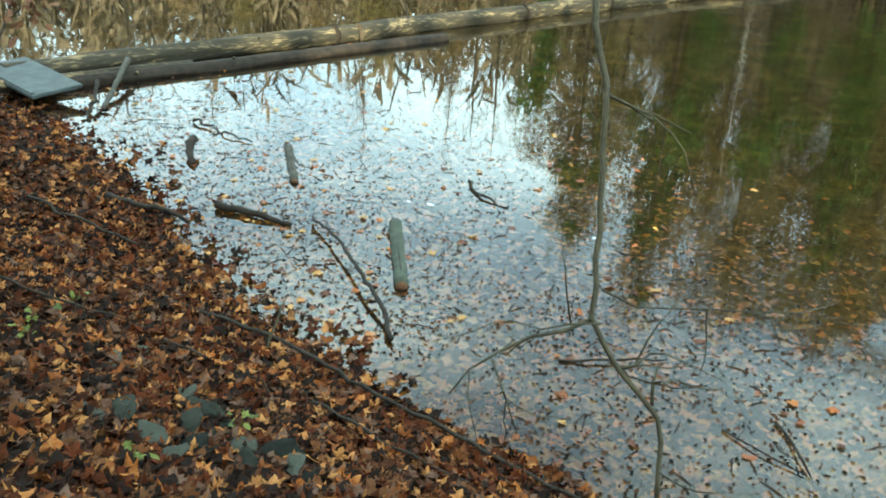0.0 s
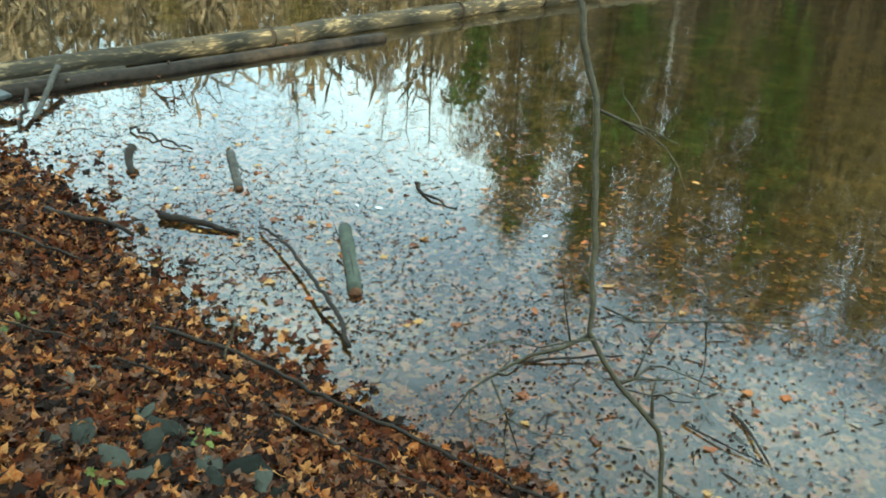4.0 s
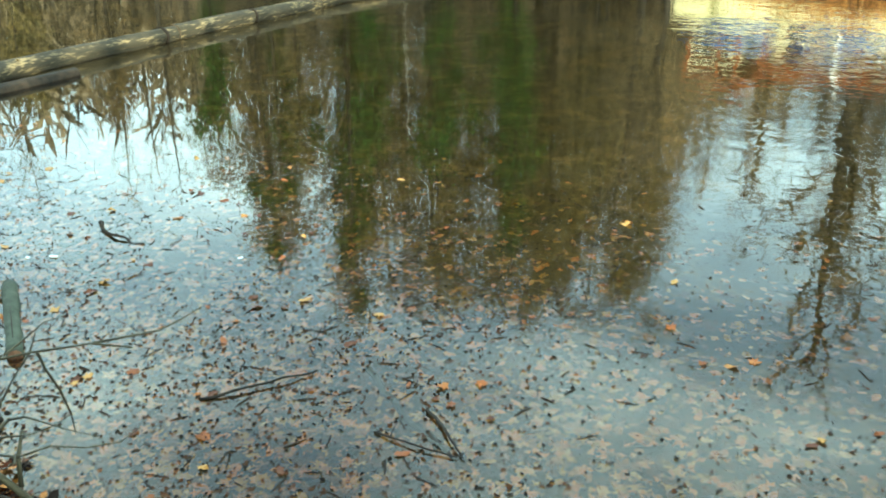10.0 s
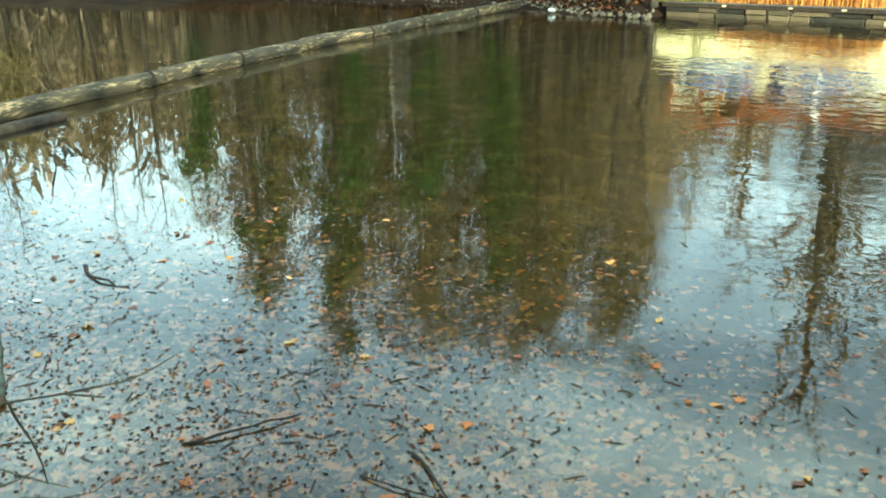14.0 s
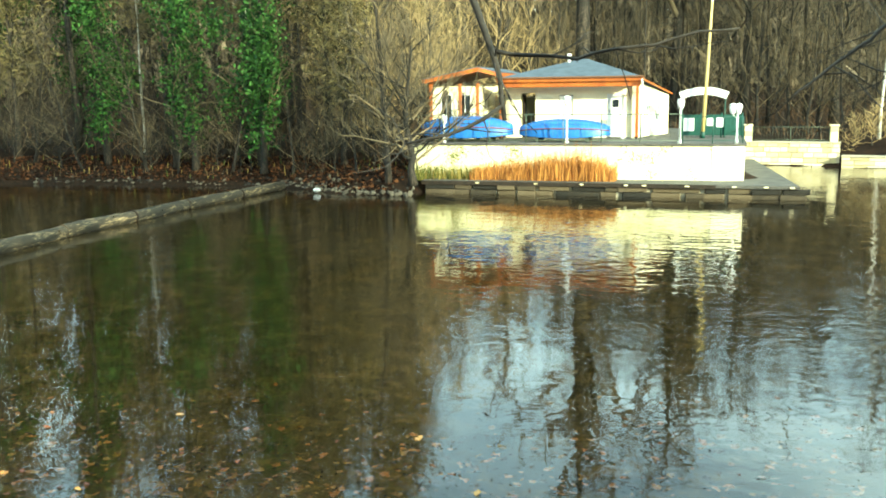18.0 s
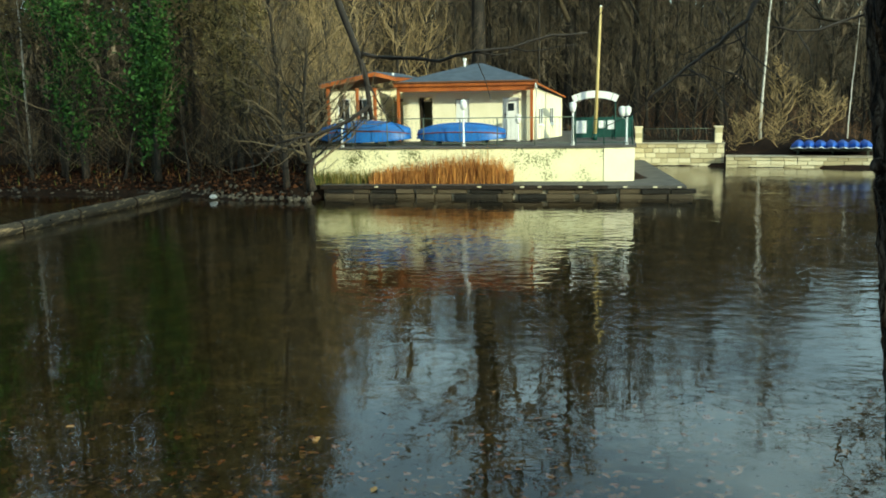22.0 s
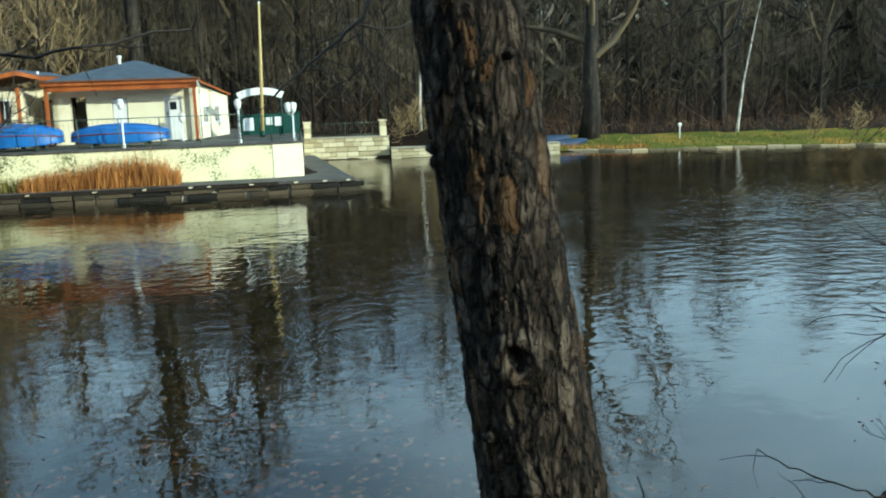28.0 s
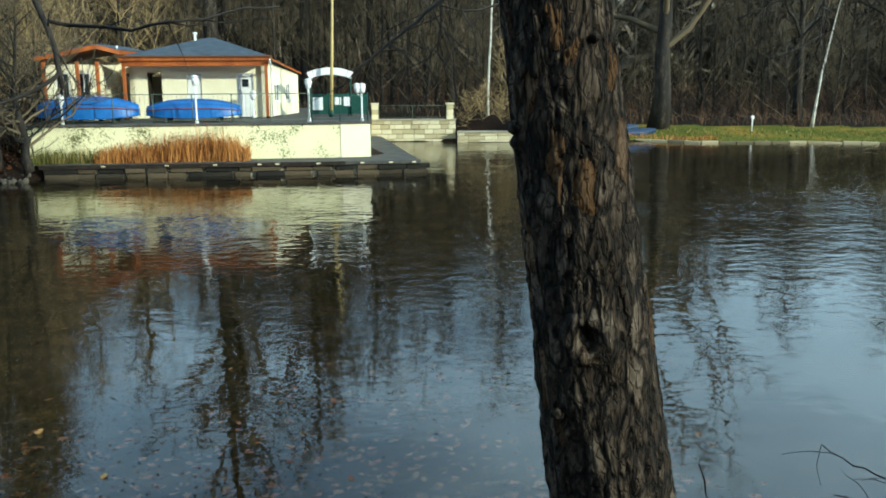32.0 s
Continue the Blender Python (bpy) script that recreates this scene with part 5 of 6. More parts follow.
def lantern(u, v, height, arms, label):
    t = thing("lamp_post", SITE @ pose(u, v, 1.72), label, "lamp", "white lamps on the terrace")
    put("pole", tubes("pole", [([(0, 0, 0), (0, 0, 0.12), (0, 0, 0.14), (0, 0, height - 0.3)], [0.07, 0.06, 0.036, 0.032])], WHITE, 10), t)
    for a in arms:
        put("arm", tubes("arm", [([(0, 0, height - 0.45), (a, 0, height - 0.32)], 0.018)], WHITE, 6), t) if a else None
        head = put("lantern", tubes("lantern", [([(a, 0, height - 0.3), (a, 0, height - 0.26), (a, 0, height - 0.04), (a, 0, height)], [0.05, 0.09, 0.135, 0.06])], WHITE, 6), t, "white six-sided lantern head")
        put("lid", tubes("lid", [([(a, 0, height), (a, 0, height + 0.03), (a, 0, height + 0.07)], [0.15, 0.11, 0.02])], WHITE, 6), head)
    return t


lantern(0.68, 1.5, 0.98, (0,), "short white lamp post behind the terrace rail")
lantern(5.25, 1.5, 1.62, (0,), "white lamp post with a lantern head before the boats")
lantern(9.2, 1.5, 1.48, (0,), "white lamp post beside the arched sign")
lantern(11.1, 1.62, 1.30, (-0.16, 0.02), "white lamp post with two lantern heads at the corner")
lantern(7.0, 4.6, 1.0, (0,), "low white lamp before the door")

# arched sign over the gate
sign = thing("arched_sign", SITE @ pose(10.0, 5.5, 1.72), "white arched sign board over the green gate", "sign")
for a0, a1, name in ((-24, -18.4, "end_panel"), (-18, 18, "board"), (18.4, 24, "end_panel")):
    bm = bmesh.new()
    ring = []
    for i in range(13):
        a = math.radians(a0 + (a1 - a0) * i / 12)
        for rr, zz in ((2.30, 0), (2.02, 0)):
            ring.append([bm.verts.new((rr * math.sin(a), y, 1.93 - 2.30 + rr * math.cos(a))) for y in (-0.05, 0.05)])
    for i in range(12):
        o0, i0, o1, i1 = ring[2 * i], ring[2 * i + 1], ring[2 * i + 2], ring[2 * i + 3]
        for f in ((o0[0], i0[0], i1[0], o1[0]), (o0[1], o1[1], i1[1], i0[1]), (o0[0], o1[0], o1[1], o0[1]), (i0[0], i0[1], i1[1], i1[0])):
            bm.faces.new(f)
    bm.faces.new((ring[0][0], ring[0][1], ring[1][1], ring[1][0]))
    bm.faces.new((ring[-2][0], ring[-1][0], ring[-1][1], ring[-2][1]))
    part(name, bm, WHITE, sign)
for x in (-0.8, 0.8):
    put("support", tubes("support", [([(x, 0, 0), (x, 0, 1.62)], 0.025)], GREENPAINT, 8), sign, "thin green support post")

gate = thing("green_gate", SITE @ pose(9.15, 5.55, 1.72), "dark green metal gate and fence with pale notices", "gate")
for i in range(4):
    put("post", tubes("post", [([(i * 0.77, 0, 0), (i * 0.77, 0, 0.95)], 0.03)], GREENPAINT, 8), gate)
for i in range(3):
    part("panel", box(i * 0.77 + 0.03, i * 0.77 + 0.74, -0.012, 0.012, 0.08, 0.88, 0.004), GREENPAINT, gate, "dark green mesh panel")
for x, z, w, h in ((0.12, 0.25, 0.4, 0.5), (1.0, 0.45, 0.26, 0.3), (1.35, 0.40, 0.3, 0.36)):
    part("notice", box(x, x + w, -0.03, -0.016, z, z + h, 0.003), PAPER, gate, "pale notice board")
pole = thing("flag_pole", SITE @ pose(10.0, 5.0, 1.72, 0, 2.0, 0), "tall slim yellow wooden flag pole", "pole")
put("mast", tubes("mast", [([(0, 0, 0), (0, 0, 2.5), (0, 0, 5.1)], [0.07, 0.06, 0.04])], POLE, 10), pole)
put("finial", tubes("finial", [([(0, 0, 5.1), (0, 0, 5.14), (0, 0, 5.18)], [0.045, 0.05, 0.01])], WHITE, 8), pole)
put("socket", tubes("socket", [([(0, 0, 0), (0, 0, 0.25)], 0.09)], GREENPAINT, 10), pole)


# dry grass growing before the wall
def blades(name, material, label, count, spot, height, width, seed, category="grass"):
    r = np.random.default_rng(seed)
    vs, fs = [], []
    for i in range(count):
        x, y, z, hs = spot(r)
        h = height * hs * r.uniform(0.4, 1.0) * (1.25 if r.random() < 0.2 else 1)
        a, bend = r.uniform(0, 6.28), r.uniform(0.05, 0.75) * h
        w = width * r.uniform(0.6, 1.4)
        dx, dy = math.cos(a) * bend, math.sin(a) * bend
        px, py = -math.sin(a) * w, math.cos(a) * w
        b = len(vs)
        vs += [(x - px, y - py, z), (x + px, y + py, z), (x + dx * 0.3 + px * 0.8, y + dy * 0.3 + py * 0.8, z + h * 0.6), (x + dx * 0.3 - px * 0.8, y + dy * 0.3 - py * 0.8, z + h * 0.6), (x + dx, y + dy, z + h)]
        fs += [(b, b + 1, b + 2, b + 3), (b + 3, b + 2, b + 4)]
    return tagged(put(name, mesh_of(name, vs, fs, material)), label, category, kind="stuff")


def reed_spot(r):
    u = r.uniform(1.9, 7.1)
    k = math.exp(-((u - 5.6) / 1.9) ** 2) * 0.45 + 0.62
    p = site(u, r.uniform(0.35, 1.22), 0.44)
    return p.x, p.y, p.z, r.uniform(0.6, 1.25) * k * (0.75 if u > 6.7 or u < 2.4 else 1)


blades("reed_grass", DRYGRASS, "tall rust-coloured dry grass along the terrace wall", 5200, reed_spot, 0.98, 0.009, 5)


def left_spot(r):
    u = r.uniform(-0.4, 2.2)
    p = site(u, r.uniform(0.4, 1.2), 0.40)
    return p.x, p.y, p.z, 0.8


blades("bank_grass", GREENBLADE, "green-yellow grass tufts at the terrace foot", 900, left_spot, 0.8, 0.008, 6)

# ---- quay to the right of the dock ----
def quay_wall(name, a, b, z1, rows, cell, label):
    a, b = Vector(a), Vector(b)
    d = (b - a).normalized()
    ang = math.degrees(math.atan2(d.y, d.x))
    l = (b - a).length
    t = thing(name, pose(a.x, a.y, 0, 0, 0, ang), label, "wall", kind="structure")
    part("core", box(0, l, 0.07, 0.8, -0.7, z1 - 0.06, 0), MORTAR, t)
    r = np.random.default_rng(int(l * 10))
    h = z1 + 0.12
    for k in range(rows):
        x = 0.0
        while x < l - 0.15:
            w = min(cell * r.uniform(0.6, 1.5), l - x)
            o = put("stone", quay_me, t, m=pose(x + w / 2, 0.10 + r.uniform(-0.02, 0.02), -0.12 + h * (k + 0.5) / rows, 0, r.uniform(-1, 1), 0) @ Matrix.Diagonal((w - 0.02, 1, (h / rows - 0.02) / 0.4, 1)))
            x += w
    part("coping", box(-0.03, l + 0.03, -0.06, 0.85, z1 - 0.055, z1, 0.015), MORTAR, t)
    return t


quay_me = block_me.copy()
quay_me.materials.clear()
quay_me.materials.append(QUAYSTONE)
quay_wall("wall_quay", (1.5, 46.75), (5.72, 46.35), 1.10, 5, 0.45, "pale sandstone quay wall below the railing")
quay_wall("wall_quay_low", (5.75, 45.85), (14.0, 44.6), 0.52, 3, 0.6, "low sandstone quay wall")
for x, y in ((1.72, 46.95), (5.45, 46.6)):
    t = thing("stone_pillar", pose(x, y, 1.10), "square sandstone pillar with a cap at the quay railing", "pillar", "pillars on the quay")
    for k in range(3):
        part("block", box(-0.17 + 0.01 * (k % 2), 0.17, -0.17, 0.17 - 0.01 * (k % 2), 0.24 * k, 0.24 * k + 0.235, 0.015), QUAYSTONE, t)
    part("cap", box(-0.21, 0.21, -0.21, 0.21, 0.72, 0.80, 0.02), QUAYSTONE, t)
railing("quay_railing", pose(1.92, 46.93, 1.10, 0, 0, -5.4), 3.36, 0.68, 3, 26, RAIL, "grey steel railing between the sandstone pillars")


def canoe(x, y, z, turn, label, tip=18, paint=TARP):
    t = thing("canoe", pose(x, y, z, tip, 0, turn), label, "boat", "canoes on the quay")
    ns, nk = 14, 7
    vs = []
    for k in np.linspace(-1, 1, ns):
        for j in range(nk):
            a = j / (nk - 1) * math.pi
            vs.append((k * 1.5, 0.34 * (1 - abs(k) ** 2.4) * math.cos(a), 0.02 + 0.12 * k * k + 0.34 * (1 - 0.5 * abs(k) ** 3) * math.sin(a)))
    fs = [(i * nk + j, i * nk + j + 1, (i + 1) * nk + j + 1, (i + 1) * nk + j) for i in range(ns - 1) for j in range(nk - 1)]
    fs += [tuple(i * nk for i in range(ns)) + tuple(i * nk + nk - 1 for i in range(ns))[::-1]]
    put("hull", smooth(mesh_of("hull", vs, fs, paint)), t)
    V = np.array(vs).reshape(ns, nk, 3)
    put("rim", tubes("rim", [(V[:, 0], 0.02), (V[:, -1], 0.02)], WHITE if paint is TARP else paint, 5), t, "pale rim" if paint is TARP else "")
    return t


for i in range(7):
    canoe(9.1 + i * 0.48, 46.6 - i * 0.05, 0.80, 80, "blue upturned canoe in a row on the quay", 0)
canoe(13.9, 47.4, 0.34, 5, "blue upturned canoe lying on the bank by the lawn", 0, CANOE)
canoe(15.0, 47.0, 0.14, 24, "dark blue upturned canoe at the end of the lawn", 0, CANOE)
rack = thing("canoe_rack", pose(9.0, 46.0, 0.50, 0, 0, -5), "low wooden rack under the canoes", "rack")
for y in (0.1, 1.3):
    part("beam", box(-0.2, 3.3, y - 0.05, y + 0.05, 0.2, 0.3, 0.01), POST, rack)
    for x in (0.0, 1.5, 3.0):
        part("leg", box(x - 0.05, x + 0.05, y - 0.05, y + 0.05, -0.1, 0.2, 0.01), POST, rack)
bush = bare_tree("brown_bush", "rounded russet bare bush behind the quay wall", 33, BARK, TWIG_GOLD_SUN, pose(7.2, 47.6, 0.9), 1.0, height=1.8, radius=0.04, first=0.03, limbs=30, spread=1.5, density=(6, 5), twig=0.01)
for x, y, s in ((6.4, 47.9, 0.9), (8.3, 47.7, 0.8), (27.5, 44.5, 0.7), (29.3, 43.6, 0.8), (31, 43.0, 0.6), (10.6, 49.5, 1.5), (8.9, 50.5, 1.8)):
    plant(bush, x, y, s)

# lawn: kerb, marker post and grass
kerb_me = block_me.copy()
kerb_me.materials.clear()
kerb_me.materials.append(KERB)
kerb = thing("kerb_lawn", pose(0, 0, 0), "pale stone kerb along the lawn's waterline", "kerb", kind="structure")
pts = [(14.6, 45.3), (17.3, 43.55), (23, 42.65), (30.6, 39.85), (36, 38.15), (46, 34)]
for (ax, ay), (bx, by) in zip(pts, pts[1:]):
    l = math.hypot(bx - ax, by - ay)
    n_ = int(l / 0.8)
    ang = math.degrees(math.atan2(by - ay, bx - ax))
    for i in range(n_):
        k = (i + 0.5) / n_
        put("kerb_stone", kerb_me, kerb, m=pose(ax + (bx - ax) * k, ay + (by - ay) * k + 0.05, 0.03, 0, rt.uniform(-1, 1), ang) @ Matrix.Diagonal((l / n_ - 0.03, 1.4, rt.uniform(0.2, 0.42), 1)))
marker = thing("marker_post", pose(21.7, 48.0, 0.22), "slim white marker post with a small round top on the lawn", "post")
put("pole", tubes("pole", [([(0, 0, -0.1), (0, 0, 0.7)], 0.035)], WHITE, 8), marker)
put("plate", tubes("plate", [([(0, -0.03, 0.74), (0, 0.03, 0.74)], 0.1)], WHITE, 12), marker)


def shore_spots(x, y, lo, hi):
    """Rooting places on land between lo and hi metres from the waterline, one after another."""
    d = shore_distance(x, y)
    ok = (d > lo) & (d < hi)
    places = itertools.cycle(zip(x[ok], y[ok], ground_height(x[ok], y[ok])))
    return lambda r: (*next(places), 1.0)


r_ = np.random.default_rng(70)
lawn_spot = shore_spots(r_.uniform(14, 34, 9000), r_.uniform(38.5, 51, 9000), 0.3, 6)
blades("lawn_grass", GREENBLADE, "green and straw-coloured winter grass of the lawn", 2600, lawn_spot, 0.13, 0.02, 7)


edge_spot = shore_spots(np.where(r_.random(9000) < 0.6, r_.uniform(14.2, 18.4, 9000), r_.uniform(27, 40, 9000)), r_.uniform(35, 47, 9000), 0.1, 1.3)
blades("edge_grass", DRYGRASS, "rust-coloured dead grass along the lawn's waterline", 700, edge_spot, 0.26, 0.012, 10)


bank_spot = shore_spots(r_.uniform(-34, -11.2, 1500), r_.uniform(32.8, 36, 1500), 0.35, 2.6)
blades("bank_stalks", STALK, "brown dry grass and dead stalks on the far bank", 160, bank_spot, 0.36, 0.012, 8)
blades("bank_weeds", GREENBLADE, "olive weeds among the stones of the far bank", 110, bank_spot, 0.4, 0.012, 9)


# ---- near bank: the trunk, branches, logs and sticks ----
def hero_trunk():
    axis_pts = np.array([(2.30, 3.57, 0.2), (2.17, 3.51, 1.1), (1.99, 3.43, 2.32), (1.88, 3.38, 3.06), (1.77, 3.33, 3.8), (1.68, 3.29, 4.6), (1.55, 3.25, 6.2), (1.45, 3.2, 9.5)])
    rad_z, rad = [0.2, 0.8, 1.5, 2.32, 3.06, 3.8, 5.0, 9.5], [0.34, 0.25, 0.215, 0.196, 0.170, 0.148, 0.135, 0.09]
    t = thing("leaning_tree", pose(0, 0, 0), "leaning tree with deeply furrowed dark bark on the bank", "tree")
    zs = np.concatenate([np.arange(0.3, 1.6, 0.06), np.arange(1.6, 4.4, 0.012), np.arange(4.4, 9.5, 0.15)])
    na = 190
    th = np.arange(na) * 2 * np.pi / na
    cx, cy = np.interp(zs, axis_pts[:, 2], axis_pts[:, 0]), np.interp(zs, axis_pts[:, 2], axis_pts[:, 1])
    r0 = np.interp(zs, rad_z, rad)
    T, Zg = np.meshgrid(th, zs)
    rel = np.zeros_like(T)
    flat = np.stack([np.cos(T), np.sin(T), Zg], -1)
    for i in range(len(zs)):
        for j in range(na):
            p = Vector(flat[i, j])
            w = noise.noise(Vector((p.x * 2, p.y * 2, p.z * 1.2))) * 0.6
            a = noise.noise(Vector((p.x * 4.2 + w, p.y * 4.2 + w, p.z * 2.6 + 1.4 * w)))
            b = noise.noise(Vector((p.x * 16, p.y * 16, p.z * 9 + 5)))
            c = noise.noise(Vector((p.x * 9 - w, p.y * 9 + w, p.z * 6.5 + 9 + w)))
            d = noise.noise(Vector((p.x * 21 + w, p.y * 21, p.z * 15 + 2)))
            near_, pts_ = noise.voronoi(Vector((p.x * 4.2 + 1.2 * w + 0.4 * c, p.y * 4.2 + 1.2 * w, p.z * 7 + 1.2 * w + 0.5 * c)))
            plate = min((near_[1] - near_[0]) / 0.16, 1.0)
            lift = noise.cell(pts_[0] * 3.7)
            small_, spot_ = noise.voronoi(Vector((p.x * 9 + 0.8 * a + 0.5 * c, p.y * 9 + 0.8 * a, p.z * 19 + 1.5 * c)))
            scale_ = min((small_[1] - small_[0]) / 0.2, 1.0)
            ridge = 1.0 * (1 - plate) ** 1.2 - 0.8 * lift * plate + 0.45 * (pts_[0].z - p.z * 7) * plate + 0.35 * (1 - scale_) ** 1.5 - 0.3 * noise.cell(spot_[0] * 5.1) * scale_ + 0.25 * max(1 - abs(d) * 3.5, 0.0)
            rel[i, j] = -0.0065 * ridge + 0.004 * b + 0.003 * noise.noise(Vector((p.x * 34, p.y * 34, p.z * 20))) + 0.006 * noise.noise(Vector((p.x * 1.3, p.y * 1.3, p.z * 0.7 + 3)))
    # old branch collar
    ang, zc = math.atan2(-0.95, -0.30), 2.84
    da = (T - ang + np.pi) % (2 * np.pi) - np.pi
    rr = np.hypot(da * 0.19, (Zg - zc))
    rel += 0.022 * np.exp(-((rr - 0.055) / 0.025) ** 2) - 0.03 * np.exp(-(rr / 0.035) ** 2) - 0.02 * np.exp(-((da * 0.19 - 0.03) / 0.06) ** 2 - ((Zg - zc + 0.13) / 0.07) ** 2)
    knob = np.hypot((((T - math.atan2(-0.25, -0.97) + np.pi) % (2 * np.pi)) - np.pi) * 0.17, Zg - 3.38)
    rel += 0.025 * np.exp(-(knob / 0.022) ** 2)
    R = r0[:, None] + rel
    V = np.stack([cx[:, None] + R * np.cos(T), cy[:, None] + R * np.sin(T), Zg], -1).reshape(-1, 3)
    i = np.arange(len(zs) * na).reshape(len(zs), na)
    nxt = np.roll(i, -1, axis=1)
    F = np.stack([i[:-1].ravel(), nxt[:-1].ravel(), nxt[1:].ravel(), i[1:].ravel()], 1)
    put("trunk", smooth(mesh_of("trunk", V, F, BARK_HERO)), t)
    for z, a, l, r_ in ((3.38, math.atan2(-0.25, -0.97), 0.03, 0.02), (2.2, -1.9, 0.05, 0.014), (3.62, -1.2, 0.015, 0.012), (2.55, -2.5, 0.035, 0.016)):
        c = np.array([np.interp(z, axis_pts[:, 2], axis_pts[:, 0]), np.interp(z, axis_pts[:, 2], axis_pts[:, 1]), z])
        out = np.array([math.cos(a), math.sin(a), 0.25])
        q = np.interp(z, rad_z, rad)
        put("branch_stub", tubes("branch_stub", [([c + out * (q - 0.03), c + out * (q + l * 0.6), c + out * (q + l)], [r_ * 1.3, r_, r_ * 0.75])], BARK_HERO, 8), t)
    c = np.array([np.interp(zc, axis_pts[:, 2], axis_pts[:, 0]), np.interp(zc, axis_pts[:, 2], axis_pts[:, 1]), zc])
    out, side = np.array([math.cos(ang), math.sin(ang), 0]), np.array([-math.sin(ang), math.cos(ang), 0])
    ring = [c + out * (0.160 + 0.006 * math.sin(3 * k)) + side * 0.05 * math.cos(k) * (1 + 0.15 * math.sin(2 * k)) + np.array([0, 0, 0.062 * math.sin(k)]) for k in np.linspace(0, 2 * math.pi, 22)]
    put("knot", tubes("knot", [(ring, [0.010 + 0.004 * math.sin(i * 1.7) for i in range(22)])], BARK_HERO, 8), t, "swollen rim round an old branch scar")
    return t


tree = hero_trunk()
rng = np.random.default_rng(91)


def twiggy(paths, rng, count, length, rad):
    """Side twigs along a set of branches."""
    out = []
    for pts, r in paths:
        pts = np.asarray(pts)
        d = pts[-1] - pts[0]
        d = d / (np.linalg.norm(d) + 1e-9)
        for _ in range(count):
            i = rng.integers(1, len(pts))
            q = pts[i]
            v = d * 0.5 + rng.normal(0, 0.7, 3)
            v /= np.linalg.norm(v)
            k = [q]
            for _s in range(4):
                v = v + rng.normal(0, 0.25, 3) - (0, 0, 0.05)
                v /= np.linalg.norm(v)
                k.append(k[-1] + v * length * rng.uniform(0.6, 1.3) / 4)
            out.append((np.array(k), np.linspace(rad, rad * 0.4, 5)))
    return out


def hanging(name, label, mains, material, twigs=4, twig_len=0.25, twig_rad=0.003, bend=0.006):
    """A branch of the bank tree: main stems with their side twigs."""
    t = thing(name, pose(0, 0, 0), label, "branch")
    stems = []
    for pts, r0, r1 in mains:
        w = wobble(pts, 0.07, bend, rng)
        s = (w, np.linspace(r0, r1, len(w)))
        stems.append(s)
        put("stem", tubes("stem", [s], material, 8), t)
    if twigs:
        tagged(put("twig_spray", tubes("twig_spray", twiggy(stems, rng, twigs, twig_len, twig_rad), material, 4), t), kind="stuff")
    return t


hanging("hanging_branch", "olive-grey forked branch hanging over the shallows", [
    ([(-0.75, 2.3, 4.3), (-0.61, 2.14, 3.42), (-0.51, 2.12, 3.22), (-0.47, 2.11, 3.14), (-0.41, 2.07, 2.98), (-0.35, 2.01, 2.79), (-0.30, 1.97, 2.65), (-0.22, 1.99, 2.55), (-0.14, 2.04, 2.47), (-0.11, 2.05, 2.42), (-0.05, 2.0, 2.26)], 0.0105, 0.006),
    ([(-0.30, 1.97, 2.65), (-0.33, 1.91, 2.62), (-0.38, 1.83, 2.60), (-0.41, 1.76, 2.55), (-0.44, 1.69, 2.51), (-0.44, 1.66, 2.47)], 0.006, 0.002),
    ([(-0.41, 1.76, 2.55), (-0.36, 1.76, 2.49), (-0.31, 1.77, 2.39)], 0.003, 0.0015),
    ([(-0.47, 2.11, 3.14), (-0.43, 2.14, 3.12), (-0.38, 2.18, 3.09)], 0.005, 0.003),
    ([(-0.22, 1.99, 2.545), (-0.19, 2.07, 2.58)], 0.005, 0.003),
    ([(-0.26, 1.95, 2.75), (-0.18, 1.99, 2.73), (-0.1, 2.06, 2.74), (-0.02, 2.12, 2.76), (0.07, 2.17, 2.76)], 0.003, 0.0015),
    ([(-0.26, 1.96, 2.66), (-0.32, 1.89, 2.64), (-0.41, 1.81, 2.64)], 0.003, 0.0015),
    ([(-0.14, 2.04, 2.47), (-0.17, 2.08, 2.56)], 0.005, 0.003),
], TWIG_NEAR, 3, 0.22, 0.0028, 0.004)
hanging("overhead_branch", "dark drooping branch before the boathouse", [
    ([(-0.1, 4.4, 4.6), (0.01, 4.33, 4.07), (0.05, 4.32, 3.93), (0.08, 4.31, 3.82), (0.13, 4.31, 3.76), (0.14, 4.30, 3.67), (0.16, 4.29, 3.57), (0.17, 4.28, 3.52)], 0.021, 0.008),
    ([(0.12, 4.31, 3.76), (0.23, 4.33, 3.74), (0.40, 4.36, 3.73), (0.52, 4.39, 3.76), (0.67, 4.43, 3.77), (0.83, 4.47, 3.81), (0.94, 4.49, 3.82)], 0.0075, 0.0035),
    ([(0.16, 4.29, 3.57), (0.09, 4.26, 3.52), (-0.02, 4.23, 3.47), (-0.10, 4.21, 3.45), (-0.17, 4.20, 3.44)], 0.008, 0.004),
], TWIG_DARK, 6, 0.25, 0.003, 0.005)
hanging("overhead_branch", "dark slanting branch reaching over the water", [
    ([(2.0, 6.45, 4.9), (1.83, 6.35, 4.24), (1.75, 6.30, 4.05), (1.70, 6.27, 3.95), (1.52, 6.21, 3.82), (1.31, 6.14, 3.66), (1.19, 6.10, 3.55)], 0.021, 0.006),
    ([(1.71, 6.28, 3.96), (1.71, 6.25, 3.81), (1.68, 6.23, 3.68)], 0.007, 0.003),
], TWIG_DARK, 9, 0.45, 0.0045, 0.006)
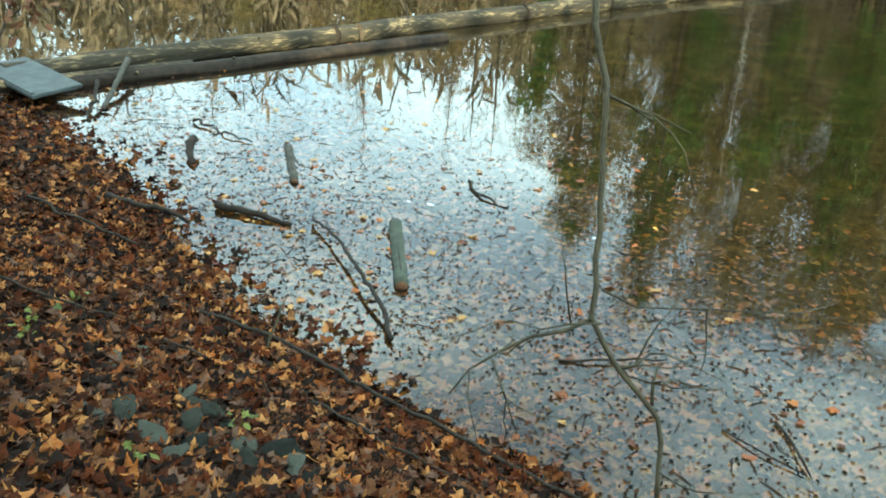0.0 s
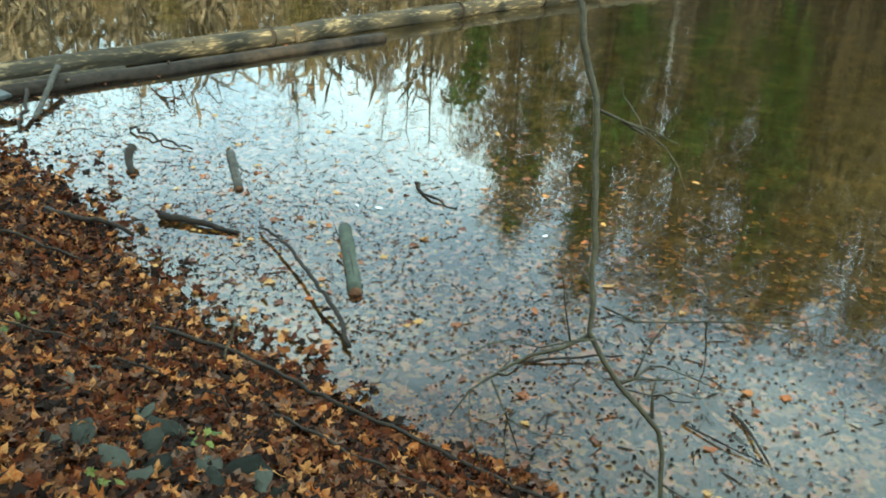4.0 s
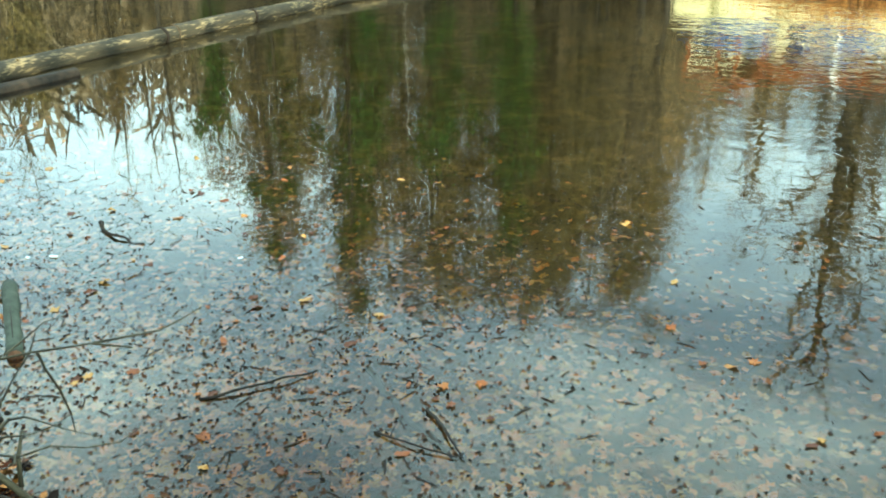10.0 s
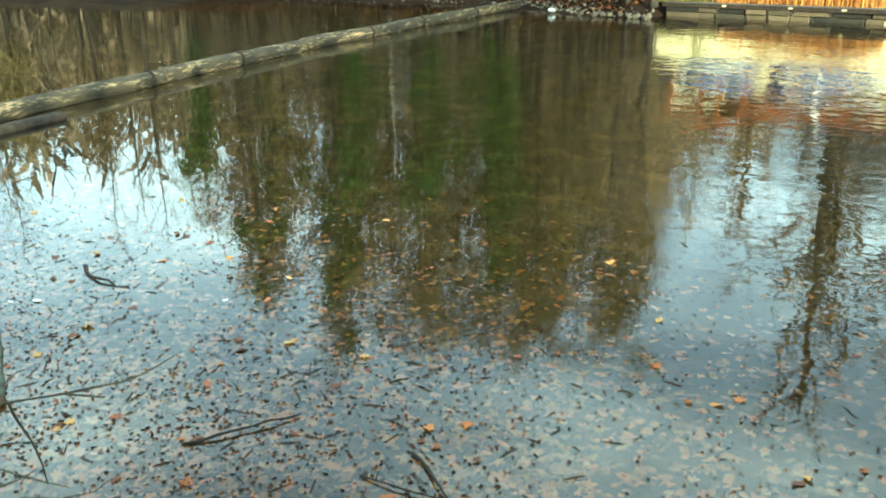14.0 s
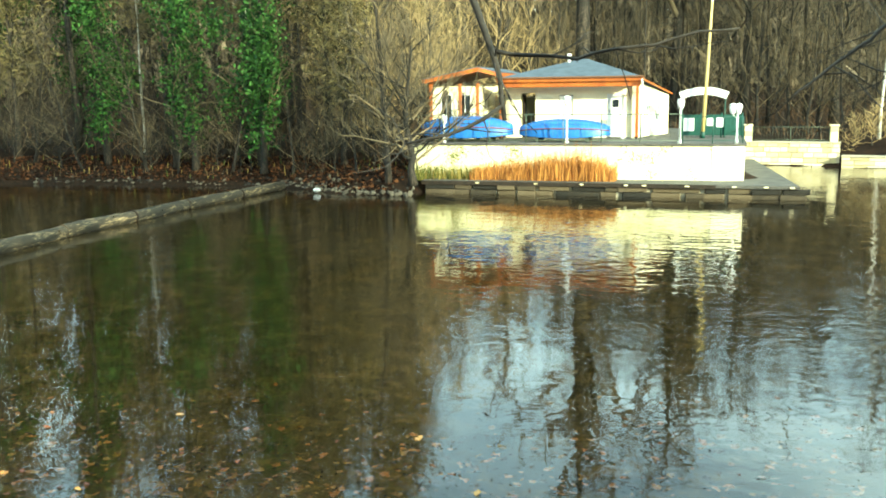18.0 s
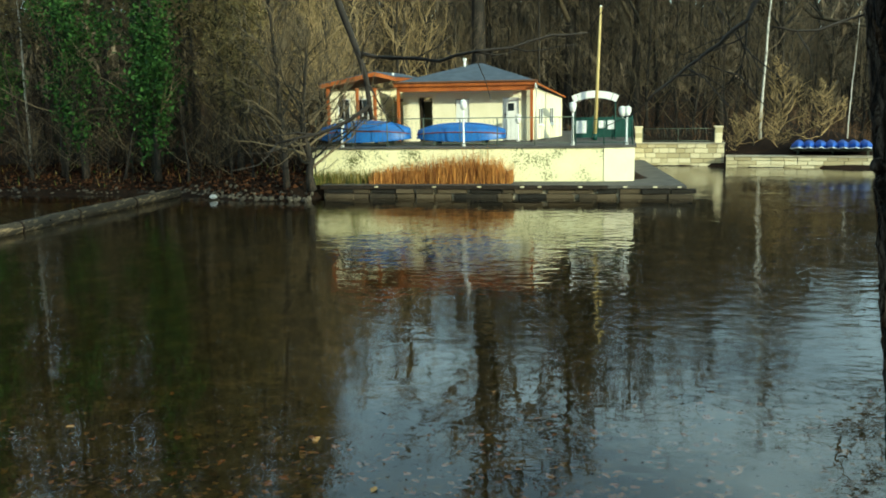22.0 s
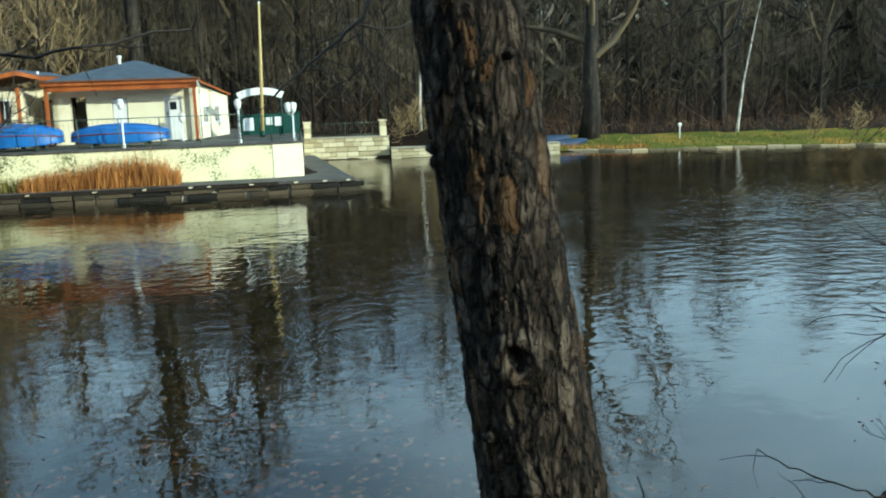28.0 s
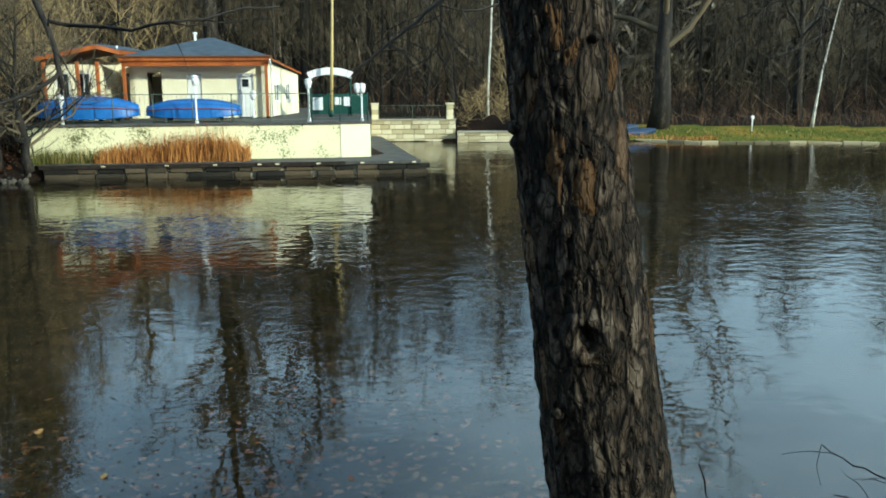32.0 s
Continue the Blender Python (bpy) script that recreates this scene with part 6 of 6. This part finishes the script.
hanging("overhead_branch", "thin dark branch growing from the trunk", [
    ([(1.80, 3.34, 4.2), (1.82, 4.21, 3.84), (1.71, 4.18, 3.80), (1.62, 4.16, 3.78), (1.53, 4.14, 3.80)], 0.010, 0.003),
], TWIG_DARK, 4, 0.25, 0.0025, 0.006)
hanging("overhead_branch", "long dark branch over the open water", [
    ([(4.3, 5.5, 4.8), (4.0, 5.56, 4.29), (3.86, 5.56, 4.14), (3.67, 5.59, 4.0), (3.36, 5.64, 3.89), (3.24, 5.66, 3.83)], 0.014, 0.004),
    ([(3.7, 5.58, 4.02), (3.66, 5.58, 3.9), (3.67, 5.58, 3.75)], 0.007, 0.003),
], TWIG_DARK, 9, 0.45, 0.0045, 0.006)
hanging("overhead_branch", "fan of fine dark twigs at the water's edge", [
    ([(5.4, 5.3, 4.5), (5.03, 5.33, 4.30), (4.72, 5.38, 4.20), (4.41, 5.44, 4.12), (4.14, 5.50, 4.08)], 0.014, 0.004),
    ([(5.5, 5.1, 3.1), (4.95, 5.14, 2.88), (4.73, 5.18, 2.79), (4.57, 5.20, 2.71), (4.39, 5.24, 2.65)], 0.010, 0.003),
    ([(5.4, 5.1, 1.95), (4.90, 5.04, 2.08), (4.78, 5.07, 2.11), (4.55, 5.14, 2.21), (4.28, 5.22, 2.33)], 0.008, 0.003),
    ([(5.6, 5.4, 3.6), (5.2, 5.5, 3.7), (4.9, 5.6, 3.55), (4.6, 5.7, 3.5)], 0.009, 0.003),
], TWIG_DARK, 26, 0.55, 0.0036, 0.01)
hanging("overhead_branch", "fine drooping twigs above the log boom", [
    ([(-6.2, 5.5, 3.2), (-6.0, 5.2, 2.75), (-5.75, 5.1, 2.45), (-5.5, 5.0, 2.2)], 0.008, 0.003),
    ([(-6.5, 5.0, 3.0), (-6.5, 4.7, 2.6), (-6.4, 4.6, 2.3)], 0.006, 0.002),
], TWIG_DARK, 8, 0.45, 0.0025, 0.01)

hanging("bare_sapling", "thin bare twig rising from the bank", [
    ([(2.80, 4.25, 0.05), (2.72, 4.2, 1.1), (2.63, 4.2, 1.85), (2.60, 4.2, 1.91), (2.58, 4.2, 2.0)], 0.007, 0.003),
], TWIG_DARK, 0)
hanging("overhead_branch", "dark low branch over the water by the shrub", [
    ([(5.3, 5.0, 1.05), (4.5, 5.0, 1.28), (3.99, 5.0, 1.45), (3.72, 5.0, 1.57), (3.53, 5.0, 1.70)], 0.010, 0.003),
    ([(5.2, 5.0, 0.9), (4.3, 5.0, 1.27), (3.9, 5.0, 1.33), (3.62, 5.0, 1.42)], 0.007, 0.003),
], TWIG_DARK, 7, 0.25, 0.003, 0.006)

# waterside shrub to the right, with twigs dipping into the pond
shrub = bare_tree("waterside_shrub", "low dark leafless shrub dipping into the water", 81, TWIG_DARK, TWIG_DARK, pose(7.6, 7.9, 0.1), 1.0, height=1.1, radius=0.03, first=0.03, limbs=16, spread=2.2, density=(5, 4), twig=0.006, rise=0.3,
                  leaves=(LEAF_DARK, 260, 0.12, 0.03, 0.1))
for x, y, s in ((8.8, 8.6, 1.2), (6.6, 7.3, 0.7), (10.2, 9.8, 1.4)):
    plant(shrub, x, y, s)

# beech twig with russet leaves at the left edge
sprig = thing("russet_sprig", pose(-8.13, 2.32, 1.64), "low twig with russet beech leaves", "twig")
put("stem", tubes("stem", [([(0.2, -0.4, -0.4), (0, 0, 0.3), (-0.3, 0.3, 0.8)], [0.015, 0.01, 0.004]), ([(0, 0, 0.3), (0.3, 0.1, 0.5)], 0.005)], TWIG_DARK, 5), sprig)
put("foliage", leaf_cloud("foliage", [(-0.1, 0.1, 0.6), (0.2, 0.1, 0.5), (-0.3, 0.3, 0.8), (0, 0, 0.8)], 130, 0.16, 0.055, RUST, 5), sprig)


# ---- log boom ----
def log(name, p, q, r, label, seed, bands=(), wood=LOGWOOD):
    rg = np.random.default_rng(seed)
    p, q = np.array(p, float), np.array(q, float)
    l = np.linalg.norm(q - p)
    t = thing(name, pose(*p), label, "log", "logs of the boom")
    n_, k = max(int(l / 0.12), 6), 28
    s = np.linspace(0, 1, n_)
    c = (q - p)[None] * s[:, None]
    side = np.array([-(q - p)[1], (q - p)[0], 0]) / l
    c += side[None] * (0.05 * np.sin(s * 5 + seed))[:, None]
    vs = []
    for i in range(n_):
        for j in range(k):
            a = j * 2 * math.pi / k
            rr = r * (1 - 0.08 * s[i]) * (1 + 0.07 * noise.noise(Vector((math.cos(a) * 2, math.sin(a) * 2, s[i] * l * 0.8 + seed))) + 0.10 * noise.noise(Vector((math.cos(a) * 5, math.sin(a) * 5, s[i] * l * 0.9 + seed))) - 0.10 * max(0, 1 - 6 * abs(noise.noise(Vector((math.cos(a) * 3.5, math.sin(a) * 3.5, s[i] * l * 0.5 - seed))))))
            vs.append(c[i] + side * rr * math.cos(a) + np.array([0, 0, rr * math.sin(a)]))
    fs = [(i * k + j, i * k + (j + 1) % k, (i + 1) * k + (j + 1) % k, (i + 1) * k + j) for i in range(n_ - 1) for j in range(k)]
    body = put("bark", smooth(mesh_of("bark", vs, fs, wood)), t)
    for i in (0, n_ - 1):
        ring = np.array(vs[i * k:(i + 1) * k])
        put("cut_end", mesh_of("cut_end", list(ring) + [ring.mean(0)], [(j, (j + 1) % k, k) for j in range(k)], LOGEND), t, "dark sawn end")
    for b in bands:
        i = int(b * (n_ - 1))
        put("band", tubes("band", [([c[i] + (q - p) / l * -0.04, c[i] + (q - p) / l * 0.04], r * 1.07)], BAND, 14), t, "dark iron band")
    for _ in range(int(l * 0.7)):
        i, a = rg.integers(1, n_ - 1), rg.uniform(0.2, 2.9)
        base = c[i] + side * r * 0.9 * math.cos(a) + np.array([0, 0, r * 0.9 * math.sin(a)])
        put("knot", tubes("knot", [([base, base + (side * math.cos(a) + np.array([0, 0, math.sin(a)])) * rg.uniform(0.03, 0.09)], [0.03, 0.018])], LOGWOOD, 6), t)
    return t


BOOM = [(-13.75, 3.3), (-14.5, 10.0), (-15.1, 15.2), (-15.55, 20.6), (-15.6, 26.4), (-15.35, 32.6)]
for i, (a, b) in enumerate(zip(BOOM, BOOM[1:])):
    log("boom_log", (*a, 0.13), (b[0], b[1] - 0.12, 0.13), 0.19, "weathered floating log of the boom with peeling bark", 5 + i, bands=(0.5,) if i > 1 else (0.93,))
log("boom_log", (-13.2, 4.0, 0.03), (-13.7, 11.6, 0.02), 0.13, "dark waterlogged log lying beside the boom", 22, wood=STICK)
log("boom_log", (-13.0, 2.6, 0.16), (-13.55, 6.2, 0.05), 0.09, "thin pale log resting on the bank beside the boom", 23)

# ---- sticks, posts and stones in the shallows ----
def floating_log(p, q, r, material, label):
    """A short sawn length of wood lying in the water, from its near end p to its far end q."""
    p, q = np.array(p, float), np.array(q, float)
    t = thing("floating_log", pose(*p), label, "log")
    line = wobble([(0, 0, 0), q - p], 0.09, 0.004, rng)
    k = np.linspace(0, 1, len(line))
    me = tubes("shaft", [(line, r * (0.93 + 0.1 * k + 0.03 * np.sin(k * 11)))], material, 18)
    for v in me.vertices:
        v.co += Vector((0, 0, 1)) * 0.07 * r * noise.noise(v.co * 9)
    put("shaft", me, t)
    d = (q - p) / np.linalg.norm(q - p)
    put("cut_end", tubes("cut_end", [([-0.006 * d, 0.012 * d], [r * 0.80, r * 0.88])], RUST, 16), t, "wet rust-brown sawn end")
    put("split", tubes("split", [([d * 0.1 + (0, 0, r * 0.9), d * 0.5 + (0, 0, r * 0.98), d * 0.9 + (0, 0, r)], [0.003, 0.006, 0.003])], STICK, 5), t, "dark drying crack")
    return t


floating_log((-4.98, 4.65, 0.02), (-6.2, 5.39, 0.03), 0.068, POST, "mossy grey-green round log afloat in the shallows")
floating_log((-7.86, 5.1, 0.0), (-9.02, 5.62, 0.012), 0.055, PALE_STICK, "short pale grey log half sunk in the shallows")


def stick(name, pts, r0, r1, material, label, bend=0.01, twigs=0):
    t = thing(name, pose(*pts[0]), label, "stick")
    w = wobble(np.array(pts) - np.array(pts[0]), 0.12, bend, rng)
    s = (w, np.linspace(r0, r1, len(w)))
    put("stem", tubes("stem", [s], material, 8), t)
    if twigs:
        tagged(put("twig_spray", tubes("twig_spray", twiggy([s], rng, twigs, 0.18, 0.004), material, 4), t), kind="stuff")
    return t


stick("driftwood", [(-7.55, 4.02, 0.05), (-7.1, 4.28, 0.04), (-6.74, 4.46, 0.02)], 0.045, 0.025, STICK, "thick black driftwood stick afloat")
stick("long_stick", [(-6.76, 4.73, 0.05), (-6.1, 4.62, 0.10), (-5.35, 4.42, 0.13), (-4.75, 4.25, 0.10), (-4.23, 4.05, 0.03)], 0.013, 0.022, STICK, "long bent stick reaching out of the leaves", 0.012)
stick("driftwood", [(-9.45, 4.55, 0.16), (-9.3, 4.42, 0.10), (-8.95, 4.32, 0.02)], 0.06, 0.035, STICK, "knobbly dark stump of driftwood", 0.02, 2)
stick("driftwood", [(-10.6, 5.0, 0.02), (-9.9, 5.15, 0.05), (-9.4, 5.3, 0.02)], 0.018, 0.01, STICK, "thin dark stick afloat among the leaves", 0.02, 3)
stick("driftwood", [(-8.2, 3.1, 0.10), (-7.7, 3.35, 0.08), (-7.3, 3.6, 0.02)], 0.04, 0.02, STICK, "dark stick lying across the waterline", 0.02, 2)
stick("driftwood", [(-3.3, 5.0, 0.01), (-3.05, 5.35, 0.03), (-2.85, 5.75, 0.015)], 0.012, 0.007, STICK, "straight dark stick afloat", 0.006, 1)
stick("driftwood", [(-1.85, 5.75, 0.015), (-1.6, 5.6, 0.03), (-1.35, 5.42, 0.015)], 0.012, 0.007, STICK, "forked dark stick afloat", 0.008, 3)
stick("driftwood", [(-2.0, 5.35, 0.01), (-1.7, 5.35, 0.03), (-1.38, 5.40, 0.015)], 0.008, 0.005, STICK, "thin dark stick afloat", 0.006, 1)
stick("driftwood", [(-6.9, 6.9, 0.01), (-6.4, 6.7, 0.03), (-6.0, 6.75, 0.01)], 0.02, 0.01, STICK, "dark stick afloat in the scum", 0.02, 2)
stick("driftwood", [(-12.4, 4.3, 0.25), (-11.9, 4.1, 0.10), (-11.3, 3.75, 0.0)], 0.03, 0.02, STICK, "dark branch slanting into the water", 0.02, 4)
stick("driftwood", [(-2.59, 6.04, -0.03), (-2.13, 5.76, -0.03), (-1.72, 5.55, -0.03), (-1.41, 5.42, -0.03)], 0.03, 0.014, PALE_STICK, "pale sodden branch sunk in the shallows", 0.012, 2)
stick("pale_plank", [(-13.45, 5.1, 0.26), (-12.6, 4.65, 0.16), (-11.75, 4.15, 0.0)], 0.05, 0.035, PALE_STICK, "pale weathered pole slanting into the water", 0.005)
stick("bank_branch", [(-6.5, 2.3, 0.24), (-6.26, 2.42, 0.20), (-5.43, 2.83, 0.12), (-4.6, 3.27, 0.09), (-3.7, 3.46, 0.08), (-2.9, 3.68, 0.07), (-2.05, 3.9, 0.06), (-1.2, 4.1, 0.05), (-0.4, 4.25, 0.04)], 0.019, 0.012, STICK, "long dark branch lying along the waterline", 0.006, 3)
stick("bank_branch", [(-3.6, 3.0, 0.17), (-3.2, 3.1, 0.19), (-2.75, 3.2, 0.18), (-2.3, 3.45, 0.14)], 0.014, 0.008, STICK, "thin dark stick lying on the leaves", 0.01, 2)
stick("bank_branch", [(-4.5, 3.1, 0.06), (-4.55, 3.2, 0.28), (-4.62, 3.35, 0.45)], 0.012, 0.005, TWIG_NEAR, "twig standing upright at the waterline", 0.008, 2)
stick("bank_branch", [(-7.9, 2.2, 0.4), (-7.3, 2.5, 0.3), (-6.7, 2.9, 0.16)], 0.02, 0.01, STICK, "dark twig lying on the bank leaves", 0.015, 3)
stick("bank_branch", [(-5.6, 1.4, 0.72), (-5.2, 1.8, 0.58), (-4.9, 2.2, 0.42)], 0.012, 0.006, STICK, "thin twig on the bank", 0.012, 2)
stick("bank_branch", [(-4.6, 2.35, 0.36), (-4.0, 2.75, 0.24), (-3.4, 2.8, 0.20)], 0.01, 0.006, STICK, "thin brown twig on the leaves", 0.012, 2)

board = thing("grey_board", pose(-13.0, 3.55, 0.22, 4, 3, 12), "flat grey weathered board lying on the bank", "board")
part("slab", box(-0.95, 0.75, -0.38, 0.38, -0.03, 0.03, 0.012), SHEET, board)
part("batten", box(-0.9, 0.7, -0.36, -0.30, 0.03, 0.05, 0.006), SHEET, board)


def rock_mesh(name, seed, material, flat=0.6):
    bm = bmesh.new()
    bmesh.ops.create_icosphere(bm, subdivisions=2, radius=0.5)
    for v in bm.verts:
        n3 = noise.noise(v.co * 2.1 + Vector((seed * 7.3, 0, 0)))
        n4 = noise.noise(v.co * 5.0 + Vector((0, seed * 3.1, 0)))
        v.co *= 1 + (0.75 if material is ROCK else 0.4) * n3 + 0.22 * n4
        v.co.z *= flat
    me = bpy.data.meshes.new(name)
    bm.to_mesh(me)
    bm.free()
    me.materials.append(material)
    return me


rocks = [rock_mesh("rock", i + 1, ROCK, 0.27) for i in range(4)]
for i, (x, y, s) in enumerate(((-3.45, 1.66, 0.36), (-3.38, 1.51, 0.22), (-3.12, 1.75, 0.34), (-3.07, 2.04, 0.36), (-3.78, 2.15, 0.24), (-3.55, 2.20, 0.32), (-2.88, 2.36, 0.34), (-3.04, 2.21, 0.28), (-4.50, 2.13, 0.20), (-3.34, 2.02, 0.30), (-2.76, 2.10, 0.30), (-2.75, 2.40, 0.24), (-4.25, 1.87, 0.26), (-2.88, 1.75, 0.24), (-3.35, 2.26, 0.20), (-2.62, 2.47, 0.22))):
    z = float(ground_height(np.array([x]), np.array([y]))[0])
    o = put("rock", rocks[i % 4])
    o.matrix_world = pose(x, y, z + 0.02, rt.uniform(-15, 15), rt.uniform(-15, 15), rt.uniform(0, 360)) @ Matrix.Diagonal((s * 0.95, s * 0.6, s * 0.85, 1))
    tagged(o, "flat grey-green rock half buried in leaves", "rock", "rocks on the bank")

riprap = thing("riprap", pose(0, 0, 0), "band of loose grey stones along the far bank", "stones", kind="structure")
stones = [rock_mesh("stone", i + 20, RIPRAP, 0.7) for i in range(5)]
line = np.array([(-9.75, 31.0), (-12.3, 31.3), (-15.0, 32.9), (-16.6, 33.0), (-24.1, 33.0), (-27, 32.4)])
seg = np.r_[0, np.cumsum(np.hypot(*np.diff(line, axis=0).T))]
for i in range(280):
    s = rt.uniform(0, seg[-1]) if i > 120 else rt.uniform(0, 6.5)
    x, y = np.interp(s, seg, line[:, 0]), np.interp(s, seg, line[:, 1])
    d = abs(rt.gauss(0, 0.45)) - 0.1
    sz = rt.uniform(0.08, 0.25)
    put("stone", stones[i % 5], riprap, m=pose(x + rt.uniform(-0.1, 0.1), y + d, 0.05 + max(d, 0) * 0.35, rt.uniform(0, 360), rt.uniform(0, 360), rt.uniform(0, 360)) @ Matrix.Diagonal((sz, sz * 0.8, sz * 0.8, 1)))
o = put("white_stone", rock_mesh("white_stone", 40, WHITE_STONE, 0.8))
o.matrix_world = pose(-13.4, 31.35, 0.12, 10, 5, 30) @ Matrix.Diagonal((0.3, 0.2, 0.22, 1))
tagged(o, "single white stone at the end of the boom", "stone")

# green seedlings in the litter
for i, (x, y) in enumerate(((-5.35, 2.0), (-5.1, 1.35), (-4.55, 1.45), (-4.9, 1.6), (-4.35, 1.1), (-3.3, 2.35), (-2.75, 1.55))):
    z = float(ground_height(np.array([x]), np.array([y]))[0])
    t = thing("seedling", pose(x, y, z), "small green seedling among the fallen leaves", "plant", "seedlings on the bank")
    put("stem", tubes("stem", [([(0, 0, -0.02), (0.01, 0, 0.08), (0.03, 0.01, 0.14)], [0.004, 0.003, 0.002])], SPRIG, 5), t)
    r_ = np.random.default_rng(i)
    put("leaves", scatter_leaves("leaves", SPRIG, r_.normal(0, 0.05, 6), r_.normal(0, 0.05, 6), r_.uniform(0.05, 0.11, 6), 0.06, 0.4, r_, 0.5, 0.5), t)
for i, (x, y) in enumerate(((-9.9, 4.75), (-6.5, 6.05), (-4.9, 7.0), (-6.7, 5.9))):
    o = put("litter_scrap", scatter_leaves("litter_scrap", PAPER, [0], [0], [0.012], 0.085, 0.05, np.random.default_rng(i), 0.2, 0.0))
    o.matrix_world = pose(x, y, 0)
    tagged(o, "small white scrap afloat on the water", "litter")
